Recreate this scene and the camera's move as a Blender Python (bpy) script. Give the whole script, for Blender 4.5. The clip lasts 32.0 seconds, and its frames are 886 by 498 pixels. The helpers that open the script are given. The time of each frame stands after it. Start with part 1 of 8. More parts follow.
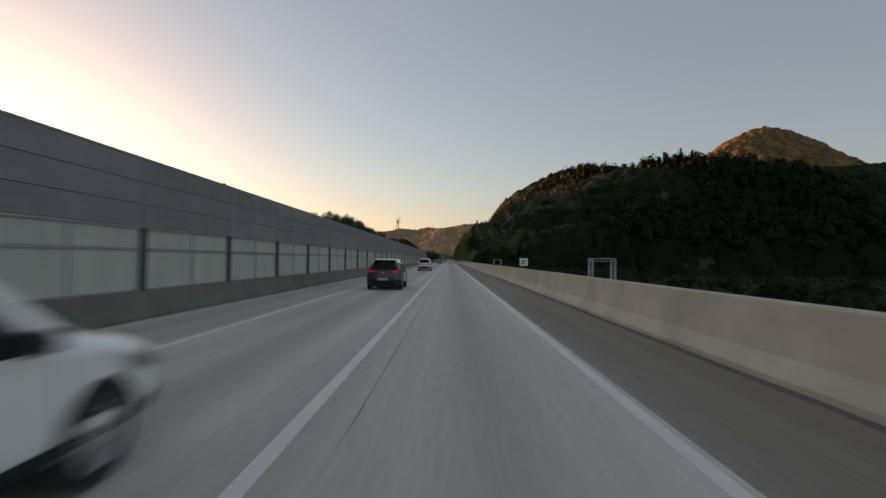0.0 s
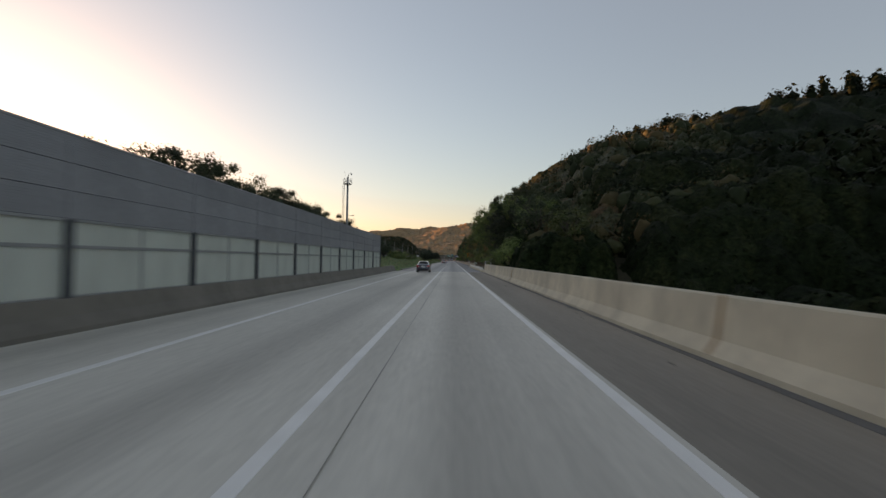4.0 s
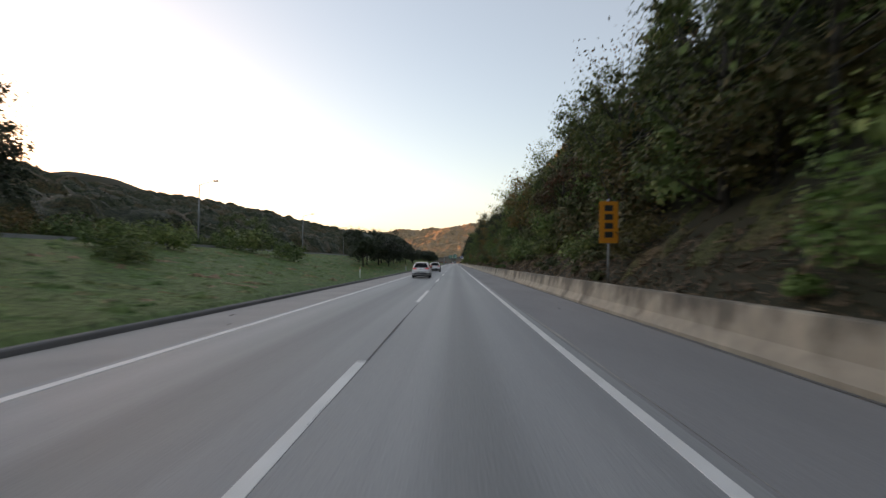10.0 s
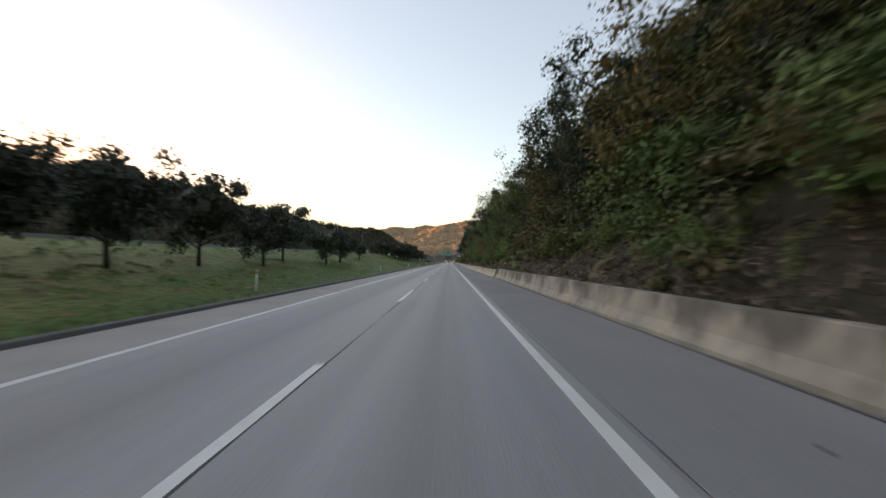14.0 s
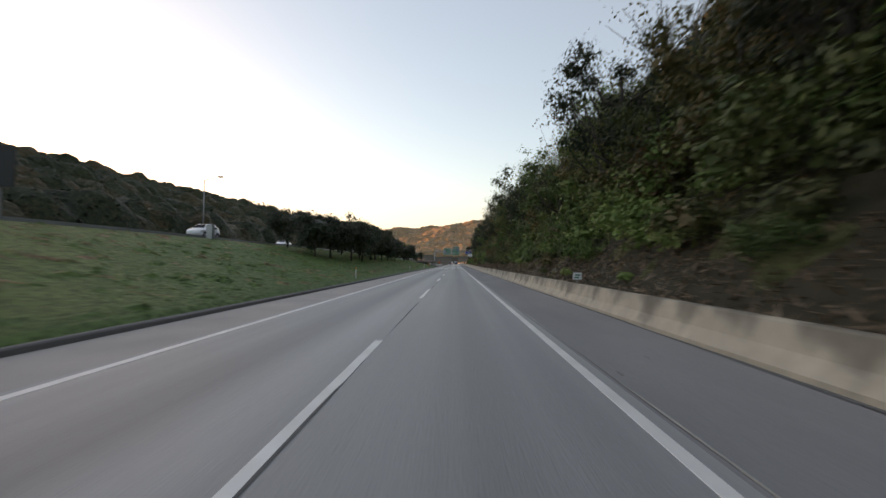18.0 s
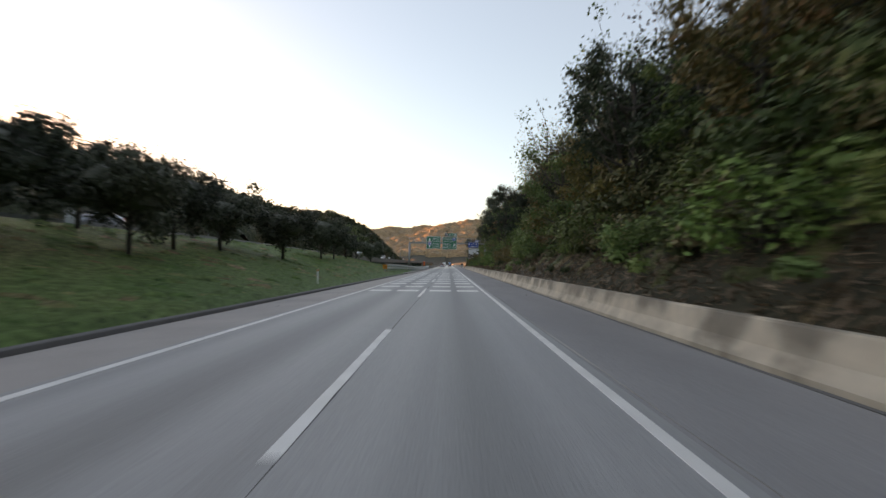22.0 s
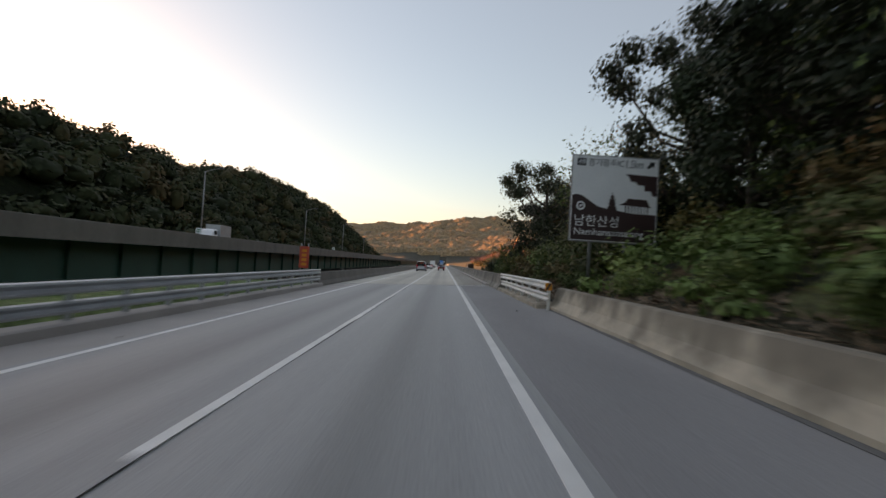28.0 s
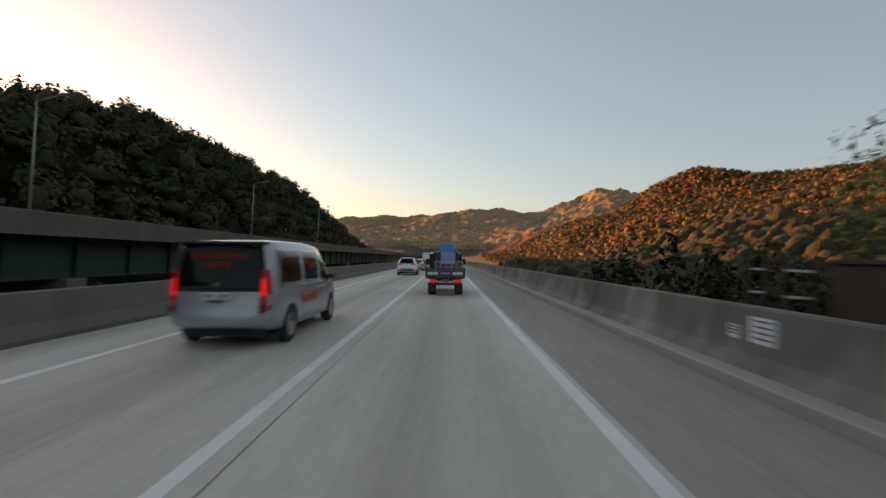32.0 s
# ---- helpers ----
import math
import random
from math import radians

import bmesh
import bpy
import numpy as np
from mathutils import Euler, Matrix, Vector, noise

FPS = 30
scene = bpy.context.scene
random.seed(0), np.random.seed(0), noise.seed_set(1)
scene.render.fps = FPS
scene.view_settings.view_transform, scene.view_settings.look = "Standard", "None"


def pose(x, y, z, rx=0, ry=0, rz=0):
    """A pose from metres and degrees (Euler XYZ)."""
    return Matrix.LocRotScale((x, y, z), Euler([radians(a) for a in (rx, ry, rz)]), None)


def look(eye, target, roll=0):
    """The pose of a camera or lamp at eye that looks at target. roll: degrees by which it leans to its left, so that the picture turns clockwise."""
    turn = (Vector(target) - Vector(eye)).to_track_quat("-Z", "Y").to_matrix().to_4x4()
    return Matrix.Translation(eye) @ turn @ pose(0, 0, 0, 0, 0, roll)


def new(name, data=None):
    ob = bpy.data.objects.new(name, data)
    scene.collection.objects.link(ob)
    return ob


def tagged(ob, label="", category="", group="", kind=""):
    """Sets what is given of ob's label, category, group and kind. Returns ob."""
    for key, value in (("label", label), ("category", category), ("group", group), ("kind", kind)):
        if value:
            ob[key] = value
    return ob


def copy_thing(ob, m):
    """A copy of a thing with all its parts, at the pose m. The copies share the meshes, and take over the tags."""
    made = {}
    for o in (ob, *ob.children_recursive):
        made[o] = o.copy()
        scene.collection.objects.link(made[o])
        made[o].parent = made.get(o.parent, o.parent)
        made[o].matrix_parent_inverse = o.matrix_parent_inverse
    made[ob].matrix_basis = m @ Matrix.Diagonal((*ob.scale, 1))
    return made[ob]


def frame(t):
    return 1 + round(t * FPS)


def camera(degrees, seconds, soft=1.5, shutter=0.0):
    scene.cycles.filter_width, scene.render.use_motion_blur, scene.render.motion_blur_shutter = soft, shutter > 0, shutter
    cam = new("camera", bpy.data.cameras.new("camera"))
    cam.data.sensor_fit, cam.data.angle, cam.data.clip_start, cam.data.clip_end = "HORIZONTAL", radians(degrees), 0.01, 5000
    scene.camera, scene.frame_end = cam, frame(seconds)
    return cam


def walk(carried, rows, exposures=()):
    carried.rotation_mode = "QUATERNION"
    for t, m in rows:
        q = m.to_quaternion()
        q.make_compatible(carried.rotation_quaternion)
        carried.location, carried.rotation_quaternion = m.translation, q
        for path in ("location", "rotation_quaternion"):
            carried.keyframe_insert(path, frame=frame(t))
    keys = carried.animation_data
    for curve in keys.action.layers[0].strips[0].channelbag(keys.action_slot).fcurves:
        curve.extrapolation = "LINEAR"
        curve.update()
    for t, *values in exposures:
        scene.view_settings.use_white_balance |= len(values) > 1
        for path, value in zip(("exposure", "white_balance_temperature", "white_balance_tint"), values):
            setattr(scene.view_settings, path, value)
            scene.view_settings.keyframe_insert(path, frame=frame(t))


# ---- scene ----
# ---------------- camera: driving along +y in the outer lane ----------------
def smooth(a, b, v):
    u = min(1.0, max(0.0, (v - a) / (b - a)))
    return u * u * (3 - 2 * u)


def bank(y):
    """Cross slope of the carriageway (rise to the east), growing towards the second bridge."""
    return math.tan(radians(2.6)) * smooth(540, 720, y)


cam = camera(85.0, 32.0, soft=1.5, shutter=0.36)
# seconds, sideways, along, pitch, roll against the road, yaw
PATH = [
    (0.0, -0.31, 0.0, 1.22, -0.80, 0.75),
    (1.0, -0.17, 28.2, 1.19, -0.78, 0.60),
    (2.0, -0.15, 56.4, 1.20, -0.90, 0.66),
    (3.0, -0.19, 84.6, 1.26, -1.00, 0.88),
    (5.5, -0.30, 154.4, 1.27, -0.84, 1.15),
    (6.0, -0.30, 168.4, 1.31, -0.82, 1.00),
    (7.0, -0.34, 196.0, 1.38, -0.85, 0.98),
    (8.0, -0.28, 223.2, 1.38, -0.83, 1.28),
    (9.0, -0.31, 249.0, 1.52, -0.71, 1.47),
    (10.0, -0.27, 273.6, 1.56, -0.60, 1.40),
    (11.0, -0.29, 297.5, 1.50, -0.58, 0.95),
    (12.0, -0.28, 323.4, 1.43, -0.65, 1.15),
    (13.0, -0.08, 348.8, 1.36, -0.50, 0.86),
    (14.0, 0.24, 373.9, 1.44, -0.52, 0.75),
    (17.0, 0.12, 447.5, 1.52, -0.30, 1.28),
    (18.0, -0.20, 471.4, 1.60, -0.65, 1.50),
    (19.0, -0.38, 495.5, 1.62, -0.80, 1.26),
    (20.0, -0.50, 520.3, 1.56, -0.72, 1.40),
    (21.0, -0.48, 544.8, 1.62, -0.81, 1.08),
    (22.0, -0.32, 569.5, 1.73, -0.90, 0.71),
    (23.0, -0.14, 594.0, 1.76, -0.95, 0.30),
    (24.0, 0.15, 617.9, 1.70, -1.10, -0.22),
    (25.0, 0.45, 641.0, 1.55, -0.80, -0.55),
    (28.0, 0.78, 709.5, 1.70, -0.95, 0.12),
    (29.0, 0.71, 732.0, 1.30, -0.75, 0.20),
    (30.0, 0.55, 754.0, 1.12, -0.85, 0.95),
    (31.0, 0.38, 776.0, 1.05, -0.85, 1.05),
    (32.0, 0.22, 798.0, 1.00, -0.50, 0.55),
]
EYE = 1.66
rows = []
for t, x, y, pitch, roll, yaw in PATH:
    b = bank(y)
    rows.append((t, pose(x - EYE * b, y, EYE + b * x, 90 + pitch, roll - math.degrees(math.atan(b)), yaw)))
walk(cam, rows, [(t, e + 1.70, 10000 + 600 * smooth(28.5, 30, t) * (1 - smooth(30.5, 32, t)), 32 + 2 * smooth(28.5, 30, t) * (1 - smooth(30.5, 32, t))) for t, e in ((0.0, -0.4), (3.0, -0.3), (6.0, 0.2), (7.5, 0.45), (9.5, 0.48), (11.0, 0.28), (12.5, 0.5), (14.0, 0.6), (18.0, 0.42), (20.0, 0.36), (21.5, 0.62), (25.0, 0.66), (28.0, 0.22), (29.2, 0.3), (30.2, 0.42), (31.0, -0.08), (32.0, -0.08))])

# ---------------- sky and sun: low sun behind the western ridge ----------------
SUN_AZ, SUN_EL = 47.0, 4.8
world = bpy.data.worlds.new("evening_sky")
scene.world = world
world.use_nodes = True
wn = world.node_tree.nodes
sky = wn.new("ShaderNodeTexSky")
sky.sky_type = "NISHITA"
sky.sun_disc = False
sky.sun_elevation = radians(SUN_EL)
sky.sun_rotation = radians(-SUN_AZ)
sky.air_density, sky.dust_density, sky.ozone_density, sky.altitude = 1.0, 1.0, 2.9, 80
wn["Background"].inputs["Strength"].default_value = 0.15
haze = wn.new("ShaderNodeMix")     # thin even evening haze over the whole sky
haze.data_type = "RGBA"
haze.inputs["Factor"].default_value = 0.44
haze.inputs["B"].default_value = (0.66, 0.85, 1.17, 1)
warm = wn.new("ShaderNodeHueSaturation")     # the low sun's glow leans to peach
warm.inputs["Hue"].default_value = 0.482
world.node_tree.links.new(sky.outputs["Color"], warm.inputs["Color"])
world.node_tree.links.new(warm.outputs["Color"], haze.inputs["A"])
world.node_tree.links.new(haze.outputs["Result"], wn["Background"].inputs["Color"])
sun = new("sun", bpy.data.lights.new("sun", "SUN"))
sun.data.energy, sun.data.angle, sun.data.color = 3.3, radians(0.6), (1.0, 0.56, 0.26)
sun_from = Vector((-math.sin(radians(SUN_AZ)) * math.cos(radians(SUN_EL)), math.cos(radians(SUN_AZ)) * math.cos(radians(SUN_EL)), math.sin(radians(SUN_EL))))
sun.matrix_world = look(sun_from * 100, (0, 0, 0))


# ---------------- materials ----------------
def material(name, c1, c2=None, rough=0.7, metal=0.0, scale=2.0, fine=30.0, bump=0.2, spread=0.5, stretch=None, random_tint=0.0, coat=0.0, fine_amount=0.25, spec=0.5, bands=0.0, drip=0.0, runs=0.0):
    """A surface whose colour drifts between c1 and c2 at two scales, with fine relief."""
    c2 = c2 or tuple(v * 0.75 for v in c1)
    m = bpy.data.materials.new(name)
    m.use_nodes = True
    nt = m.node_tree
    n, l = nt.nodes, nt.links
    bsdf = n["Principled BSDF"]
    tc = n.new("ShaderNodeTexCoord")
    vec = tc.outputs["Object"]
    if stretch:
        mp = n.new("ShaderNodeMapping")
        mp.inputs["Scale"].default_value = stretch
        l.new(vec, mp.inputs["Vector"])
        vec = mp.outputs["Vector"]
    big, small = n.new("ShaderNodeTexNoise"), n.new("ShaderNodeTexNoise")
    for tex, s in ((big, scale), (small, fine)):
        tex.inputs["Scale"].default_value = s
        tex.inputs["Detail"].default_value = 5
        l.new(vec, tex.inputs["Vector"])
    ramp = n.new("ShaderNodeMapRange")
    ramp.inputs["From Min"].default_value, ramp.inputs["From Max"].default_value = 0.5 - spread * 0.5, 0.5 + spread * 0.5
    l.new(big.outputs["Fac"], ramp.inputs["Value"])
    mix = n.new("ShaderNodeMix")
    mix.data_type = "RGBA"
    mix.inputs["A"].default_value, mix.inputs["B"].default_value = (*c1, 1), (*c2, 1)
    l.new(ramp.outputs["Result"], mix.inputs["Factor"])
    val = n.new("ShaderNodeMapRange")
    val.inputs["To Min"].default_value, val.inputs["To Max"].default_value = 1 - fine_amount, 1 + fine_amount
    l.new(small.outputs["Fac"], val.inputs["Value"])
    hsv = n.new("ShaderNodeHueSaturation")
    l.new(mix.outputs["Result"], hsv.inputs["Color"])
    last = val.outputs["Result"]
    if random_tint:
        info = n.new("ShaderNodeObjectInfo")
        rr = n.new("ShaderNodeMapRange")
        rr.inputs["To Min"].default_value, rr.inputs["To Max"].default_value = 1 - random_tint, 1 + random_tint
        l.new(info.outputs["Random"], rr.inputs["Value"])
        mul = n.new("ShaderNodeMath")
        mul.operation = "MULTIPLY"
        l.new(last, mul.inputs[0])
        l.new(rr.outputs["Result"], mul.inputs[1])
        last = mul.outputs["Value"]
    if bands:
        # long wheel tracks and drip lines that run with the traffic
        bm_ = n.new("ShaderNodeMapping")
        bm_.inputs["Scale"].default_value = (1, 0.004, 1)
        l.new(tc.outputs["Object"], bm_.inputs["Vector"])
        bt = n.new("ShaderNodeTexNoise")
        bt.inputs["Scale"].default_value, bt.inputs["Detail"].default_value = 0.9, 4
        l.new(bm_.outputs["Vector"], bt.inputs["Vector"])
        br = n.new("ShaderNodeMapRange")
        br.inputs["From Min"].default_value, br.inputs["From Max"].default_value = 0.3, 0.7
        br.inputs["To Min"].default_value, br.inputs["To Max"].default_value = 1 - bands, 1 + bands * 0.6
        l.new(bt.outputs["Fac"], br.inputs["Value"])
        mb = n.new("ShaderNodeMath")
        mb.operation = "MULTIPLY"
        l.new(last, mb.inputs[0])
        l.new(br.outputs["Result"], mb.inputs[1])
        last = mb.outputs["Value"]
    if drip:
        # oil and rubber darken the middle of each 3.6 m lane, in uneven lengths
        sep = n.new("ShaderNodeSeparateXYZ")
        l.new(tc.outputs["Object"], sep.inputs["Vector"])
        lane = n.new("ShaderNodeMath")
        lane.operation = "MULTIPLY_ADD"
        lane.inputs[1].default_value, lane.inputs[2].default_value = 1 / 3.6, 0.48
        l.new(sep.outputs["X"], lane.inputs[0])
        frac = n.new("ShaderNodeMath")
        frac.operation = "FRACT"
        l.new(lane.outputs["Value"], frac.inputs[0])
        off = n.new("ShaderNodeMath")
        off.operation = "SUBTRACT"
        off.inputs[1].default_value = 0.5
        l.new(frac.outputs["Value"], off.inputs[0])
        dist = n.new("ShaderNodeMath")
        dist.operation = "ABSOLUTE"
        l.new(off.outputs["Value"], dist.inputs[0])
        wob = n.new("ShaderNodeMath")
        wob.operation = "MULTIPLY_ADD"
        wob.inputs[1].default_value = 0.16
        l.new(big.outputs["Fac"], wob.inputs[0])
        l.new(dist.outputs["Value"], wob.inputs[2])
        dr = n.new("ShaderNodeMapRange")
        dr.interpolation_type = "SMOOTHSTEP"
        dr.inputs["From Min"].default_value, dr.inputs["From Max"].default_value = 0.07, 0.32
        dr.inputs["To Min"].default_value, dr.inputs["To Max"].default_value = 1 - drip, 1.0
        l.new(wob.outputs["Value"], dr.inputs["Value"])
        md = n.new("ShaderNodeMath")
        md.operation = "MULTIPLY"
        l.new(last, md.inputs[0])
        l.new(dr.outputs["Result"], md.inputs[1])
        last = md.outputs["Value"]
    if runs:
        # grime washed down from the top of a wall in ragged patches
        rm = n.new("ShaderNodeMapping")
        rm.inputs["Scale"].default_value = (1, 0.55, 0.3)
        l.new(tc.outputs["Object"], rm.inputs["Vector"])
        rt = n.new("ShaderNodeTexNoise")
        rt.inputs["Scale"].default_value, rt.inputs["Detail"].default_value, rt.inputs["Roughness"].default_value = 1.0, 6, 0.62
        l.new(rm.outputs["Vector"], rt.inputs["Vector"])
        rs = n.new("ShaderNodeSeparateXYZ")
        l.new(tc.outputs["Object"], rs.inputs["Vector"])
        ra = n.new("ShaderNodeMath")
        ra.operation = "MULTIPLY_ADD"
        ra.inputs[1].default_value = 0.22
        l.new(rs.outputs["Z"], ra.inputs[0])
        l.new(rt.outputs["Fac"], ra.inputs[2])
        rr_ = n.new("ShaderNodeMapRange")
        rr_.interpolation_type = "SMOOTHSTEP"
        rr_.inputs["From Min"].default_value, rr_.inputs["From Max"].default_value = 0.55, 0.74
        rr_.inputs["To Min"].default_value, rr_.inputs["To Max"].default_value = 1.0, 1 - runs
        l.new(ra.outputs["Value"], rr_.inputs["Value"])
        rmul = n.new("ShaderNodeMath")
        rmul.operation = "MULTIPLY"
        l.new(last, rmul.inputs[0])
        l.new(rr_.outputs["Result"], rmul.inputs[1])
        last = rmul.outputs["Value"]
    l.new(last, hsv.inputs["Value"])
    l.new(hsv.outputs["Color"], bsdf.inputs["Base Color"])
    bsdf.inputs["Roughness"].default_value = rough
    bsdf.inputs["Metallic"].default_value = metal
    bsdf.inputs["Coat Weight"].default_value = coat
    bsdf.inputs["Specular IOR Level"].default_value = spec
    if bump:
        b = n.new("ShaderNodeBump")
        b.inputs["Strength"].default_value, b.inputs["Distance"].default_value = bump, 0.02
        l.new(small.outputs["Fac"], b.inputs["Height"])
        l.new(b.outputs["Normal"], bsdf.inputs["Normal"])
    return m


def leaf_material(name, a, b, c, crowns=False, shine=0.35, grain=0.35, mottle=0.0, relief=0.3, vary=1.0):
    """Leaves: three colours drawn by chance for each leaf, or for each crown of a far wood."""
    m = bpy.data.materials.new(name)
    m.use_nodes = True
    n, l = m.node_tree.nodes, m.node_tree.links
    bsdf = n["Principled BSDF"]
    geo = n.new("ShaderNodeNewGeometry")
    ramp = n.new("ShaderNodeValToRGB")
    ramp.color_ramp.elements[0].color, ramp.color_ramp.elements[1].color = (*a, 1), (*c, 1)
    e = ramp.color_ramp.elements.new(0.55)
    e.color = (*b, 1)
    tc = n.new("ShaderNodeTexCoord")
    tex = n.new("ShaderNodeTexNoise")
    tex.inputs["Scale"].default_value, tex.inputs["Detail"].default_value = grain, 3
    l.new(tc.outputs["Object"], tex.inputs["Vector"])
    add = n.new("ShaderNodeMath")
    add.operation = "MULTIPLY_ADD"
    add.inputs[1].default_value = 0.5
    if crowns:
        geo = n.new("ShaderNodeAttribute")
        geo.attribute_name = "crown"
        l.new(geo.outputs["Fac"], add.inputs[0])
        add.inputs[1].default_value = 0.9
    else:
        l.new(geo.outputs["Random Per Island"], add.inputs[0])
    half = n.new("ShaderNodeMath")
    half.operation = "MULTIPLY_ADD"
    half.inputs[1].default_value, half.inputs[2].default_value = 1.3, (-0.6 if crowns else -0.4)
    l.new(tex.outputs["Fac"], half.inputs[0])
    l.new(half.outputs["Value"], add.inputs[2])
    l.new(add.outputs["Value"], ramp.inputs["Fac"])
    info = n.new("ShaderNodeObjectInfo")
    rr = n.new("ShaderNodeMapRange")
    rr.inputs["To Min"].default_value, rr.inputs["To Max"].default_value = 1 - 0.38 * vary, 1 + 0.5 * vary
    l.new(info.outputs["Random"], rr.inputs["Value"])
    hsv = n.new("ShaderNodeHueSaturation")
    turn = n.new("ShaderNodeMath")
    turn.operation = "MULTIPLY_ADD"
    turn.inputs[1].default_value, turn.inputs[2].default_value = 7.31, 0.0
    wrap = n.new("ShaderNodeMath")
    wrap.operation = "FRACT"
    hue = n.new("ShaderNodeMapRange")
    hue.inputs["To Min"].default_value, hue.inputs["To Max"].default_value = 0.5 - 0.035 * vary, 0.5 + 0.02 * vary
    l.new(info.outputs["Random"], turn.inputs[0])
    l.new(turn.outputs["Value"], wrap.inputs[0])
    l.new(wrap.outputs["Value"], hue.inputs["Value"])
    l.new(hue.outputs["Result"], hsv.inputs["Hue"])
    value = rr.outputs["Result"]
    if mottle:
        # leaf clusters at a fine scale: dark hollows, light tops painted in, with relief
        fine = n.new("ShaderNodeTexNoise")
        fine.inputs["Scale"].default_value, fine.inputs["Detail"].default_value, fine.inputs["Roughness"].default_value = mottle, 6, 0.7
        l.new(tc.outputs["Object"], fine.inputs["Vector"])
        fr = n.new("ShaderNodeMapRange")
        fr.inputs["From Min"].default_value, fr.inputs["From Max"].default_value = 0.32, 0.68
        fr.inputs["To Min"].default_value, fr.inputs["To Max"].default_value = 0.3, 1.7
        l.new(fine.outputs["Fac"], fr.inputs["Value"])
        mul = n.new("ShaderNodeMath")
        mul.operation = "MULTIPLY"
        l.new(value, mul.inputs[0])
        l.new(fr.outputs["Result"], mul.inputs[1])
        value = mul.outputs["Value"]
        bp = n.new("ShaderNodeBump")
        bp.inputs["Strength"].default_value, bp.inputs["Distance"].default_value = 0.9, relief
        l.new(fine.outputs["Fac"], bp.inputs["Height"])
        l.new(bp.outputs["Normal"], bsdf.inputs["Normal"])
    l.new(value, hsv.inputs["Value"])
    l.new(ramp.outputs["Color"], hsv.inputs["Color"])
    l.new(hsv.outputs["Color"], bsdf.inputs["Base Color"])
    bsdf.inputs["Roughness"].default_value = 0.6
    bsdf.inputs["Specular IOR Level"].default_value = shine
    return m


M = {}
M["deck"] = material("concrete_deck", (0.63, 0.60, 0.525), (0.49, 0.465, 0.405), 0.8, scale=0.5, fine=12, bump=0.2, stretch=(1, 0.22, 1), fine_amount=0.2, bands=0.2, drip=0.16)
M["deck_dirty"] = material("brown_dusty_deck", (0.312, 0.275, 0.226), (0.213, 0.189, 0.156), 0.88, scale=0.4, fine=14, bump=0.25, stretch=(1, 0.12, 1), fine_amount=0.2, bands=0.2)
M["asphalt"] = material("worn_grey_pavement", (0.37, 0.374, 0.365), (0.29, 0.293, 0.286), 0.6, scale=0.4, fine=40, bump=0.3, stretch=(1, 0.12, 1), fine_amount=0.2, bands=0.22, drip=0.3)
M["shoulder"] = material("shoulder_asphalt", (0.31, 0.305, 0.30), (0.225, 0.222, 0.22), 0.85, scale=0.4, fine=45, bump=0.35, stretch=(1, 0.25, 1), fine_amount=0.35)
M["kerbstrip"] = material("pinkish_concrete_gutter", (0.44, 0.40, 0.365), (0.34, 0.31, 0.285), 0.85, scale=0.5, fine=30, bump=0.2)
M["kerb"] = material("black_asphalt_kerb", (0.12, 0.118, 0.112), (0.165, 0.16, 0.152), 0.9, scale=1.5, fine=30, bump=0.4)
M["paint"] = material("road_paint", (0.84, 0.83, 0.79), (0.68, 0.67, 0.63), 0.6, scale=1.5, fine=40, bump=0.1, fine_amount=0.12)
M["parapet"] = material("weathered_cream_concrete", (0.70, 0.62, 0.475), (0.54, 0.475, 0.365), 0.85, scale=0.8, fine=9, bump=0.2, stretch=(1, 1, 0.3), spread=0.42, runs=0.16)
M["barrier"] = material("stained_barrier_concrete", (0.52, 0.44, 0.34), (0.34, 0.29, 0.23), 0.88, scale=0.9, fine=5, bump=0.25, stretch=(1, 1, 0.6), fine_amount=0.3, spread=0.38, runs=0.6)
M["barrier_pale"] = material("pale_weathered_barrier", (0.62, 0.53, 0.41), (0.45, 0.385, 0.30), 0.88, scale=0.8, fine=5, bump=0.25, stretch=(1, 1, 0.5), fine_amount=0.3, spread=0.4, runs=0.55)
M["parapet_grey"] = material("streaked_grey_parapet", (0.34, 0.315, 0.27), (0.16, 0.15, 0.13), 0.88, scale=0.8, fine=7, bump=0.25, stretch=(1, 1, 0.25), fine_amount=0.35, spread=0.4, runs=0.35)
M["darkwall"] = material("grey_bridge_concrete", (0.21, 0.203, 0.185), (0.14, 0.136, 0.125), 0.88, scale=0.5, fine=8, bump=0.2, stretch=(1, 1, 0.3))
# concrete darkened to brown: shade on the road-facing walls is put into it
M["shaded_grime"] = material("grimy_brown_concrete_shaded", (0.20, 0.178, 0.152), (0.13, 0.117, 0.10), 0.9, scale=0.6, fine=8, bump=0.2, stretch=(1, 1, 0.3))
M["rust"] = material("rust_stain", (0.30, 0.15, 0.06), (0.38, 0.26, 0.15), 0.9, scale=3, fine=12, bump=0.1, stretch=(1, 1, 0.3))
M["rust_dark"] = material("dark_rusty_steel", (0.05, 0.035, 0.028), (0.085, 0.05, 0.034), 0.8, 0.1, scale=2, fine=14, bump=0.2, stretch=(1, 1, 0.3))
M["steel"] = material("galvanised_steel", (0.46, 0.48, 0.49), (0.35, 0.37, 0.38), 0.42, 0.75, scale=1.2, fine=20, bump=0.05)
M["railwhite"] = material("pale_painted_rail", (0.78, 0.77, 0.72), (0.62, 0.61, 0.57), 0.5, 0.1, scale=1.5, fine=18, bump=0.06)
M["panelgrey"] = material("grey_sound_panel", (0.312, 0.323, 0.344), (0.244, 0.253, 0.271), 0.6, 0.3, scale=0.8, fine=10, bump=0.08, random_tint=0.08)
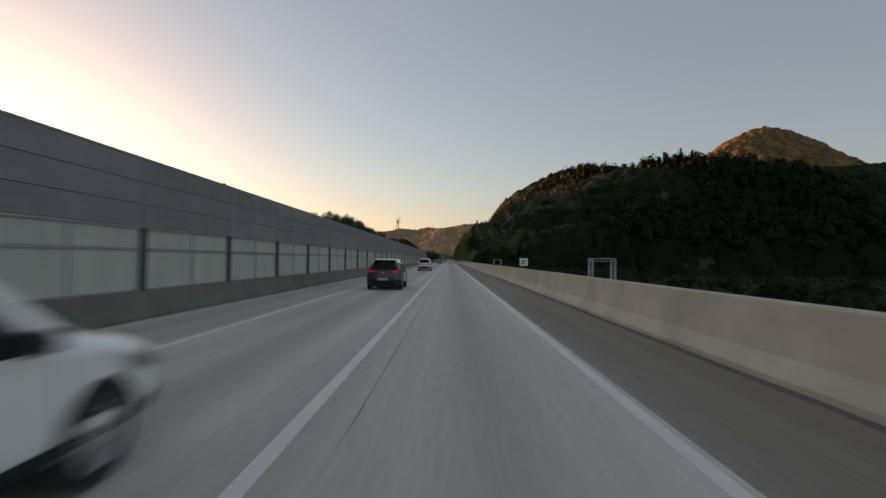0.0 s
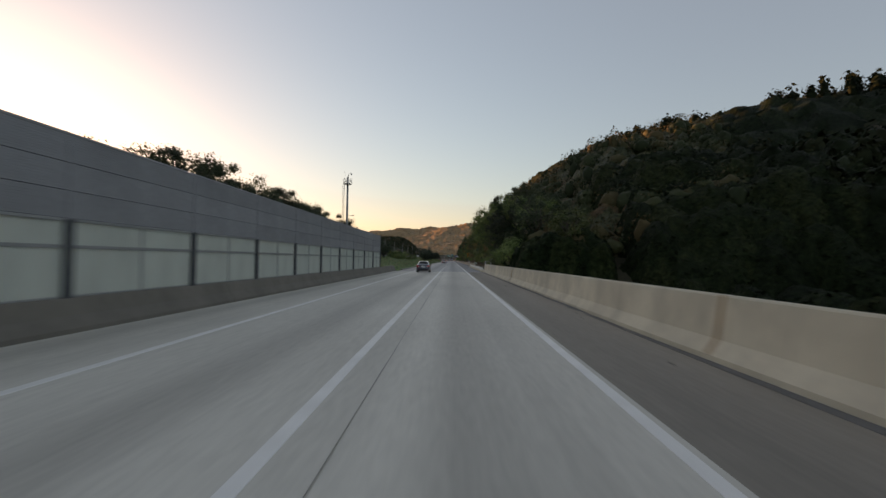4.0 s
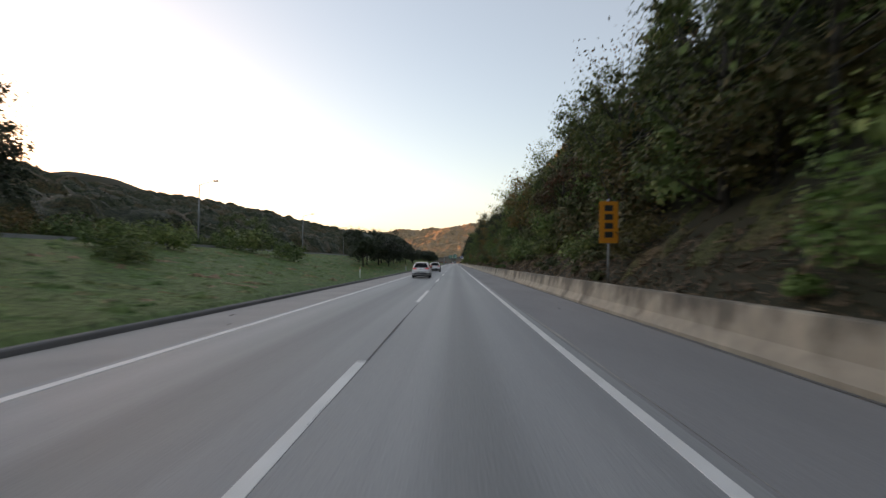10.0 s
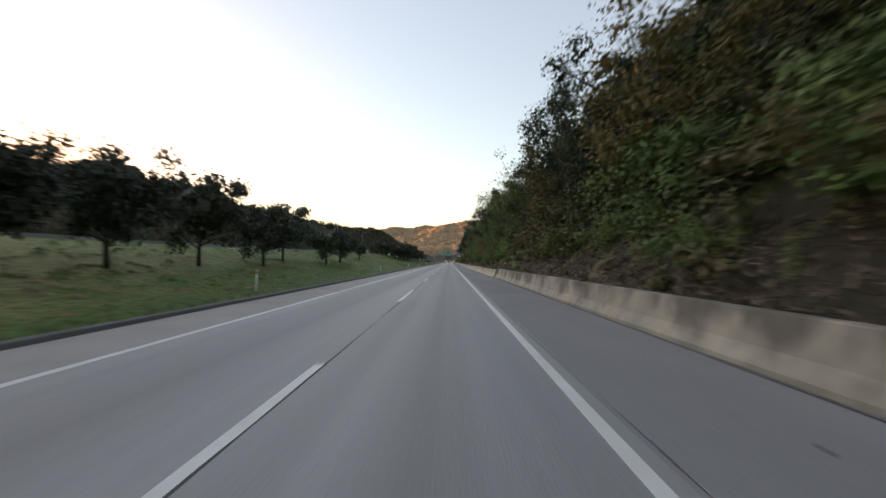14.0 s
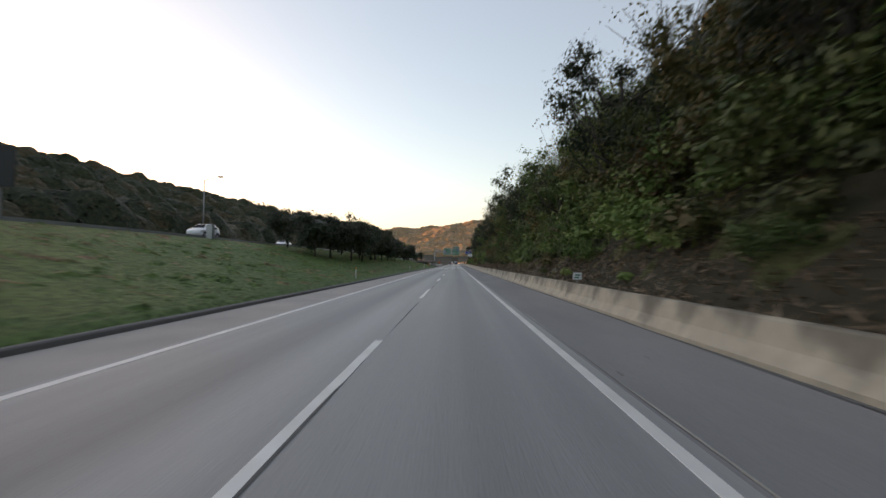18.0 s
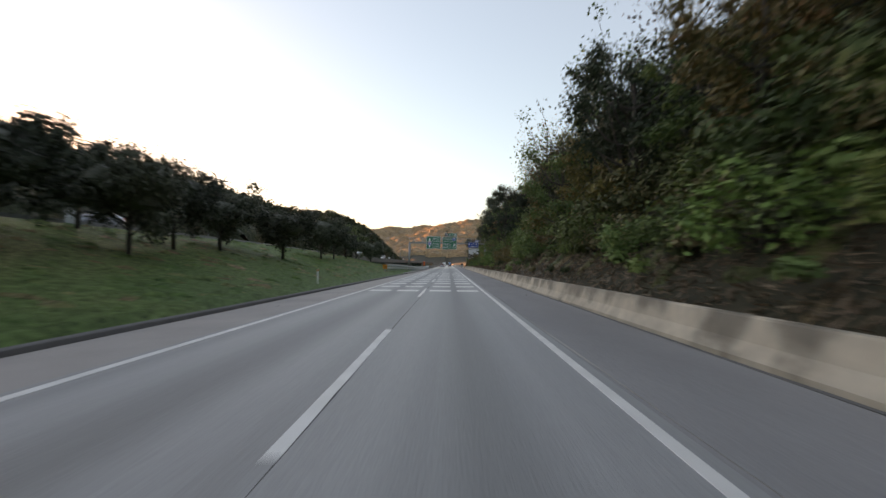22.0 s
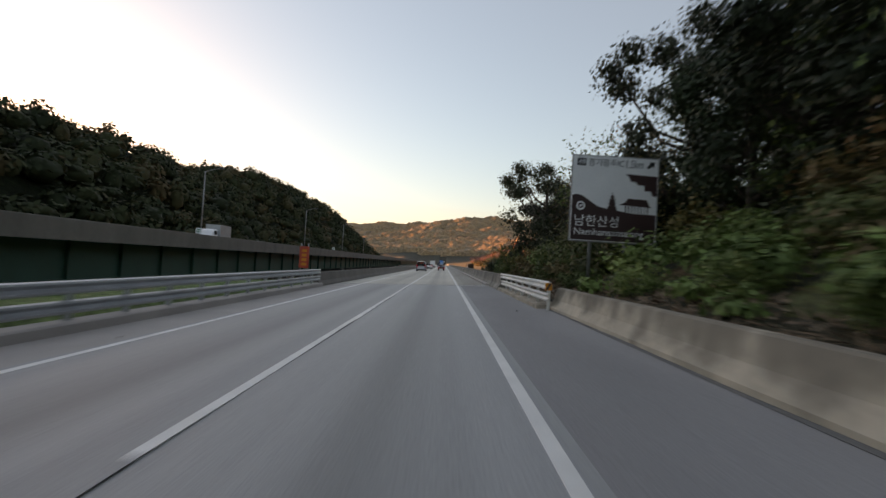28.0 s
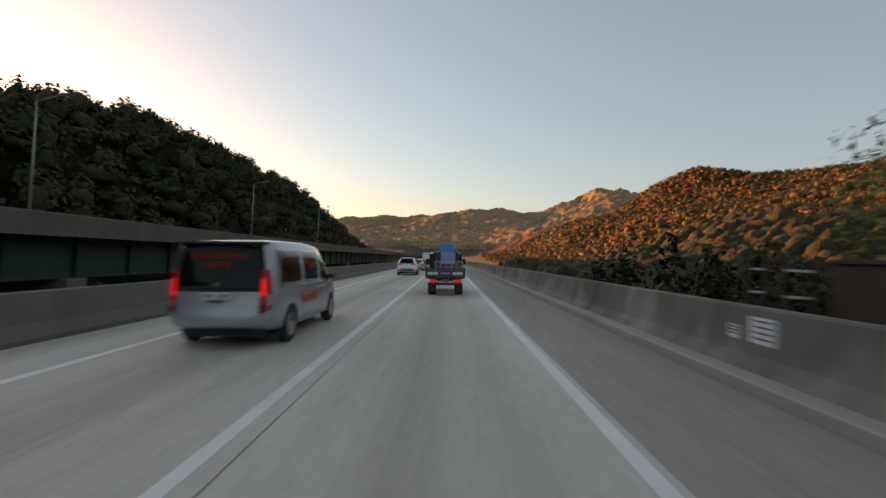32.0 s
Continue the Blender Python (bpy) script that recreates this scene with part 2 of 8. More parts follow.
M["postgrey"] = material("dark_grey_post_paint", (0.09, 0.10, 0.115), (0.07, 0.078, 0.09), 0.5, 0.4, scale=2, fine=20, bump=0.05)
M["green_girder"] = material("green_painted_girder", (0.018, 0.085, 0.062), (0.014, 0.06, 0.046), 0.5, 0.1, scale=0.4, fine=6, bump=0.05)
M["ground"] = material("wooded_ground", (0.022, 0.026, 0.011), (0.05, 0.036, 0.018), 0.95, scale=0.02, fine=1.2, bump=0.6, fine_amount=0.5)
M["bark"] = material("grey_brown_bark", (0.085, 0.07, 0.055), (0.05, 0.042, 0.035), 0.9, scale=3, fine=18, bump=0.6, stretch=(1, 1, 0.25))
M["rubber"] = material("tyre_rubber", (0.022, 0.022, 0.023), (0.03, 0.03, 0.03), 0.8, scale=6, fine=40, bump=0.1)
M["joint"] = material("expansion_joint_steel", (0.36, 0.34, 0.31), (0.20, 0.19, 0.18), 0.6, 0.5, scale=3, fine=20, bump=0.2)
M["sealant"] = material("grey_joint_sealant", (0.30, 0.285, 0.26), (0.42, 0.40, 0.36), 0.9, scale=0.6, fine=20, bump=0.1)
M["dark"] = material("dark_gap", (0.02, 0.02, 0.02), (0.03, 0.03, 0.03), 0.9, bump=0)
M["leaf_green"] = leaf_material("leaf_green", (0.0432, 0.0816, 0.024), (0.102, 0.156, 0.0432), (0.204, 0.216, 0.066))
M["leaf_dark"] = leaf_material("leaf_dark", (0.018, 0.03, 0.014), (0.033, 0.05, 0.021), (0.06, 0.068, 0.03))
M["leaf_autumn"] = leaf_material("leaf_autumn", (0.0633, 0.069, 0.023), (0.149, 0.115, 0.0345), (0.253, 0.115, 0.0391))
M["leaf_bright"] = leaf_material("leaf_bright", (0.0517, 0.0978, 0.023), (0.115, 0.196, 0.046), (0.207, 0.241, 0.0747))
M["leaf_round"] = leaf_material("leaf_round", (0.034, 0.044, 0.026), (0.052, 0.064, 0.038), (0.08, 0.09, 0.052))
M["leaf_pine"] = leaf_material("leaf_pine", (0.018, 0.032, 0.014), (0.03, 0.048, 0.02), (0.05, 0.065, 0.026))
# near-black leaves: the shade over these woods is put into the colour
M["canopy_shaded"] = leaf_material("forest_canopy_shaded", (0.009, 0.016, 0.007), (0.016, 0.027, 0.011), (0.03, 0.04, 0.016), True, 0.05, 0.9, 1.6, 0.9)
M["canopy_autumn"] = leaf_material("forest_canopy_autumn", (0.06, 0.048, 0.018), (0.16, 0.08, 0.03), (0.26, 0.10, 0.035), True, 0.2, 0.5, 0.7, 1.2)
# autumn leaves lightened and greyed: distance haze is put into their colour
M["canopy_far_hazed"] = leaf_material("forest_canopy_far_hazed", (0.23, 0.155, 0.09), (0.31, 0.19, 0.105), (0.37, 0.22, 0.115), True, 0.2, 0.1, 0.25, 3.0)
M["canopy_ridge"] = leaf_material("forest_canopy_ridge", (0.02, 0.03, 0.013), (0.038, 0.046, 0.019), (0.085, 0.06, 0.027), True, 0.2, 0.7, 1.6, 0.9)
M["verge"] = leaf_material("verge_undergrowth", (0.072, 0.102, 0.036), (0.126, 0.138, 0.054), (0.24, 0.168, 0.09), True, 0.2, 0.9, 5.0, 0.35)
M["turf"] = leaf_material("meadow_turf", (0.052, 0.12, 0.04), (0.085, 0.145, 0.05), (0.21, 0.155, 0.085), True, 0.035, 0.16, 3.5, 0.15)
M["deck_far"] = material("beige_concrete_deck", (0.64, 0.60, 0.515), (0.48, 0.45, 0.385), 0.8, scale=0.5, fine=12, bump=0.2, stretch=(1, 0.22, 1), fine_amount=0.2, bands=0.25, drip=0.18)
M["deck_far_dirty"] = material("beige_dusty_deck", (0.40, 0.37, 0.32), (0.28, 0.255, 0.22), 0.88, scale=0.4, fine=14, bump=0.25, stretch=(1, 0.12, 1), fine_amount=0.2, bands=0.25)
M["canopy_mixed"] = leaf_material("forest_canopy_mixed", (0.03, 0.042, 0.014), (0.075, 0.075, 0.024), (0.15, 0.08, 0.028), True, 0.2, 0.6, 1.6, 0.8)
M["thicket"] = leaf_material("thicket_leaves", (0.0562, 0.0675, 0.0325), (0.106, 0.115, 0.05), (0.188, 0.138, 0.0688), True, 0.15, 0.12, vary=0.0)
M["vine"] = leaf_material("vine_leaves", (0.084, 0.14, 0.0448), (0.146, 0.235, 0.0672), (0.235, 0.291, 0.0952), True, 0.2, 0.15, vary=0.0)
# blacker still, for hill and valley trees that lie in the ridge's shadow
M["hill_shaded"] = leaf_material("hill_trees_shaded", (0.008, 0.014, 0.007), (0.014, 0.022, 0.01), (0.024, 0.028, 0.013), True, 0.05, 0.03, vary=0.0)
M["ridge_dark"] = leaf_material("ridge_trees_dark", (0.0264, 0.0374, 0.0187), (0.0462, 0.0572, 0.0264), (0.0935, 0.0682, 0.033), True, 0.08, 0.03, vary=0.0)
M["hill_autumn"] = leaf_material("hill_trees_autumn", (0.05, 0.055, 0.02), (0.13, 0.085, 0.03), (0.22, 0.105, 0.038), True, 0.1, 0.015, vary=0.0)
M["dry"] = leaf_material("dry_stalks", (0.19, 0.115, 0.07), (0.32, 0.20, 0.125), (0.52, 0.40, 0.27))


# ---------------- mesh helpers ----------------
def mesh_of(name, verts, faces, mat, smooth_faces=False):
    me = bpy.data.meshes.new(name)
    me.from_pydata([tuple(v) for v in verts], [], faces)
    if mat:
        me.materials.append(mat)
    if smooth_faces:
        me.shade_smooth()
    me.update()
    return me


def part(name, bm, mat, parent=None, label=""):
    """Links a bmesh as one mesh object under a thing or a part."""
    me = bpy.data.meshes.new(name)
    bm.to_mesh(me)
    bm.free()
    me.materials.append(mat)
    return held(name, me, parent, label)


def held(name, me, parent=None, label="", at=None):
    ob = new(name, me)
    if parent:
        ob.parent = parent
    if at is not None:
        ob.matrix_basis = at
    if label:
        ob["label"] = label
    return ob


def thing(name, label, category, at=None, group="", kind=""):
    ob = new(name)
    if at is not None:
        ob.matrix_basis = at
    return tagged(ob, label, category, group, kind)


def box(bm, x0, x1, y0, y1, z0, z1, bevel=0.0):
    r = bmesh.ops.create_cube(bm, size=1)
    for v in r["verts"]:
        v.co = Vector((x0 + (v.co.x + 0.5) * (x1 - x0), y0 + (v.co.y + 0.5) * (y1 - y0), z0 + (v.co.z + 0.5) * (z1 - z0)))
    if bevel:
        es = {e for v in r["verts"] for e in v.link_edges}
        bmesh.ops.bevel(bm, geom=list(es), offset=bevel, segments=2, affect="EDGES", profile=0.5)
    return bm


def boxed(x0, x1, y0, y1, z0, z1, bevel=0.0):
    return box(bmesh.new(), x0, x1, y0, y1, z0, z1, bevel)


def tube(bm, points, radii, sides=8):
    """A round bar through the points."""
    rings = []
    for i, p in enumerate(points):
        p = Vector(p)
        a = Vector(points[max(0, i - 1)])
        c = Vector(points[min(len(points) - 1, i + 1)])
        d = (c - a).normalized()
        u = d.cross(Vector((0, 0, 1)))
        if u.length < 0.05:
            u = d.cross(Vector((0, 1, 0)))
        u.normalize()
        w = d.cross(u)
        r = radii[i] if isinstance(radii, (list, tuple)) else radii
        rings.append([bm.verts.new(p + (u * math.cos(k * 2 * math.pi / sides) + w * math.sin(k * 2 * math.pi / sides)) * r) for k in range(sides)])
    for a, b in zip(rings, rings[1:]):
        for k in range(sides):
            bm.faces.new((a[k], a[(k + 1) % sides], b[(k + 1) % sides], b[k])).smooth = True
    bm.faces.new(rings[0][::-1])
    bm.faces.new(rings[-1])
    return bm


def road_z(x, y):
    return bank(y) * x


def sweep(name, profile, y0, y1, mat, step=12.0, closed=True, wob=0.0, parent=None):
    """A section (x, z) drawn along the road, following its cross slope; closed sections get end caps."""
    n = max(1, int(math.ceil((y1 - y0) / step)))
    verts, faces, k = [], [], len(profile)
    for i in range(n + 1):
        y = y0 + (y1 - y0) * i / n
        for j, (x, z) in enumerate(profile):
            dx = noise.noise((j * 3.1, y * 0.21, 1.7)) * wob
            dz = noise.noise((j * 2.3, y * 0.33, 9.2)) * wob
            verts.append((x + dx, y, z + dz + road_z(x, y)))
    for i in range(n):
        for j in range(k if closed else k - 1):
            a, b = i * k + j, i * k + (j + 1) % k
            faces.append((a, b, b + k, a + k))
    if closed:
        faces.append(tuple(range(k))[::-1])
        faces.append(tuple(n * k + j for j in range(k)))
    ob = held(name, mesh_of(name, verts, faces, mat), parent)
    bm = bmesh.new()
    bm.from_mesh(ob.data)
    bmesh.ops.recalc_face_normals(bm, faces=bm.faces)
    bm.to_mesh(ob.data)
    bm.free()
    return ob
# ---------------- the land ----------------
JOINT_A, JOINT_B = 179.0, 746.5     # the two bridge joints


def crest(y):
    """Height of the opposite carriageway above ours."""
    return 2.7 + 0.4 * smooth(260, 320, y) + 0.9 * smooth(400, 520, y) - 1.85 * smooth(620, 735, y)


def right_slope(x, y):
    u = max(0.0, x - 5.6)
    s = (0.40 + 0.52 * smooth(196, 246, y)) * min(u, 30.0) + 0.45 * min(max(0.0, u - 30.0), 60) * smooth(184, 288, y) + 5 * noise.noise((x * 0.012, y * 0.012, 3.0)) * smooth(20, 80, u)
    peak = 160 * math.exp(-((x - 445) / 150) ** 2 - ((y - 765) / 200) ** 2)
    s += (33 * math.exp(-((x - 122) / 50) ** 2 - ((y - 490) / 105) ** 2) + 18 * math.exp(-((x - 68) / 24) ** 2 - ((y - 545) / 65) ** 2)) * smooth(15, 50, u) - 4 * math.exp(-((x - 105) / 30) ** 2 - ((y - 255) / 40) ** 2)
    s *= 1 - 0.7 * smooth(520, 900, x)
    s *= 1 - 0.55 * smooth(694, 716, y) * (1 - smooth(14, 24, u))
    return s * smooth(184, 226, y + min(60, u) * 0.45) * (1 - smooth(700, 800, y + min(u, 60) * 0.55)) + peak


def land(x, y):
    solid = smooth(168, 186, y) * (1 - smooth(742, 765, y))
    low = -9.0
    n = noise.noise((x * 0.008, y * 0.008, 0.0))
    z = 0.0
    if x > 4.6:
        e = 36 * smooth(6, 13, x) * (1 - smooth(30, 60, x))
        solid = smooth(168, 186, y) * (1 - smooth(742 + e, 765 + 1.3 * e, y))
        base = -0.35 + 0.9 * smooth(4.9, 5.4, x)
        # sunlit hills beyond the second bridge
        hill = 79 * math.exp(-((x - 420) / 260) ** 2 - ((y - 1420) / 330) ** 2) + 65 * math.exp(-((x - 600) / 260) ** 2 - ((y - 1080) / 260) ** 2)
        hill += 26 * math.exp(-((x - 262) / 55) ** 2 - ((y - 1322) / 90) ** 2)
        hill += 30 * smooth(60, 170, x) * smooth(870, 1050, y) * (1 - smooth(1900, 2300, y))
        z = (base + right_slope(x, y)) * solid + right_slope(x, y) * (1 - solid) * smooth(20, 60, x) + low * (1 - solid)
        z += hill * (1 + 0.3 * n) * smooth(830, 950, y)
    elif x < -7.6:
        c = crest(y)
        edge = 672 + 68 * smooth(-15, -8.6, x)
        solid = smooth(168, 186, y) * (1 - smooth(edge, edge + 28, y))
        u = min(1.0, (-7.6 - x) / 17.5)
        up = 0.12 + (c - 0.3) * (0.5 * u + 0.5 * u * u * (3 - 2 * u))
        z = up * solid + low * (1 - solid) * (1 - smooth(-44, -70, x)) * (0.65 if y > 600 else 1.0)
        ridge = 21 + 10 * smooth(330, 450, y) + 8 * n + 4 * math.sin(y * 0.011) + 8 * smooth(650, 880, y) + 10 * smooth(840, 1000, y) - 14 * smooth(680, 780, y)
        ridge += 3.5 * math.exp(-((y - 922) / 45) ** 2) - 4 * math.exp(-((y - 803) / 22) ** 2) - 5 * math.exp(-((y - 668) / 30) ** 2) - 4 * math.exp(-((y - 882) / 24) ** 2)
        ridge *= smooth(-43, -190 + 95 * smooth(600, 800, y), x)
        # hidden land further back, raised to hold the sun off the near hill
        ridge += (0.32 - 0.30 * smooth(600, 760, y)) * max(0.0, min(700.0, -220 - x))
        # unseen western mountain added behind the ridge to keep the near hill in shade
        p, q = (x + 600) * 0.68 + (y - 1024) * 0.73, (y - 1024) * 0.68 - (x + 600) * 0.73
        z += 98 * math.exp(-(p / 200) ** 2 - (q / 150) ** 2)
        z += ridge * (1 - smooth(1065, 1195, y)) * smooth(-900, -500, y) * (0.6 + 0.4 * smooth(150, 330, y))
    else:
        z = -0.35 * solid + low * (1 - solid)
    # the hills that close the valley
    rough = 1 + 0.3 * noise.noise((x * 0.003, y * 0.003, 7.0)) + 0.12 * noise.noise((x * 0.011, y * 0.011, 2.0))
    z += (100 + 85 * smooth(-300, 80, x) + 130 * smooth(220, 620, x)) * rough * smooth(1400, 3000, y) * (1 - smooth(3300, 4000, y)) * (1 - 0.6 * smooth(900, 2200, abs(x)))
    z += 92 * rough * math.exp(-((x + 350) / 300) ** 2 - ((y - 3350) / 330) ** 2)
    if abs(x) > 60:
        z += 3.0 * noise.noise((x * 0.03, y * 0.03, 5.0)) * min(1, (abs(x) - 60) / 60)
    return z


def spaced(stops):
    out = []
    for (a, b, s) in stops:
        v = a
        while v < b - 1e-6:
            out.append(v)
            v += s
    return out + [stops[-1][1]]


GX = spaced([(-4800, -1200, 300), (-1200, -300, 50), (-300, -60, 12), (-60, -26, 5), (-26, -7.6, 1.6), (-7.6, 4.6, 6.1), (4.6, 5.8, 0.3), (5.8, 60, 4.0), (60, 300, 12), (300, 1200, 45), (1200, 4800, 300)])
GY = spaced([(-4800, -900, 390), (-900, -60, 60), (-60, 150, 15), (150, 270, 6), (270, 690, 12), (690, 790, 6), (790, 1400, 18), (1400, 3600, 50), (3600, 4850, 80)])
gv = [(x, y, land(x, y)) for y in GY for x in GX]
gw = len(GX)
gf, gm = [], []
for j in range(len(GY) - 1):
    for i in range(gw - 1):
        a = j * gw + i
        gf.append((a, a + 1, a + 1 + gw, a + gw))
        cx, cy = (GX[i] + GX[i + 1]) / 2, GY[j]
        gm.append(1 if -26 < cx < -7 and 165 < cy < 765 else 0)
ground = held("ground", mesh_of("ground", gv, gf, M["ground"], True))
ground.data.materials.append(M["turf"])
ground.data.polygons.foreach_set("material_index", gm)
tagged(ground, "valley floor and wooded hillsides under autumn forest", "ground", kind="structure")

# ---------------- carriageway ----------------
def strip(name, x0, x1, y0, y1, z, mat, label, category="road", step=12.0, thick=0.25):
    ob = sweep(name, [(x0, z - thick), (x1, z - thick), (x1, z), ((x0 + x1) / 2, z), (x0, z)], y0, y1, mat, step)
    return tagged(ob, label, category, kind="structure")


strip("bridge_shoulder", 1.97, 4.6, -80, JOINT_A, 0.0, M["deck_dirty"], "brown dusty concrete shoulder of the bridge", "shoulder", thick=0.9)
strip("bridge_shoulder_far", 1.97, 4.6, JOINT_B + 0.5, 1300, 0.0, M["deck_far_dirty"], "brown dusty concrete shoulder of the second bridge", "shoulder", thick=0.9)
strip("bridge_deck", -8.35, 1.97, -80, JOINT_A, 0.0, M["deck"], "pale worn concrete bridge deck", thick=0.9)
strip("road", -5.75, 2.05, JOINT_A + 0.5, JOINT_B, 0.0, M["asphalt"], "grey grooved highway pavement with worn wheel tracks")
strip("shoulder", 2.05, 5.25, JOINT_A + 0.5, JOINT_B, -0.004, M["shoulder"], "dark asphalt hard shoulder beside the outer lane", "shoulder")
strip("median_shoulder", -7.75, -5.75, JOINT_A + 0.5, JOINT_B, -0.004, M["kerbstrip"], "pinkish grey concrete shoulder along the median", "shoulder")
strip("bridge_deck_far", -7.75, 1.97, JOINT_B + 0.5, 1300, 0.0, M["deck_far"], "pale concrete deck of the second bridge", thick=0.9)


def mark(parent, x0, x1, y0, y1, name="line", mat=None):
    """A painted marking, a thin raised film."""
    n = max(1, int((y1 - y0) / 12))
    verts, faces = [], []
    for i in range(n + 1):
        y = y0 + (y1 - y0) * i / n
        for x in (x0, x1):
            verts.append((x, y, 0.006 + road_z(x, y)))
        for x in (x1 + 0.004, x0 - 0.004):
            verts.append((x, y, 0.0005 + road_z(x, y)))
    for i in range(n):
        a = i * 4
        faces += [(a, a + 1, a + 5, a + 4), (a + 1, a + 2, a + 6, a + 5), (a + 3, a, a + 4, a + 7)]
    return held(name, mesh_of(name, verts, faces, mat or M["paint"]), parent)


lines = thing("lane_markings", "white painted lane lines and dashes on the road", "road marking", kind="structure")
mark(lines, -5.60, -5.44, -80, 1300, "edge_line")
mark(lines, 1.72, 1.88, -80, 1300, "edge_line")
mark(lines, -1.88, -1.72, -80, 204, "lane_line")
mark(lines, -1.88, -1.72, 713.6, 1300, "lane_line")
for k in range(25):
    mark(lines, -1.88, -1.72, 213.6 + 20 * k, 221.6 + 20 * k, "dash")
rumble = thing("speed_stripes", "white transverse speed-reduction blocks across both lanes", "road marking", kind="structure")
for k in range(12):
    y = 598.4 + 5.35 * k
    for a, b in ((-5.15, -3.85), (-3.45, -2.15), (-1.48, -0.2), (0.2, 1.48)):
        mark(rumble, a, b, y, y + 1.5, "stripe")


M["header"] = material("pale_joint_concrete", (0.52, 0.50, 0.46), (0.40, 0.385, 0.355), 0.8, scale=2, fine=20, bump=0.2)


def joint(y, label):
    """A toothed steel finger joint across the deck."""
    th = thing("expansion_joint", label, "expansion joint", kind="structure")
    for y0, y1 in ((y - 0.45, y - 0.002), (y + 0.522, y + 0.97)):
        b = boxed(-8.2, 4.6, y0, y1, -0.05, 0.005)
        for v in b.verts:
            v.co.z += road_z(v.co.x, y)
        part("concrete_header", b, M["header"], th)
    b = bmesh.new()
    box(b, -8.2, 4.6, y, y + 0.16, -0.05, 0.006)
    box(b, -8.2, 4.6, y + 0.36, y + 0.52, -0.05, 0.006)
    for v in b.verts:
        v.co.z += road_z(v.co.x, y)
    part("edge_beam", b, M["joint"], th)
    b = boxed(-8.2, 4.6, y + 0.15, y + 0.37, -0.09, -0.03)
    for v in b.verts:
        v.co.z += road_z(v.co.x, y)
    part("gap", b, M["dark"], th)
    b = bmesh.new()
    for i in range(40):
        x = -7.6 + i * 0.3
        p = [b.verts.new((x + dx, y + dy, 0.004 + road_z(x, y))) for dx, dy in ((0, 0.15), (0.2, 0.15), (0.1, 0.37))]
        b.faces.new(p)
    part("fingers", b, M["joint"], th)


joint(JOINT_A, "toothed steel expansion joint between deck and pavement")
joint(JOINT_B, "pale expansion joint at the start of the second bridge")

# long cracked joint in the bridge deck
tagged(sweep("deck_seam", [(-1.262, 0.0005), (-1.25, 0.0005), (-1.25, 0.003), (-1.262, 0.003)], -70, JOINT_A - 1, M["sealant"], 1.5, wob=0.025), "thin dark joint running along the bridge deck", "seam", kind="structure")
tagged(sweep("far_deck_seam", [(-1.51, 0.0005), (-1.5, 0.0005), (-1.5, 0.003), (-1.51, 0.003)], JOINT_B + 1, 1300, M["deck_far_dirty"], 3.0, wob=0.025), "thin dark joint running along the second deck", "seam", kind="structure")
# long seam beside the lane line
seam = tagged(sweep("pavement_seam", [(-1.735, 0.0005), (-1.708, 0.0005), (-1.708, 0.003), (-1.735, 0.003)], JOINT_A + 1, JOINT_B, M["kerb"], 3.0, wob=0.03), "dark tarred seam between the two lanes", "seam", kind="structure")
tagged(sweep("shoulder_seam", [(2.12, 0.0005), (2.135, 0.0005), (2.135, 0.003), (2.12, 0.003)], JOINT_A + 1, 660, M["sealant"], 3.0, wob=0.04), "dark tarred seam beside the outer edge line", "seam", kind="structure")

# ---------------- walls along the outer side ----------------
def barrier_profile(x, h, face=0.28, top=0.2, s=1):
    """Safety-shape concrete section; s is the side on which the back lies."""
    return [(x, -0.05), (x, 0.1), (x + s * face * 0.62, 0.36), (x + s * face, h - 0.03), (x + s * (face + 0.03), h), (x + s * (face + top), h), (x + s * (face + top + 0.03), h - 0.03), (x + s * (face + top + 0.05), -0.05)]


def parapet(name, x, h, y0, y1, mat, label, s=1, seg=20.0, face=0.28, top=0.2):
    th = thing(name, label, "concrete barrier", kind="structure")
    y = y0
    while y < y1 - 0.1:
        e = min(y1, y + seg)
        sweep("segment", barrier_profile(x, h, face, top, s), y + 0.012, e - 0.012, mat, 2.5, wob=0.012, parent=th)
        y = e
    return th


parapet("parapet", 4.2, 1.12, -70, 181.5, M["parapet"], "cream weathered concrete bridge parapet with stains")
parapet("barrier_wall", 4.95, 0.93, 225.0, 424.0, M["barrier"], "low stained concrete wall at the foot of the wooded slope", seg=15.0, top=0.22)
parapet("barrier_wall", 4.78, 0.8, 424.0, 728.0, M["barrier_pale"], "low stained concrete wall at the foot of the wooded slope", seg=15.0, top=0.22)
parapet("bridge_parapet", 4.25, 1.0, 741.0, 1300, M["parapet_grey"], "grey concrete parapet of the second bridge", seg=20)
tagged(sweep("kerb_right", [(3.98, -0.05), (3.98, 0.14), (4.02, 0.16), (4.3, 0.16), (4.3, -0.05)], JOINT_B + 0.6, 1300, M["kerbstrip"], 12, wob=0.012), "low pale concrete kerb under the parapet", "kerb", kind="structure")
tagged(sweep("rail_kerb", [(3.95, -0.05), (3.95, 0.17), (4.0, 0.2), (4.5, 0.2), (4.5, -0.05)], 182.0, 229.0, M["parapet"], 6), "concrete kerb carrying the steel guardrail", "kerb", kind="structure")
tagged(sweep("rail_kerb", [(4.3, -0.05), (4.3, 0.13), (4.35, 0.15), (5.2, 0.15), (5.2, -0.05)], 728.0, 741.0, M["barrier"], 6), "dirty concrete kerb under the short guardrail", "kerb", kind="structure")


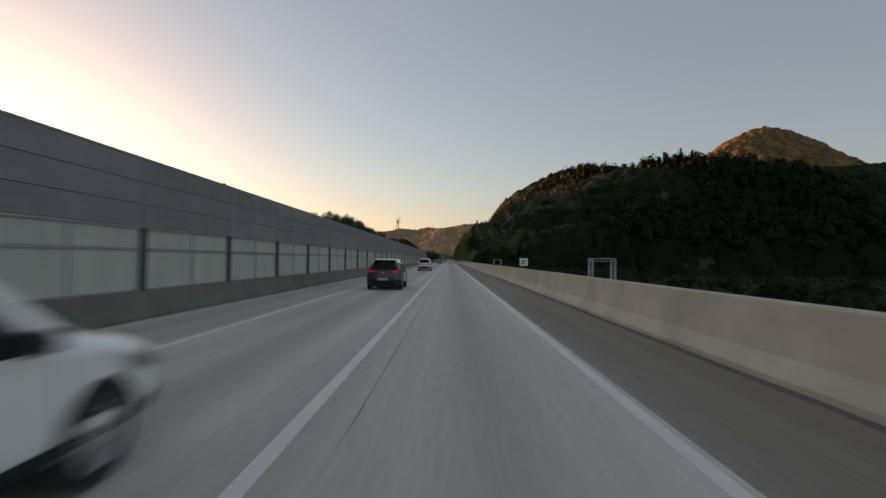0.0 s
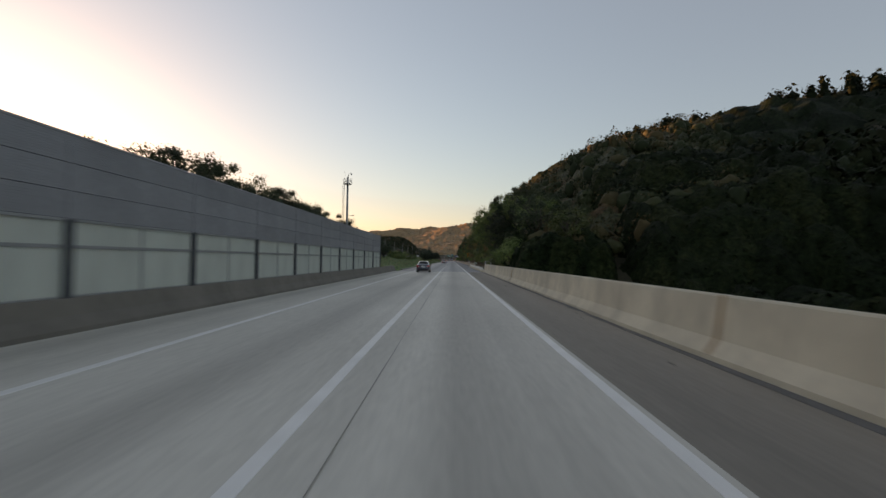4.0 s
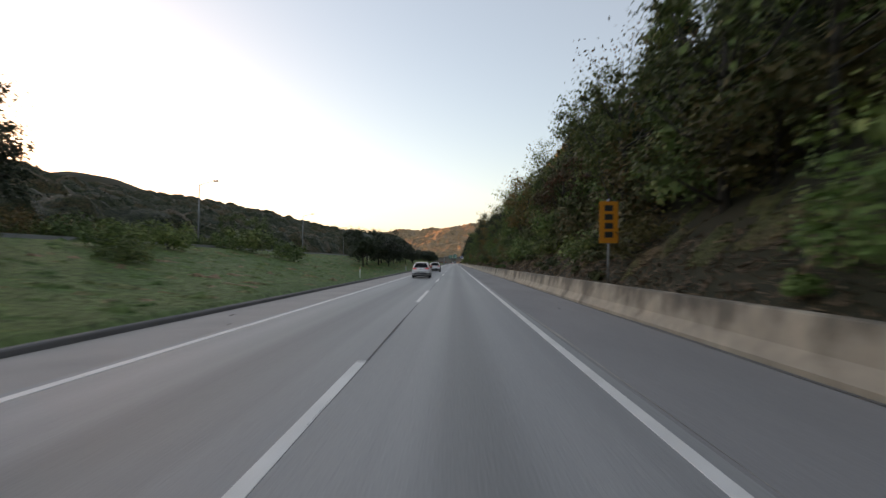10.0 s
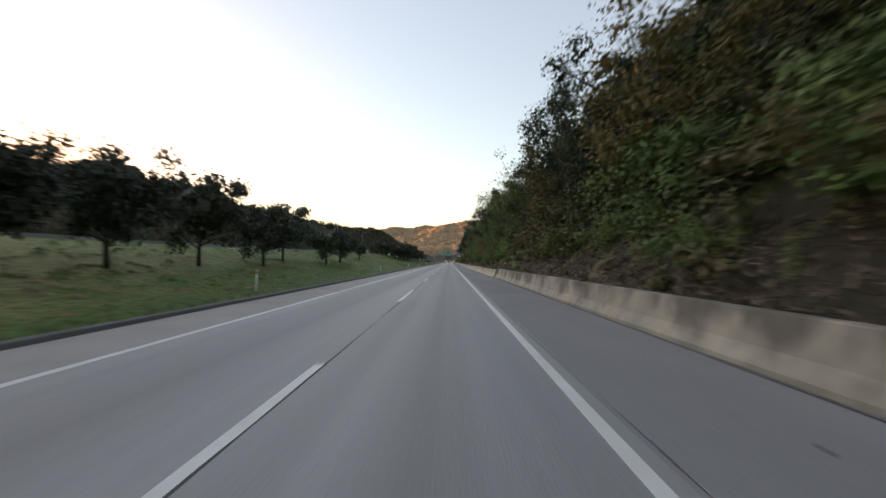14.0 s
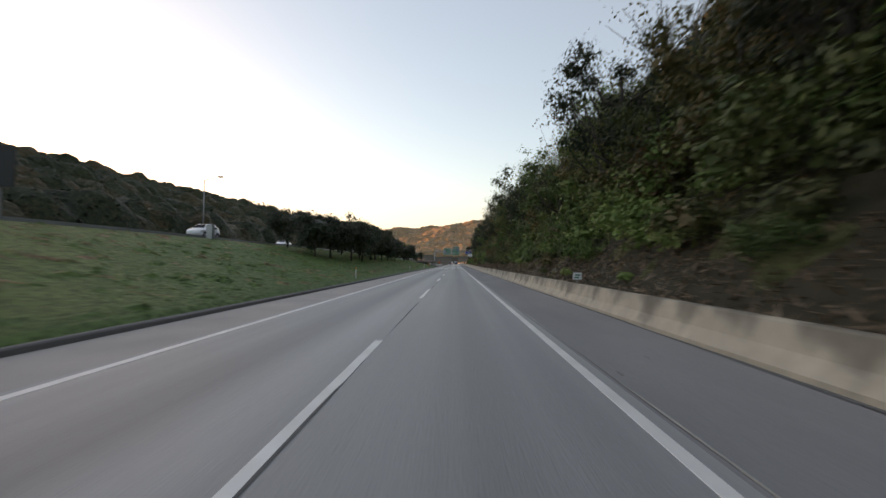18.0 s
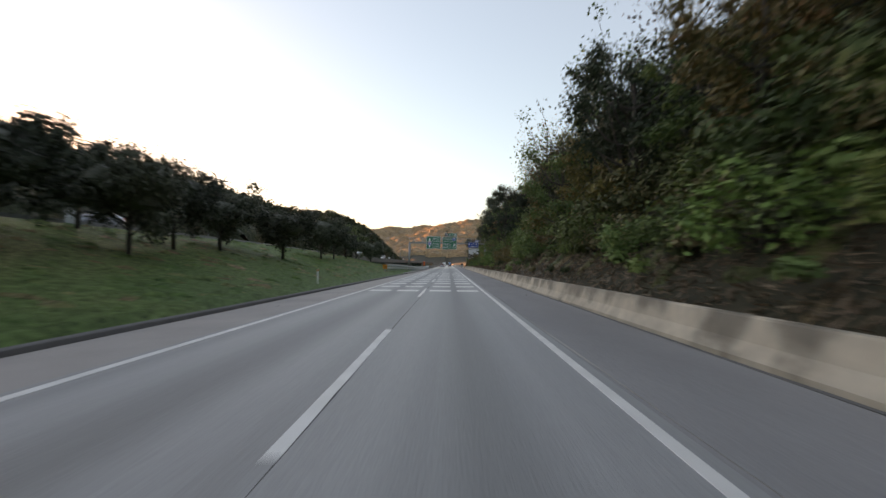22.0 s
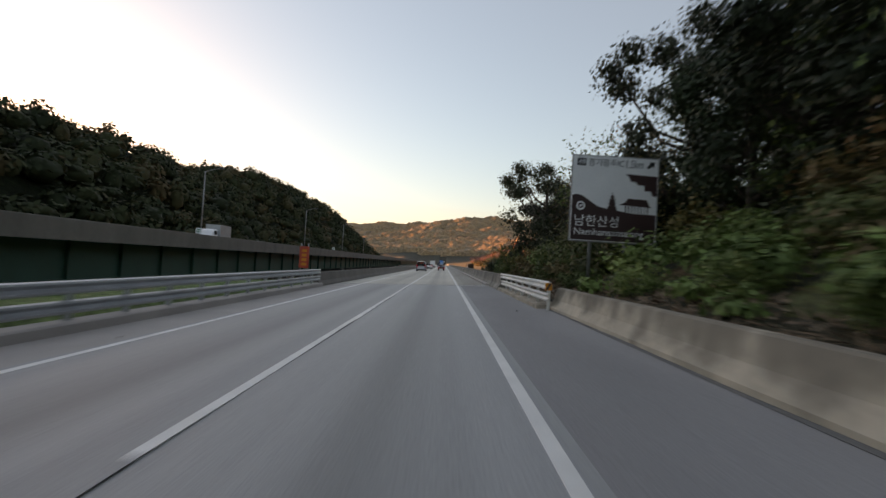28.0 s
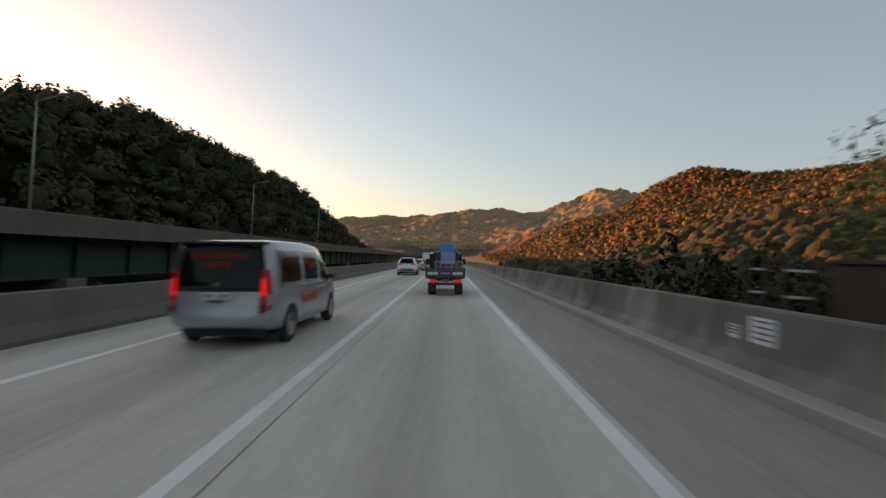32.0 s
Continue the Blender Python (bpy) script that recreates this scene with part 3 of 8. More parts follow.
def w_beam(x, z, h=0.31, s=-1):
    """Corrugated rail section facing the road."""
    pts = []
    for u, d in ((0, 0), (0.1, 0.07), (0.25, 0.08), (0.4, 0.02), (0.5, 0.0), (0.6, 0.02), (0.75, 0.08), (0.9, 0.07), (1.0, 0)):
        pts.append((x + s * d, z + u * h))
    return pts + [(p[0] - s * 0.012, p[1]) for p in reversed(pts)]


def guardrail(x, y0, y1, zs, mat, label, s=-1, span=2.0, tall=0.31, flare=0.0):
    th = thing("guardrail", label, "guardrail", kind="structure")
    y = y0
    while y < y1 - 0.1:
        e = min(y1, y + 4.0)
        for z in zs:
            ob = sweep("rail", w_beam(x, z, tall, s), y, e + 0.05, mat, 2.0, parent=th)
            if flare:
                for v in ob.data.vertices:
                    v.co.x += flare * (1 - smooth(y0, y0 + 45, v.co.y))
                    v.co.z += 0.55 * (1 - smooth(y0, y0 + 50, v.co.y))
        y = e
    base = boxed(x - s * 0.03, x - s * 0.13, -0.06, 0.06, 0.0, zs[-1] + 0.28, 0.008)
    me = bpy.data.meshes.new("post")
    base.to_mesh(me)
    base.free()
    me.materials.append(mat)
    y = y0 + 0.4
    while y < y1:
        dx = flare * (1 - smooth(y0, y0 + 45, y))
        dz = 0.55 * (1 - smooth(y0, y0 + 50, y)) if flare else 0.0
        held("post", me, th, at=Matrix.Translation((dx, y, road_z(x, y) + dz)))
        y += span
    return th


guardrail(4.22, 182.0, 229.5, (0.29,), M["railwhite"], "cream-white corrugated steel guardrail on a pale concrete kerb", tall=0.34)
guardrail(4.55, 727.0, 741.5, (0.33, 0.76), M["railwhite"], "short two-beam galvanised guardrail before the bridge")

for gx, g0, g1 in ((4.9, 230, 424), (4.73, 424, 728)):
    tagged(sweep("wall_foot", [(gx - 0.06, 0.001), (gx + 0.06, 0.001), (gx + 0.06, 0.006), (gx - 0.06, 0.006)], g0, g1, M["kerb"], 2.0, wob=0.03), "dark grime along the foot of the low wall", "gutter", kind="structure")
tagged(sweep("gutter", [(4.02, 0.001), (4.22, 0.001), (4.22, 0.006), (4.02, 0.006)], -70, 179, M["kerb"], 2.0, wob=0.035), "dark grime and weeds along the foot of the parapet", "gutter", kind="structure")

pp = barrier_profile(4.2, 1.12)
for g0, g1 in ((178.5, 178.85), (150.2, 150.4), (121.0, 121.15)):
    tagged(sweep("rust_stain", [(px - 0.006, pz) for px, pz in pp[1:5]] + [(px - 0.001, pz) for px, pz in reversed(pp[1:5])], g0, g1, M["rust"], 0.1, wob=0.0), "rusty run-off stain down the parapet face", "stain", kind="structure")

# ---------------- median side ----------------
# the shadow on this barrier is painted by its darker concrete
parapet("median_barrier", -8.1, 0.72, -70, 180.5, M["shaded_grime"], "brown-grey concrete median barrier darkened for shade below the sound wall", s=-1)
tagged(sweep("median_kerb", [(-7.7, -0.05), (-7.72, 0.1), (-7.76, 0.13), (-7.92, 0.13), (-7.95, -0.05)], 186, 742, M["kerb"], 3.0, wob=0.015), "dark kerb between the shoulder and the grass", "kerb", kind="structure")
parapet("median_parapet", -7.45, 0.95, 742.0, 1300, M["shaded_grime"], "concrete median parapet of the second bridge with shade in its colour", s=-1)
tagged(sweep("rail_kerb", [(-7.32, -0.05), (-7.32, 0.2), (-7.38, 0.24), (-8.05, 0.24), (-8.05, -0.05)], 652.0, 742.0, M["kerbstrip"], 6), "low concrete kerb carrying the median guardrail", "kerb", kind="structure")
guardrail(-7.6, 640.0, 742.0, (0.4, 0.84), M["steel"], "two-beam galvanised steel median guardrail", s=1, flare=-2.0)
# ---------------- sound wall on the median of the first bridge ----------------
def thin_panel(name, colour, through_part=0.55):
    m = bpy.data.materials.new(name)
    m.use_nodes = True
    n, l = m.node_tree.nodes, m.node_tree.links
    bsdf, out = n["Principled BSDF"], n["Material Output"]
    tc = n.new("ShaderNodeTexCoord")
    mp = n.new("ShaderNodeMapping")
    mp.inputs["Scale"].default_value = (1, 0.6, 0.25)
    tex = n.new("ShaderNodeTexNoise")
    tex.inputs["Scale"].default_value, tex.inputs["Detail"].default_value = 3.0, 4
    l.new(tc.outputs["Object"], mp.inputs["Vector"])
    l.new(mp.outputs["Vector"], tex.inputs["Vector"])
    mix = n.new("ShaderNodeMix")
    mix.data_type = "RGBA"
    mix.inputs["A"].default_value = (*colour, 1)
    mix.inputs["B"].default_value = (*[v * 0.72 for v in colour], 1)
    l.new(tex.outputs["Fac"], mix.inputs["Factor"])
    l.new(mix.outputs["Result"], bsdf.inputs["Base Color"])
    bsdf.inputs["Roughness"].default_value = 0.3
    tr = n.new("ShaderNodeBsdfTranslucent")
    l.new(mix.outputs["Result"], tr.inputs["Color"])
    sh = n.new("ShaderNodeMixShader")
    sh.inputs["Fac"].default_value = through_part
    l.new(bsdf.outputs["BSDF"], sh.inputs[1])
    l.new(tr.outputs["BSDF"], sh.inputs[2])
    l.new(sh.outputs["Shader"], out.inputs["Surface"])
    return m


M["frosted"] = thin_panel("frosted_clear_panel", (0.80, 0.86, 0.82), 0.7)
# cream pane: the warm light showing in it is put into its colour
M["frosted_glow"] = thin_panel("frosted_panel_with_glow", (0.82, 0.76, 0.62), 0.7)
wall = thing("sound_wall", "grey sound wall with frosted lower panes on the median barrier", "sound wall", pose(0, 0, -0.33), kind="structure")
wall.scale = (1, 1, 1.107)
WX = -8.5


def shared(name, bm, mat):
    me = bpy.data.meshes.new(name)
    bm.to_mesh(me)
    bm.free()
    me.materials.append(mat)
    return me


SPAN = 5.0
b = boxed(-0.09, 0.09, -0.015, 0.015, 0.9, 2.47)
box(b, 0.075, 0.1, -0.1, 0.1, 0.9, 2.47)
box(b, -0.1, -0.075, -0.1, 0.1, 0.9, 2.47)
post_me = shared("post", b, M["postgrey"])
b = boxed(-0.08, 0.03, -0.018, 0.018, 2.471, 4.08)
box(b, 0.05, 0.066, -0.06, 0.06, 2.471, 4.08)
upper_me = shared("upper_post", b, M["panelgrey"])
b = bmesh.new()
box(b, -0.05, 0.05, 0.02, SPAN - 0.02, 0.008, 0.535, 0.01)
for k in range(9):
    z = 0.06 + k * 0.054
    box(b, 0.05, 0.056, 0.06, SPAN - 0.06, z, z + 0.026)
panel_me = shared("panel", b, M["panelgrey"])
cap_me = shared("cap", boxed(-0.07, 0.07, 0, SPAN, 4.08, 4.14, 0.015), M["panelgrey"])
low_me = shared("lower_pane", boxed(-0.012, 0.012, 0.1, SPAN - 0.1, 0.98, 1.90), M["frosted"])
glow_pane_me = shared("lower_pane", boxed(-0.012, 0.012, 0.1, SPAN - 0.1, 0.98, 1.90), M["frosted_glow"])
up_me = shared("upper_pane", boxed(-0.012, 0.012, 0.1, SPAN - 0.1, 1.97, 2.42), M["frosted"])
rail_b = boxed(-0.03, 0.05, 0.09, SPAN - 0.09, 1.9, 1.97, 0.008)
box(rail_b, -0.03, 0.04, 0.09, SPAN - 0.09, 0.92, 0.98, 0.006)
box(rail_b, -0.04, 0.07, 0.09, SPAN - 0.09, 2.42, 2.475, 0.006)
rail_me = shared("frame_rail", rail_b, M["steel"])
mull_me = shared("mullion", boxed(-0.03, 0.035, SPAN / 2 - 0.03, SPAN / 2 + 0.03, 0.97, 2.42, 0.006), M["steel"])
y = 2.75 - 8 * SPAN
while y < 168:
    at = Matrix.Translation((WX, y, 0))
    held("post", post_me, wall, at=at)
    held("upper_post", upper_me, wall, at=at)
    if y < 167:
        for k in range(3):
            held("panel", panel_me, wall, at=Matrix.Translation((WX, y, 2.475 + k * 0.54)))
        held("cap", cap_me, wall, at=at)
        held("lower_pane", glow_pane_me if abs(y - 62.75) < 1 else low_me, wall, at=at)
        held("upper_pane", up_me, wall, at=at)
        held("frame_rail", rail_me, wall, at=at)
        held("mullion", mull_me, wall, at=at)
    y += SPAN

# ---------------- the opposite carriageway ----------------
def level_sweep(name, profile, y0, y1, mat, step=15.0, rise=crest, parent=None):
    n = max(1, int(math.ceil((y1 - y0) / step)))
    k = len(profile)
    verts, faces = [], []
    for i in range(n + 1):
        y = y0 + (y1 - y0) * i / n
        verts += [(x, y, z + rise(y)) for x, z in profile]
    for i in range(n):
        for j in range(k):
            a, c = i * k + j, i * k + (j + 1) % k
            faces.append((a, c, c + k, a + k))
    faces += [tuple(range(k))[::-1], tuple(n * k + j for j in range(k))]
    ob = held(name, mesh_of(name, verts, faces, mat), parent)
    bm = bmesh.new()
    bm.from_mesh(ob.data)
    bmesh.ops.recalc_face_normals(bm, faces=bm.faces)
    bm.to_mesh(ob.data)
    bm.free()
    return ob


tagged(level_sweep("opposite_road", [(-39.5, -0.5), (-25.0, -0.5), (-25.0, 0.03), (-39.5, 0.03)], -80, 700, M["shoulder"]), "grey opposite carriageway above the median bank", "road", kind="structure")
viaduct = thing("viaduct", "concrete viaduct deck on green steel girders", "viaduct", kind="structure")
level_sweep("deck", [(-39.5, -0.3), (-23.6, -0.3), (-23.6, 0.03), (-39.5, 0.03)], 700.1, 1300, M["shoulder"], parent=viaduct)
# near parapet takes the concrete darkened for its shaded face
level_sweep("near_parapet", [(-23.75, -0.45), (-23.35, -0.45), (-23.35, 0.9), (-23.38, 0.95), (-23.6, 0.95), (-23.75, 0.1)], 686, 1300, M["shaded_grime"], parent=viaduct)
level_sweep("far_parapet", [(-39.9, -0.45), (-39.5, -0.45), (-39.5, 0.95), (-39.75, 0.95)], 690, 1300, M["darkwall"], parent=viaduct)
for gx in (-25.2, -31.0, -37.0):
    level_sweep("girder", [(gx - 0.3, -3.2), (gx + 0.3, -3.2), (gx + 0.3, -3.12), (gx + 0.04, -3.12), (gx + 0.04, -0.38), (gx + 0.3, -0.38), (gx + 0.3, -0.3), (gx - 0.3, -0.3), (gx - 0.3, -0.38), (gx - 0.04, -0.38), (gx - 0.04, -3.12), (gx - 0.3, -3.12)], 700.2, 1300, M["green_girder"], parent=viaduct)
stiff = shared("stiffener", boxed(-0.02, 0.24, -0.015, 0.015, -3.12, -0.38), M["green_girder"])
y = 704.0
while y < 1000:
    held("stiffener", stiff, viaduct, at=Matrix.Translation((-25.16, y, crest(y))))
    y += 5.5
for y in (712, 748, 788, 830, 874, 918, 962):
    b = bmesh.new()
    box(b, -38.5, -24.4, y - 0.9, y + 0.9, crest(y) - 4.4, crest(y) - 3.2, 0.08)
    part("pier_cap", b, M["darkwall"], viaduct)
    for px in (-35.5, -27.5):
        b = bmesh.new()
        tube(b, [(px, y, -14), (px, y, crest(y) - 4.3)], 0.75, 16)
        part("pier", b, M["darkwall"], viaduct)

# ---------------- street lamps ----------------
M["pole"] = material("grey_lamp_pole", (0.30, 0.31, 0.31), (0.24, 0.25, 0.25), 0.45, 0.6, scale=2, fine=20, bump=0.03)
M["lens"] = material("lamp_lens", (0.5, 0.5, 0.48), None, 0.2, bump=0)
lamp_one = thing("street_lamp", "tall grey street lamp with one arm beside the opposite road", "street lamp", pose(-39.8, 78, crest(78) - 0.05), "street lamps")
b = bmesh.new()
tube(b, [(0, 0, 0), (0, 0, 5), (0, 0, 10.2)], [0.12, 0.1, 0.07], 10)
part("pole", b, M["pole"], lamp_one)
b = bmesh.new()
box(b, -0.2, 0.2, -0.2, 0.2, 0, 0.12, 0.02)
part("base_plate", b, M["pole"], lamp_one)
b = bmesh.new()
tube(b, [(0, 0, 10.1), (0.5, 0, 10.3), (2.3, 0, 10.75)], [0.05, 0.045, 0.035], 8)
part("arm", b, M["pole"], lamp_one)
b = bmesh.new()
box(b, 2.2, 2.95, -0.15, 0.15, 10.66, 10.86, 0.05)
head = part("lamp_head", b, M["postgrey"], lamp_one)
part("lens", boxed(2.35, 2.85, -0.11, 0.11, 10.63, 10.66), M["lens"], head)
for y in (22, 134, 190, 245, 300, 347, 398, 444, 500, 546, 595, 648, 693, 740, 785, 841, 890, 937):
    x = -39.8 if y < 655 else -37.6
    copy_thing(lamp_one, pose(x, y, crest(y) - 0.05) @ Matrix.Diagonal((1, 1, 1.15 if y > 700 else 1, 1)))

# ---------------- camera tower ----------------
tower = thing("camera_tower", "steel monitoring tower with ladder cage and round platform", "tower", pose(-23.8, 220, land(-23.8, 220) - 0.1))
b = bmesh.new()
tube(b, [(0, 0, 0), (0, 0, 6), (0, 0, 17.5)], [0.32, 0.28, 0.2], 12)
part("mast", b, M["pole"], tower)
b = bmesh.new()
bmesh.ops.create_cone(b, cap_ends=True, segments=18, radius1=0.85, radius2=0.95, depth=0.12, matrix=Matrix.Translation((0, 0, 15.9)))
plat = part("platform", b, M["pole"], tower)
b = bmesh.new()
for zz in (16.3, 16.65, 17.0):
    ring = [(0.95 * math.cos(a * math.pi / 9), 0.95 * math.sin(a * math.pi / 9), zz) for a in range(19)]
    tube(b, ring, 0.022, 5)
for a in range(9):
    c, s = 0.95 * math.cos(a * math.pi / 4.5), 0.95 * math.sin(a * math.pi / 4.5)
    tube(b, [(c, s, 15.95), (c, s, 17.0)], 0.022, 5)
part("guard_rail", b, M["pole"], plat)
b = bmesh.new()
for sx in (-0.22, 0.22):
    tube(b, [(-0.75, sx, 6.8), (-0.75, sx, 16.5)], 0.025, 5)
for k in range(30):
    tube(b, [(-0.75, -0.22, 7 + k * 0.32), (-0.75, 0.22, 7 + k * 0.32)], 0.015, 4)
ladder = part("ladder", b, M["pole"], tower)
b = bmesh.new()
for k in range(11):
    z = 7.2 + k * 0.85
    tube(b, [(-0.75 - 0.38 * math.sin(a * math.pi / 8), -0.38 * math.cos(a * math.pi / 8), z) for a in range(9)], 0.018, 4)
for a in (2, 4, 6):
    tube(b, [(-0.75 - 0.38 * math.sin(a * math.pi / 8), -0.38 * math.cos(a * math.pi / 8), 7.2), (-0.75 - 0.38 * math.sin(a * math.pi / 8), -0.38 * math.cos(a * math.pi / 8), 15.7)], 0.015, 4)
part("cage", b, M["pole"], ladder)
b = bmesh.new()
tube(b, [(0.1, 0, 17.4), (0.15, 0, 18.0), (0.45, 0, 18.35), (0.75, 0, 18.3)], 0.05, 6)
bmesh.ops.create_uvsphere(b, u_segments=10, v_segments=8, radius=0.2, matrix=Matrix.Translation((0.8, 0, 18.1)))
part("dome_camera", b, M["pole"], tower)
b = bmesh.new()
tube(b, [(-0.6, 0.2, 16), (-0.6, 0.2, 18.2), (-0.9, 0.2, 18.9)], 0.02, 4)
part("aerial", b, M["pole"], tower)
b = bmesh.new()
tube(b, [(0, 0, 8.8), (1.3, 0, 8.9)], 0.04, 6)
box(b, 1.2, 1.6, -0.12, 0.12, 8.8, 9.0, 0.03)
part("side_camera", b, M["pole"], tower)
part("control_box", boxed(0.2, 1.0, -0.3, 0.3, 1.0, 2.5, 0.03), M["steel"], tower)
for dx, dy, w, h, lab in ((-1.9, 0.4, 0.9, 1.5, "grey steel roadside cabinet beside the tower"), (-2.9, 0.2, 0.6, 0.9, "small grey equipment cabinet on the grass")):
    c = thing("equipment_cabinet", lab, "cabinet", pose(-23.8 + dx, 220 + dy, land(-23.8 + dx, 220 + dy) - 0.05))
    part("body", boxed(-w / 2, w / 2, -0.3, 0.3, 0, h, 0.02), M["steel"], c)
    part("door", boxed(-w / 2 + 0.05, w / 2 - 0.05, -0.325, -0.302, 0.1, h - 0.08, 0.006), M["pole"], c)

# ---------------- signs ----------------
M["sign_green"] = material("green_sign_sheet", (0.012, 0.21, 0.12), (0.010, 0.17, 0.10), 0.45, scale=0.8, fine=8, bump=0.02, fine_amount=0.08)
M["sign_blue"] = material("blue_sign_sheet", (0.02, 0.10, 0.42), (0.018, 0.08, 0.36), 0.45, scale=0.8, fine=8, bump=0.02, fine_amount=0.08)
M["sign_brown"] = material("dark_brown_sign_sheet", (0.055, 0.022, 0.02), (0.04, 0.017, 0.016), 0.5, scale=0.8, fine=8, bump=0.02, fine_amount=0.08)
M["sign_white"] = material("white_sign_sheet", (0.86, 0.88, 0.88), (0.78, 0.80, 0.80), 0.45, scale=0.8, fine=10, bump=0.02, fine_amount=0.06)
M["sign_orange"] = material("orange_sign_sheet", (0.78, 0.26, 0.01), (0.66, 0.2, 0.01), 0.5, scale=0.8, fine=10, bump=0.02, fine_amount=0.08)
M["sign_red"] = material("red_sign_sheet", (0.62, 0.07, 0.03), (0.5, 0.05, 0.03), 0.5, scale=0.8, fine=10, bump=0.02, fine_amount=0.08)
M["black"] = material("black_paint", (0.015, 0.015, 0.016), (0.02, 0.02, 0.02), 0.5, bump=0)


def lettering(body, width, height, x, y, z, mat, parent):
    """Raised letters facing the oncoming road, fitted into a width and height; x is the left edge, z the foot."""
    cu = bpy.data.curves.new("text", "FONT")
    cu.body = body
    cu.extrude = 0.004
    ob = new("text", cu)
    dg = bpy.context.evaluated_depsgraph_get()
    me = bpy.data.meshes.new_from_object(ob.evaluated_get(dg))
    bpy.data.objects.remove(ob)
    lo = [min(v.co[i] for v in me.vertices) for i in (0, 1)]
    hi = [max(v.co[i] for v in me.vertices) for i in (0, 1)]
    sx, sy = width / (hi[0] - lo[0]), height / (hi[1] - lo[1])
    me.transform(Matrix(((sx, 0, 0, x - lo[0] * sx), (0, 0, -1, y - 0.005), (0, sy, 0, z - lo[1] * sy), (0, 0, 0, 1))))
    # one object for each letter: the pieces that stand over one another
    bm = bmesh.new()
    bm.from_mesh(me)
    seen, groups = set(), []
    for v in bm.verts:
        if v in seen:
            continue
        stack, isle = [v], []
        seen.add(v)
        while stack:
            q = stack.pop()
            isle.append(q)
            for e in q.link_edges:
                o = e.other_vert(q)
                if o not in seen:
                    seen.add(o)
                    stack.append(o)
        groups.append([min(q.co.x for q in isle), max(q.co.x for q in isle), isle])
    groups.sort(key=lambda g: g[0])
    letters = []
    for lo_x, hi_x, isle in groups:
        if letters and lo_x < letters[-1][1] - 0.002:
            letters[-1][1] = max(letters[-1][1], hi_x)
            letters[-1][2] += isle
        else:
            letters.append([lo_x, hi_x, list(isle)])
    for lo_x, hi_x, isle in letters:
        mine = {q: i for i, q in enumerate(isle)}
        faces = [[mine[q] for q in f.verts] for f in bm.faces if f.verts[0] in mine]
        held("letter", mesh_of("letter", [q.co for q in isle], faces, mat), parent)
    bm.free()
    bpy.data.meshes.remove(me)


def flat(outline, y, depth=0.006):
    """A flat cut-out in the x-z plane facing the road."""
    bm = bmesh.new()
    f = bm.faces.new([bm.verts.new((x, y, z)) for x, z in outline])
    r = bmesh.ops.extrude_face_region(bm, geom=[f])
    for g in r["geom"]:
        if isinstance(g, bmesh.types.BMVert):
            g.co.y -= depth
    bmesh.ops.recalc_face_normals(bm, faces=bm.faces)
    return bm


def disc(cx, cz, rx, rz, n=28):
    return [(cx + rx * math.cos(i * 2 * math.pi / n), cz + rz * math.sin(i * 2 * math.pi / n)) for i in range(n)]


def arrow(cx, cz, s, turn):
    pts = [(-0.16, -0.5), (0.16, -0.5), (0.16, 0.05), (0.42, 0.05), (0, 0.5), (-0.42, 0.05), (-0.16, 0.05)]
    c, n = math.cos(turn), math.sin(turn)
    return [(cx + s * (px * c - pz * n), cz + s * (px * n + pz * c)) for px, pz in pts]


def board(parent, name, x0, x1, z0, z1, y, mat, rim=0.05):
    bo = part(name, boxed(x0, x1, y, y + 0.06, z0, z1, 0.01), M["sign_white"], parent)
    part("face", boxed(x0 + rim, x1 - rim, y - 0.006, y + 0.001, z0 + rim, z1 - rim), mat, bo)
    return bo


GY0 = 677.5
gb = bank(GY0)
gantry = thing("sign_gantry", "grey steel gantry across the road carrying green and blue direction signs", "sign gantry", pose(0, GY0, 0))
for px, top in ((7.7, 6.4), (-9.2, 6.2)):
    b = bmesh.new()
    tube(b, [(px, 0, -1.0), (px, 0, top)], 0.24, 14)
    po = part("post", b, M["pole"], gantry)
    part("foot", boxed(px - 0.5, px + 0.5, -0.5, 0.5, -1.2, 0.5, 0.04), M["darkwall"], po)
b = bmesh.new()
box(b, -9.4, 7.9, -0.18, 0.18, 6.05, 6.4, 0.03)
part("beam", b, M["pole"], gantry)
b = bmesh.new()
box(b, -9.4, 7.9, 0.2, 0.95, 6.38, 6.43)
cat = part("walkway", b, M["steel"], gantry)
b = bmesh.new()
for zz in (6.75, 7.05, 7.35):
    for yy in (0.2, 0.95):
        tube(b, [(-9.4, yy, zz), (7.9, yy, zz)], 0.018, 5)
for i in range(18):
    for yy in (0.2, 0.95):
        tube(b, [(-9.4 + i, yy, 6.4), (-9.4 + i, yy, 7.35)], 0.02, 5)
part("handrail", b, M["steel"], cat)
s1 = board(gantry, "sign_board", -5.45, -2.3, 4.95, 7.7, -0.3, M["sign_green"])
lettering("대 전", 1.35, 0.55, -4.0, -0.306, 6.95, M["sign_white"], s1)
lettering("Daejeon", 1.6, 0.36, -4.1, -0.306, 6.42, M["sign_white"], s1)
lettering("곤지암", 1.6, 0.55, -4.1, -0.306, 5.72, M["sign_white"], s1)
lettering("Gonjiam", 1.55, 0.38, -4.1, -0.306, 5.18, M["sign_white"], s1)
part("arrow", flat([(-4.86, 5.3), (-4.6, 5.3), (-4.6, 6.85), (-4.48, 6.85), (-4.73, 7.35), (-4.98, 6.85), (-4.86, 6.85)], -0.306), M["sign_white"], s1)
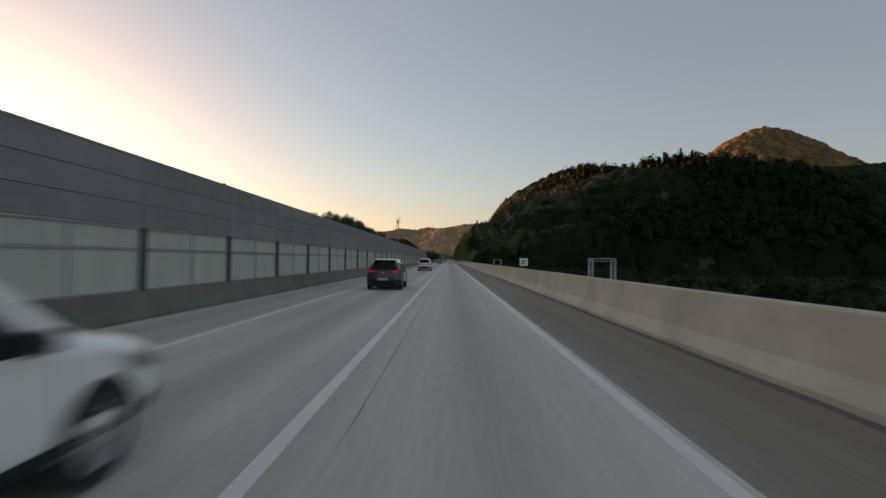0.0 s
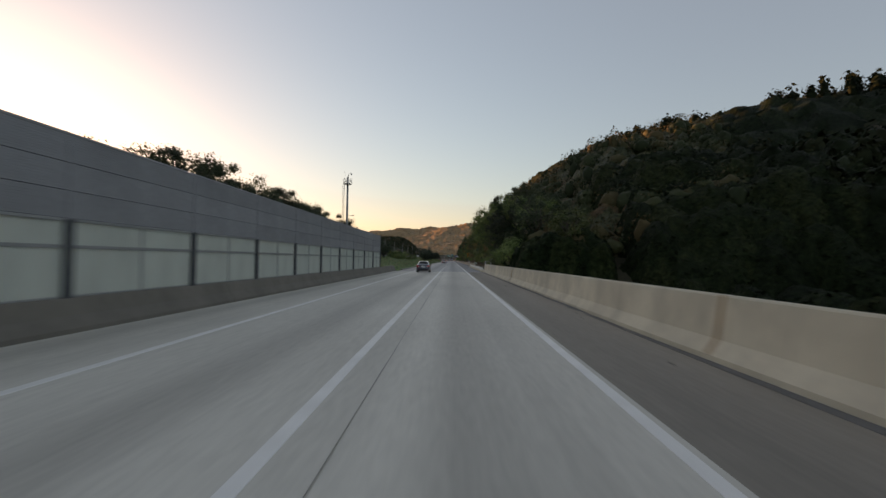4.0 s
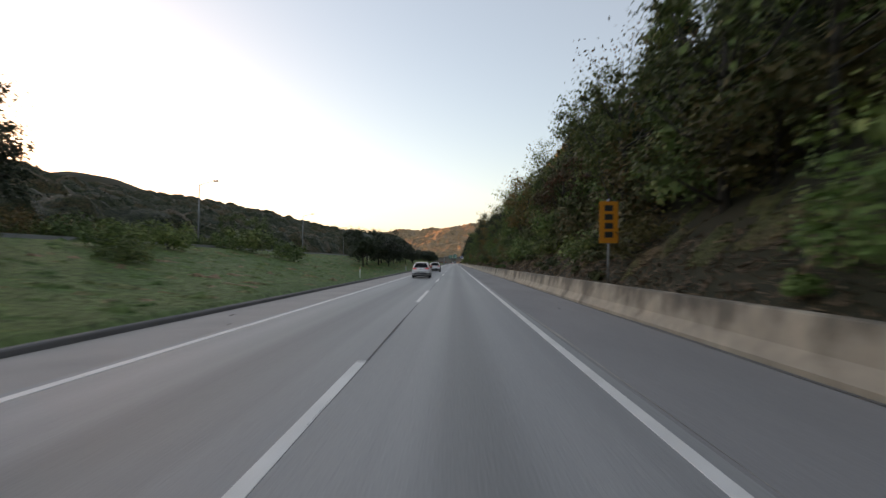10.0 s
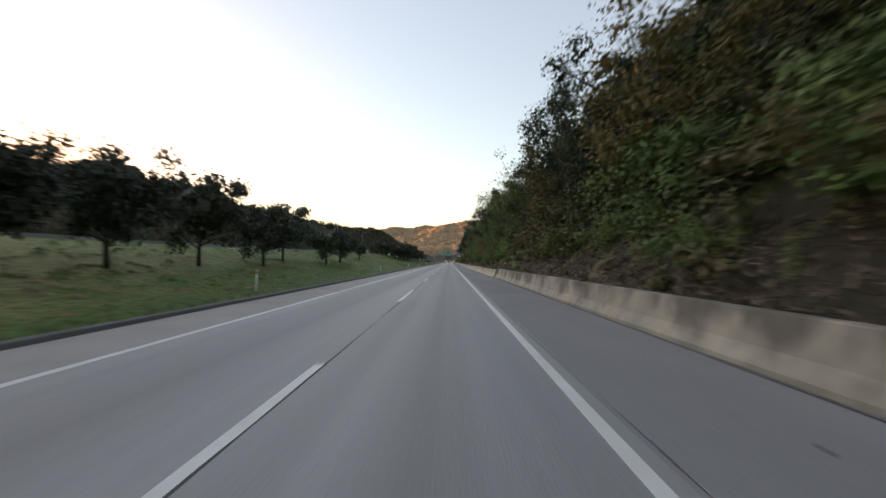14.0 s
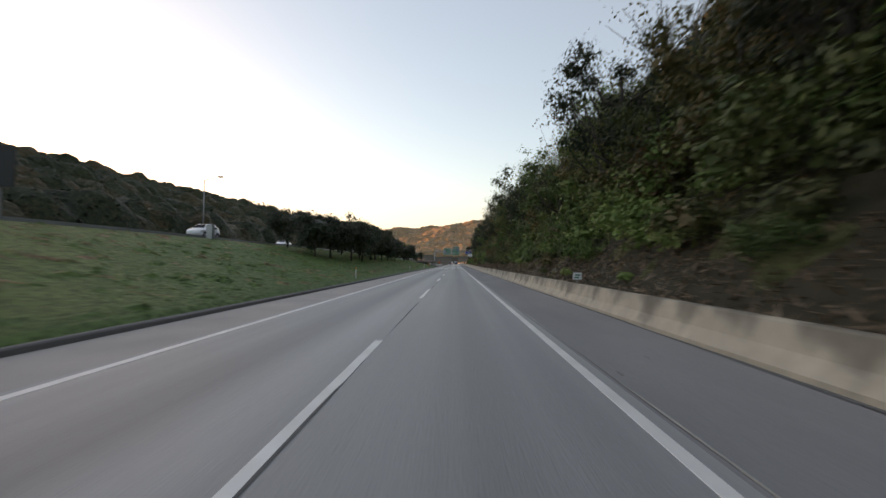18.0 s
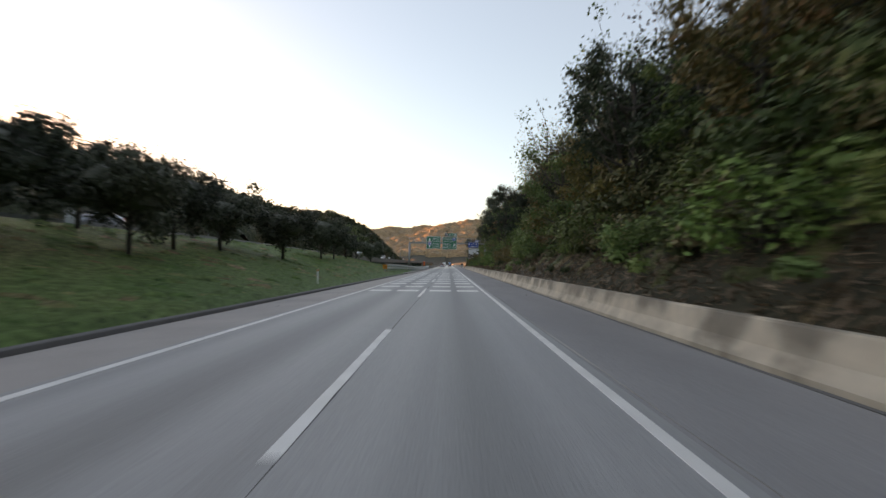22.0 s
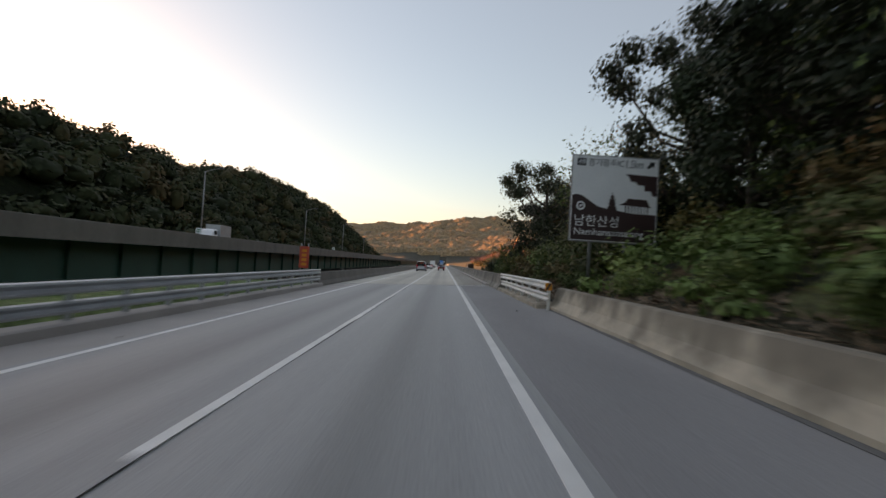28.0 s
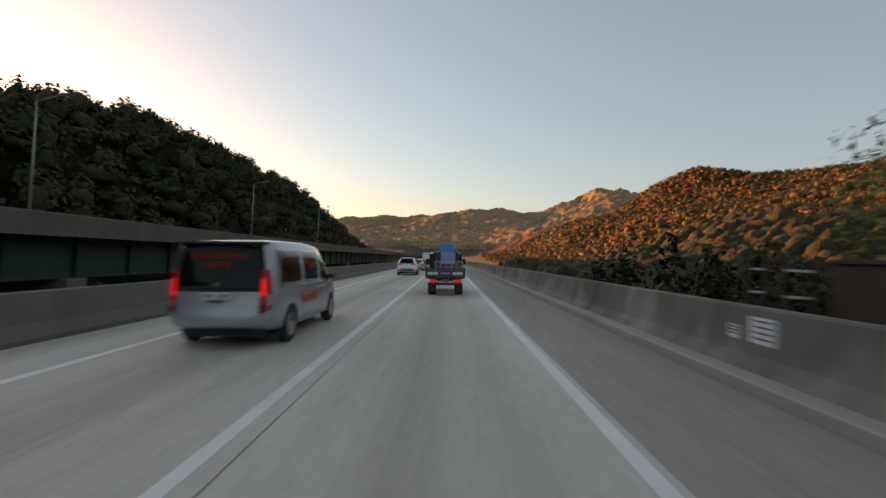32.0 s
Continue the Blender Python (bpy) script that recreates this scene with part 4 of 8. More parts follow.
part("route_shield", flat([(-5.2, 6.55), (-5.12, 6.2), (-5.2, 5.95), (-4.95, 5.72), (-4.73, 5.66), (-4.5, 5.72), (-4.26, 5.95), (-4.33, 6.2), (-4.26, 6.55)], -0.313), M["sign_white"], s1)
part("blue_field", flat([(-5.13, 6.33), (-5.06, 6.2), (-5.13, 5.97), (-4.9, 5.79), (-4.73, 5.73), (-4.56, 5.79), (-4.33, 5.97), (-4.4, 6.2), (-4.33, 6.33)], -0.32), M["sign_blue"], s1)
part("red_band", flat([(-5.15, 6.5), (-5.12, 6.37), (-4.34, 6.37), (-4.31, 6.5)], -0.32), M["sign_red"], s1)
lettering("35", 0.6, 0.36, -5.03, -0.328, 5.88, M["sign_white"], s1)
s2 = board(gantry, "sign_board", -1.85, 1.3, 4.85, 7.6, -0.3, M["sign_green"])
lettering("광주(경안)", 1.75, 0.5, -1.65, -0.306, 6.85, M["sign_white"], s2)
lettering("Gwangju(Gyeongan)", 2.2, 0.28, -1.65, -0.306, 6.42, M["sign_white"], s2)
lettering("천진암", 1.75, 0.55, -1.65, -0.306, 5.62, M["sign_white"], s2)
lettering("Cheonjinam 1.6km", 2.85, 0.38, -1.68, -0.306, 5.1, M["sign_white"], s2)
part("route_shield", flat(disc(0.68, 7.1, 0.48, 0.34), -0.306), M["sign_white"], s2)
part("blue_field", flat(disc(0.68, 7.1, 0.43, 0.29), -0.313), M["sign_blue"], s2)
lettering("43", 0.55, 0.34, 0.42, -0.32, 6.93, M["sign_white"], s2)
part("arrow", flat(arrow(0.8, 5.85, 0.75, -0.9), -0.306), M["sign_white"], s2)
s3 = board(gantry, "exit_board", -1.4, 1.35, 7.7, 8.45, -0.3, M["sign_green"], 0.03)
part("number_field", boxed(-1.35, -0.6, -0.31, -0.304, 7.75, 8.4), M["black"], s3)
lettering("40", 0.6, 0.44, -1.28, -0.312, 7.85, M["sign_white"], s3)
lettering("광 주", 0.85, 0.42, -0.4, -0.306, 7.86, M["sign_white"], s3)
part("exit_symbol", flat([(0.62, 7.82), (0.78, 7.82), (0.95, 8.32), (0.86, 8.32)], -0.306), M["sign_white"], s3)
part("exit_symbol", flat([(1.22, 7.82), (1.06, 7.82), (0.98, 8.2), (1.1, 8.32), (1.2, 8.2), (1.12, 8.15)], -0.306), M["sign_white"], s3)
s4 = board(gantry, "sign_board", 3.85, 6.15, 5.35, 6.5, -0.3, M["sign_blue"], 0.03)
lettering("P", 0.3, 0.5, 4.05, -0.306, 5.8, M["sign_white"], s4)
lettering("졸음 쉼터", 1.4, 0.36, 4.5, -0.306, 5.95, M["sign_white"], s4)
part("writing_bar", boxed(4.5, 5.4, -0.31, -0.304, 5.55, 5.68), M["sign_white"], s4)
part("arrow", flat(arrow(5.75, 5.65, 0.36, -0.8), -0.306), M["sign_white"], s4)
s5 = board(gantry, "sign_board", 5.4, 6.2, 6.55, 7.0, -0.3, M["sign_blue"], 0.02)
part("writing_bar", boxed(5.52, 6.08, -0.31, -0.304, 6.66, 6.88), M["sign_white"], s5)
for bx in (-5.0, -2.8, -1.3, 0.8, 4.4, 5.7):
    part("hanger", boxed(bx - 0.04, bx + 0.04, -0.25, -0.15, 5.2, 7.4), M["pole"], gantry)

# tourist sign
SX, SY = 8.1, 731.0
tour = thing("tourist_sign", "brown and white tourist sign with temple silhouette on two posts", "road sign", pose(SX, SY, 0.5))
for px in (-0.95, 0.6):
    b = bmesh.new()
    tube(b, [(px, 0.12, land(SX + px, SY) - 1.0), (px, 0.12, 5.9)], 0.085, 10)
    part("post", b, M["pole"], tour)
tb = part("sign_board", boxed(-1.95, 1.95, 0, 0.06, 2.55, 6.45, 0.012), M["pole"], tour)
part("white_field", boxed(-1.9, 1.9, -0.006, 0.0, 2.6, 6.4), M["sign_white"], tb)
hill = [(-1.87, 2.63), (1.87, 2.63), (1.87, 3.9), (0.9, 3.9), (0.2, 4.0), (-0.2, 4.05), (-0.7, 4.15), (-1.1, 4.4), (-1.4, 4.6), (-1.65, 4.66), (-1.87, 4.6)]
part("brown_field", flat(hill, -0.006), M["sign_brown"], tb)
part("pagoda", flat([(-0.3, 3.98), (0.14, 3.98), (0.1, 4.2), (0.03, 4.2), (0.09, 4.35), (0.01, 4.36), (0.06, 4.5), (-0.03, 4.52), (0.0, 4.66), (-0.07, 4.68), (-0.09, 4.85), (-0.11, 4.68), (-0.17, 4.66), (-0.14, 4.52), (-0.22, 4.5), (-0.17, 4.36), (-0.25, 4.35), (-0.19, 4.2), (-0.26, 4.2)], -0.0065), M["sign_brown"], tb)
part("temple_roof", flat([(0.22, 4.28), (1.72, 4.22), (1.58, 4.3), (1.45, 4.55), (0.62, 4.58), (0.5, 4.4), (0.35, 4.33)], -0.0065), M["sign_brown"], tb)
for k in range(8):
    part("temple_column", boxed(0.5 + k * 0.14, 0.55 + k * 0.14, -0.0125, -0.0065, 3.9, 4.26), M["sign_brown"], tb)
part("branch", flat([(0.45, 5.68), (1.88, 5.62), (1.88, 4.7), (1.7, 4.75), (1.6, 4.95), (1.35, 4.95), (1.3, 5.2), (1.05, 5.2), (0.95, 5.32), (0.7, 5.35), (0.62, 5.55)], -0.0065), M["sign_brown"], tb)
part("emblem", flat(disc(-1.48, 4.15, 0.2, 0.2), -0.0135), M["sign_white"], tb)
part("emblem_centre", flat(disc(-1.48, 4.15, 0.12, 0.12), -0.02), M["sign_brown"], tb)
part("emblem_dot", flat(disc(-1.48, 4.15, 0.06, 0.06), -0.0265), M["sign_white"], tb)
lettering("남한산성", 1.95, 0.5, -1.72, -0.013, 3.25, M["sign_white"], tb)
lettering("Namhansanseong", 3.1, 0.4, -1.72, -0.013, 2.76, M["sign_white"], tb)
part("number_field", boxed(-1.72, -1.32, -0.012, -0.006, 5.95, 6.28), M["black"], tb)
lettering("40", 0.3, 0.2, -1.67, -0.013, 6.02, M["sign_white"], tb)
lettering("경기광주IC", 1.6, 0.34, -1.22, -0.007, 5.96, M["black"], tb)
lettering("1.5km", 0.75, 0.36, 0.48, -0.007, 5.94, M["black"], tb)
part("arrow", flat(arrow(1.58, 6.12, 0.42, -0.85), -0.0065), M["black"], tb)

# orange warning sign on the slope
osign = thing("warning_sign", "tall orange warning sign on a single post above the wall", "road sign", pose(5.95, 293.3, 0))
b = bmesh.new()
tube(b, [(0, 0.06, land(5.95, 293) - 0.4), (0, 0.06, 4.3)], 0.05, 8)
part("post", b, M["steel"], osign)
ob1 = part("sign_board", boxed(-0.38, 0.38, 0, 0.03, 2.5, 4.2, 0.008), M["sign_orange"], osign)
for k in range(4):
    part("writing_bar", boxed(-0.17, 0.17, -0.006, 0.0, 2.72 + k * 0.36, 2.96 + k * 0.36), M["black"], ob1)

# red-orange panels on the left by the viaduct
for x, y in ((-9.3, 744.0),):
    rs = thing("warning_board", "tall red-orange warning board standing on the median", "road sign", pose(x, y, -0.45))
    part("sign_board", boxed(-0.34, 0.34, 0, 0.05, 1.2, 2.75, 0.01), M["sign_red"], rs)
    for k in range(4):
        part("writing_bar", boxed(-0.17, 0.17, -0.006, 0.0, 1.38 + k * 0.32, 1.58 + k * 0.32), M["sign_orange"], rs)
    for px in (-0.25, 0.25):
        b = bmesh.new()
        tube(b, [(px, 0.08, -0.3), (px, 0.08, 2.95)], 0.035, 6)
        part("post", b, M["steel"], rs)

# small markers: kilometre plates, delineators, hatch boards
def delineator(x, y, z, h=0.95):
    d = thing("delineator", "thin white delineator post with reflector in the grass", "delineator", pose(x, y, z), "delineators")
    b = bmesh.new()
    tube(b, [(0, 0, -0.1), (0, 0, h)], 0.035, 8)
    part("post", b, M["sign_white"], d)
    part("reflector", boxed(-0.05, 0.05, -0.045, -0.03, h - 0.16, h - 0.04), M["sign_orange"], d)


for y in (236, 276, 316, 356, 396, 436, 478, 512, 560, 600):
    delineator(-8.6, y, land(-8.6, y))


def small_plate(x, y, z, w, h, label, posts=0.6):
    d = thing("marker_plate", label, "marker plate", pose(x, y, z), "marker plates")
    bo = part("plate", boxed(-w / 2, w / 2, 0, 0.02, 0, h, 0.004), M["sign_white"], d)
    part("writing_bar", boxed(-w * 0.3, w * 0.3, -0.005, 0.0, h * 0.55, h * 0.75), M["sign_green"], bo)
    part("writing_bar", boxed(-w * 0.35, w * 0.2, -0.005, 0.0, h * 0.2, h * 0.4), M["sign_green"], bo)
    b = bmesh.new()
    tube(b, [(0, 0.03, -posts), (0, 0.03, h * 0.8)], 0.02, 6)
    part("post", b, M["steel"], d)


small_plate(5.2, 222, 0.75, 0.5, 0.45, "small white kilometre plate behind the guardrail", 1.2)
small_plate(5.45, 269, 1.0, 0.4, 0.35, "small pale marker plate above the low wall", 0.9)
small_plate(5.35, 493.6, 0.95, 0.4, 0.32, "small pale marker plate above the low wall", 0.9)
small_plate(4.75, 33, 1.3, 0.55, 0.5, "green and white kilometre plate on the parapet", 0.5)
small_plate(-23.6, 757, crest(757) + 1.0, 0.6, 0.55, "pale square plate on the viaduct parapet", 0.5)
small_plate(-23.6, 815, crest(815) + 1.0, 0.6, 0.55, "pale square plate on the viaduct parapet", 0.5)

# steel access frames outside the parapets
def access_frame(x, y, z, w, h, label):
    a = thing("access_frame", label, "steel frame", pose(x, y, z))
    for px in (-w / 2, w / 2):
        for py in (-0.3, 0.3):
            b = bmesh.new()
            tube(b, [(px, py, -1.5), (px, py, h)], 0.04, 6)
            part("upright", b, M["steel"], a)
    for zz in (h, h - 0.12):
        b = bmesh.new()
        tube(b, [(-w / 2, -0.3, zz), (w / 2, -0.3, zz), (w / 2, 0.3, zz), (-w / 2, 0.3, zz), (-w / 2, -0.3, zz)], 0.03, 6)
        part("rail", b, M["steel"], a)


access_frame(7.55, 25.0, 0.3, 1.15, 1.5, "pale steel access frame outside the bridge parapet")
access_frame(7.55, 79.2, 0.3, 1.15, 1.5, "pale steel access frame outside the bridge parapet")
access_frame(5.7, 192.0, 0.3, 0.9, 1.25, "pale steel access frame behind the guardrail")


def ladder(x, y, w, label):
    a = thing("ladder", label, "ladder", pose(x, y, road_z(x, y)))
    for px in (0.0, w):
        part("stile", boxed(px - 0.035, px + 0.035, -0.03, 0.03, -2.0, 1.72, 0.006), M["rust_dark"], a)
    for k in range(9):
        part("rung", boxed(0.03, w - 0.03, -0.02, 0.02, -1.7 + k * 0.4, -1.66 + k * 0.4, 0.005), M["railwhite"], a)


ladder(5.16, 805.3, 0.48, "brown steel ladder of a platform outside the parapet")
ladder(5.4, 806.5, 0.3, "narrow brown steel ladder outside the parapet")
cabin = thing("steel_cabin", "dark rusty corrugated steel cabin outside the bridge parapet", "cabin", pose(5.42, 803.2, road_z(5.4, 803.2)))
part("body", boxed(0.0, 1.05, 0.0, 1.5, -3.0, 1.62, 0.01), M["rust_dark"], cabin)
for k in range(7):
    part("rib", boxed(0.04 + k * 0.15, 0.1 + k * 0.15, -0.03, -0.001, -2.9, 1.58, 0.006), M["rust_dark"], cabin)
part("roof", boxed(-0.05, 1.1, -0.06, 1.55, 1.622, 1.68, 0.01), M["rust_dark"], cabin)
part("bracket", boxed(-0.55, 0.0, 0.6, 0.9, -3.0, -1.2, 0.02), M["darkwall"], cabin)
for dy, w, h in ((0, 0.26, 0.24), (0.72, 0.12, 0.14)):
    pl = thing("notice_plate", "white notice plate with lines of writing on the parapet face", "notice", pose(4.46, 804.6 + dy * 0.9, 0.72, 0, 0, 0))
    bo = part("plate", boxed(-0.02, 0.0, -w, w, 0, h * 1.5, 0.004), M["sign_white"], pl)
    for k in range(4):
        part("writing_bar", boxed(-0.026, -0.02, -w * 0.8, w * 0.6, 0.06 + k * h * 0.33, 0.085 + k * h * 0.33), M["postgrey"], bo)
# chevron end marker on the median guardrail
em = thing("end_marker", "orange reflective end marker on the guardrail terminal", "marker", pose(-9.6, 639.6, land(-9.6, 639.6)))
part("plate", boxed(-0.3, 0.3, 0, 0.03, 0.35, 0.95, 0.01), M["sign_orange"], em)
part("chevron", flat([(-0.2, 0.5), (0.0, 0.5), (0.2, 0.65), (0.0, 0.8), (-0.2, 0.8), (0.0, 0.65)], -0.001), M["black"], em)
part("post", boxed(-0.04, 0.04, 0.03, 0.09, -0.3, 0.9), M["steel"], em)
em2 = thing("end_marker", "yellow and black end marker on the short guardrail", "marker", pose(4.5, 726.9, 0.75 + road_z(4.5, 727)))
part("plate", boxed(-0.12, 0.12, -0.03, 0.0, 0, 0.26, 0.006), M["sign_orange"], em2)
part("chevron", flat([(-0.1, 0.02), (-0.02, 0.02), (0.1, 0.24), (0.02, 0.24)], -0.031), M["black"], em2)
# sign seen from behind beside the opposite road
bs = thing("opposite_sign", "dark back of a tall sign beside the opposite road", "road sign", pose(-25.2, 497, crest(497)))
part("sign_board", boxed(-0.9, 0.9, 0, 0.08, 1.6, 3.9, 0.02), M["black"], bs)
part("post", boxed(-0.06, 0.06, 0.08, 0.2, -0.2, 3.7), M["pole"], bs)
for x, y in ((-24.2, 518), (-24.4, 574), (-24.4, 600), (-24.2, 470)):
    c = thing("equipment_cabinet", "pale upright cabinet on the crest of the bank", "cabinet", pose(x, y, land(x, y) - 0.05))
    part("body", boxed(-0.3, 0.3, -0.25, 0.25, 0, 1.35, 0.02), M["steel"], c)
    part("roof", boxed(-0.34, 0.34, -0.29, 0.29, 1.352, 1.4, 0.01), M["pole"], c)
# ---------------- plants ----------------
rng = np.random.default_rng(7)


def leaf_mesh(name, centres, normals, size, mat, aspect=0.55, curl=0.25):
    """Loose leaves or sprays, each a folded four-sided blade at its centre."""
    n = len(centres)
    nrm = normals / np.maximum(1e-6, np.linalg.norm(normals, axis=1, keepdims=True))
    rand = rng.normal(size=(n, 3))
    u = np.cross(nrm, rand)
    u /= np.maximum(1e-6, np.linalg.norm(u, axis=1, keepdims=True))
    v = np.cross(nrm, u)
    s = size if isinstance(size, np.ndarray) else size * rng.uniform(0.6, 1.3, n)
    s = s[:, None]
    p0 = centres - u * s
    p1 = centres + v * s * aspect - nrm * s * curl
    p2 = centres + u * s - nrm * s * curl * 0.6
    p3 = centres - v * s * aspect - nrm * s * curl
    verts = np.stack([p0, p1, p2, p3], axis=1).reshape(-1, 3)
    me = bpy.data.meshes.new(name)
    me.vertices.add(4 * n)
    me.vertices.foreach_set("co", verts.astype(np.float32).ravel())
    me.loops.add(4 * n)
    me.loops.foreach_set("vertex_index", np.arange(4 * n, dtype=np.int32))
    me.polygons.add(n)
    me.polygons.foreach_set("loop_start", np.arange(0, 4 * n, 4, dtype=np.int32))
    me.materials.append(mat)
    me.update(calc_edges=True)
    return me


def unit(n):
    v = rng.normal(size=(n, 3))
    return v / np.linalg.norm(v, axis=1, keepdims=True)


def limbs_of(height, spread, count, low, lean=0.0, girth=1.0):
    """Trunk and limb paths of a broadleaf tree; returns paths, radii and the limb ends."""
    top = Vector((lean * height, 0, height * 0.72))
    paths = [([(0, 0, -0.4), (lean * height * 0.3, 0.05, height * 0.3), (lean * height * 0.7, -0.05, height * 0.55), tuple(top)], [height * 0.022 * girth, height * 0.018 * girth, height * 0.012 * girth, height * 0.005 * girth])]
    ends = [top]
    for i in range(count):
        a = i * 2.4 + rng.uniform(-0.4, 0.4)
        h0 = height * rng.uniform(low, 0.6)
        d = Vector((math.cos(a), math.sin(a), 0)) * spread * rng.uniform(0.55, 1.0)
        e = Vector((lean * height * 0.5, 0, h0)) + d + Vector((0, 0, height * rng.uniform(0.08, 0.3)))
        mid = Vector((lean * height * 0.4, 0, h0)) + d * 0.45 + Vector((0, 0, height * 0.03))
        paths.append(([(lean * height * 0.4, 0, h0 - 0.3), tuple(mid), tuple(e)], [height * 0.009 * girth, height * 0.006 * girth, 0.012]))
        ends.append(e)
    return paths, ends


def broadleaf(name, height, spread, mat, leaves, leaf, count=12, low=0.25, clump=1.3, lean=0.0, crown_low=0.3, girth=1.0, core=0.3, dense=False):
    paths, ends = limbs_of(height, spread, count, low, lean, girth)
    b = bmesh.new()
    for pts, rad in paths:
        tube(b, pts, rad, 5 if height > 4 else 3)
    trunk = bpy.data.meshes.new("trunk")
    b.to_mesh(trunk)
    b.free()
    trunk.materials.append(M["bark"])
    cen = []
    for e in ends:
        cen.append(np.array(e))
        for _ in range(1):
            cen.append(np.array(e) * rng.uniform(0.6, 1.0) + rng.normal(size=3) * spread * 0.16 + np.array([0, 0, height * 0.04]))
    cen = [c for c in cen if c[2] > height * crown_low * 0.8]
    pick = rng.integers(0, len(cen), leaves)
    base = np.array(cen)[pick]
    d = unit(leaves)
    d[:, 2] *= 0.75
    r = clump * spread * 0.27 * rng.uniform(0.35, 1.0, leaves) ** 0.6 * rng.uniform(0.7, 1.25, len(cen))[pick]
    pos = base + d * r[:, None]
    nr = d + np.array([0, 0, 0.5]) + rng.normal(size=(leaves, 3)) * 0.5
    size = leaf * rng.uniform(0.55, 1.3, leaves)
    if core:
        # a share of broad sprays inside each clump closes the crown
        inner = rng.random(leaves) < core
        pos = np.where(inner[:, None], base + d * r[:, None] * 0.55, pos)
        size = np.where(inner, size * 1.6, size)
    crown = leaf_mesh("crown", pos, nr, size, mat)
    if dense:
        # the dense inside of the crown, an uneven mass below the leaves
        pts = np.array(cen)
        mid, wide = pts.mean(axis=0), pts.std(axis=0) * 1.3
        b = bmesh.new()
        b.from_mesh(crown)
        for v in bmesh.ops.create_icosphere(b, subdivisions=3, radius=1)["verts"]:
            k = 1 + 0.45 * noise.noise(v.co * 2.1 + Vector((height, spread, 0))) + 0.2 * noise.noise(v.co * 5.3)
            v.co = Vector(mid) + Vector((v.co.x * wide[0], v.co.y * wide[1], v.co.z * wide[2])) * k
        b.to_mesh(crown)
        b.free()
    return trunk, crown


def conifer(name, height, spread, mat, leaves, leaf):
    b = bmesh.new()
    tube(b, [(0, 0, -0.4), (0.1, 0, height * 0.5), (0, 0, height)], [height * 0.016, height * 0.01, 0.02], 6)
    pos, nr = [], []
    tiers = int(height * 1.3)
    for i in range(tiers):
        u = i / tiers
        z = height * (0.16 + 0.82 * u)
        reach = spread * (1 - u) ** 0.8 * rng.uniform(0.65, 1.1) + 0.15
        for k in range(5):
            a = rng.uniform(0, 6.28)
            tip = np.array([math.cos(a) * reach, math.sin(a) * reach, z - reach * 0.16])
            tube(b, [(0, 0, z), tuple(tip)], [0.03, 0.008], 3)
            m = max(3, int(leaves / tiers / 5))
            w = rng.uniform(0.15, 1.05, m)[:, None]
            pos.append(np.array([0, 0, z]) * (1 - w) + tip * w + rng.normal(size=(m, 3)) * 0.16 * (0.4 + reach * 0.3))
            nr.append(np.tile([0.0, 0, 1], (m, 1)) + rng.normal(size=(m, 3)) * 0.45)
    trunk = bpy.data.meshes.new("trunk")
    b.to_mesh(trunk)
    b.free()
    trunk.materials.append(M["bark"])
    return trunk, leaf_mesh("crown", np.concatenate(pos), np.concatenate(nr), leaf, mat, 0.4)


TREES = {
    "broad_a": broadleaf("tree", 11, 3.6, M["leaf_green"], 4600, 0.115, 18, low=0.07, crown_low=0.06),
    "broad_b": broadleaf("tree", 13, 4.2, M["leaf_dark"], 6000, 0.12, 22, low=0.07, crown_low=0.06, core=0.36),
    "broad_c": broadleaf("tree", 9.5, 3.3, M["leaf_autumn"], 4200, 0.115, 17, low=0.07, crown_low=0.06),
    "broad_d": broadleaf("tree", 12, 3.9, M["leaf_green"], 4600, 0.115, 19, low=0.07, crown_low=0.06, lean=-0.06),
    "conifer_a": conifer("tree", 14, 2.6, M["leaf_pine"], 1900, 0.34),
    "conifer_b": conifer("tree", 11.5, 2.3, M["leaf_pine"], 1600, 0.32),
    "wispy": broadleaf("tree", 13.5, 2.9, M["leaf_green"], 620, 0.16, 20, clump=1.6, girth=0.42, core=0),
    "bare": broadleaf("tree", 12, 3.2, M["leaf_autumn"], 420, 0.13, 26, clump=1.5, girth=0.34, core=0),
    "round_a": broadleaf("tree", 6.2, 2.7, M["leaf_round"], 6500, 0.1, 22, low=0.2, clump=1.5, crown_low=0.2, dense=True, core=0.42),
    "round_b": broadleaf("tree", 5.4, 2.5, M["leaf_round"], 6200, 0.095, 20, low=0.2, clump=1.55, crown_low=0.2, dense=True, core=0.42),
    "shrub_a": broadleaf("shrub", 3.0, 1.9, M["leaf_bright"], 1700, 0.085, 13, low=0.1, clump=1.7, crown_low=0.02),
    "shrub_b": broadleaf("shrub", 2.4, 1.7, M["leaf_green"], 2000, 0.085, 14, low=0.1, clump=1.7, crown_low=0.02),
    "shrub_c": broadleaf("shrub", 2.8, 1.8, M["leaf_autumn"], 1500, 0.085, 13, low=0.1, clump=1.7, crown_low=0.02),
}
state = rng.bit_generator.state
TREES["broad_e"] = broadleaf("tree", 13, 4.4, M["leaf_dark"], 14000, 0.12, 24, low=0.07, crown_low=0.06)
TREES["sparse"] = broadleaf("tree", 16.5, 3.0, M["leaf_green"], 2600, 0.1, 30, low=0.5, crown_low=0.75, clump=1.4, girth=0.5, core=0, lean=-0.07)
TREES["lone"] = broadleaf("tree", 18, 4.6, M["leaf_dark"], 12000, 0.15, 40, low=0.3, crown_low=0.35, clump=1.9, core=0.4)
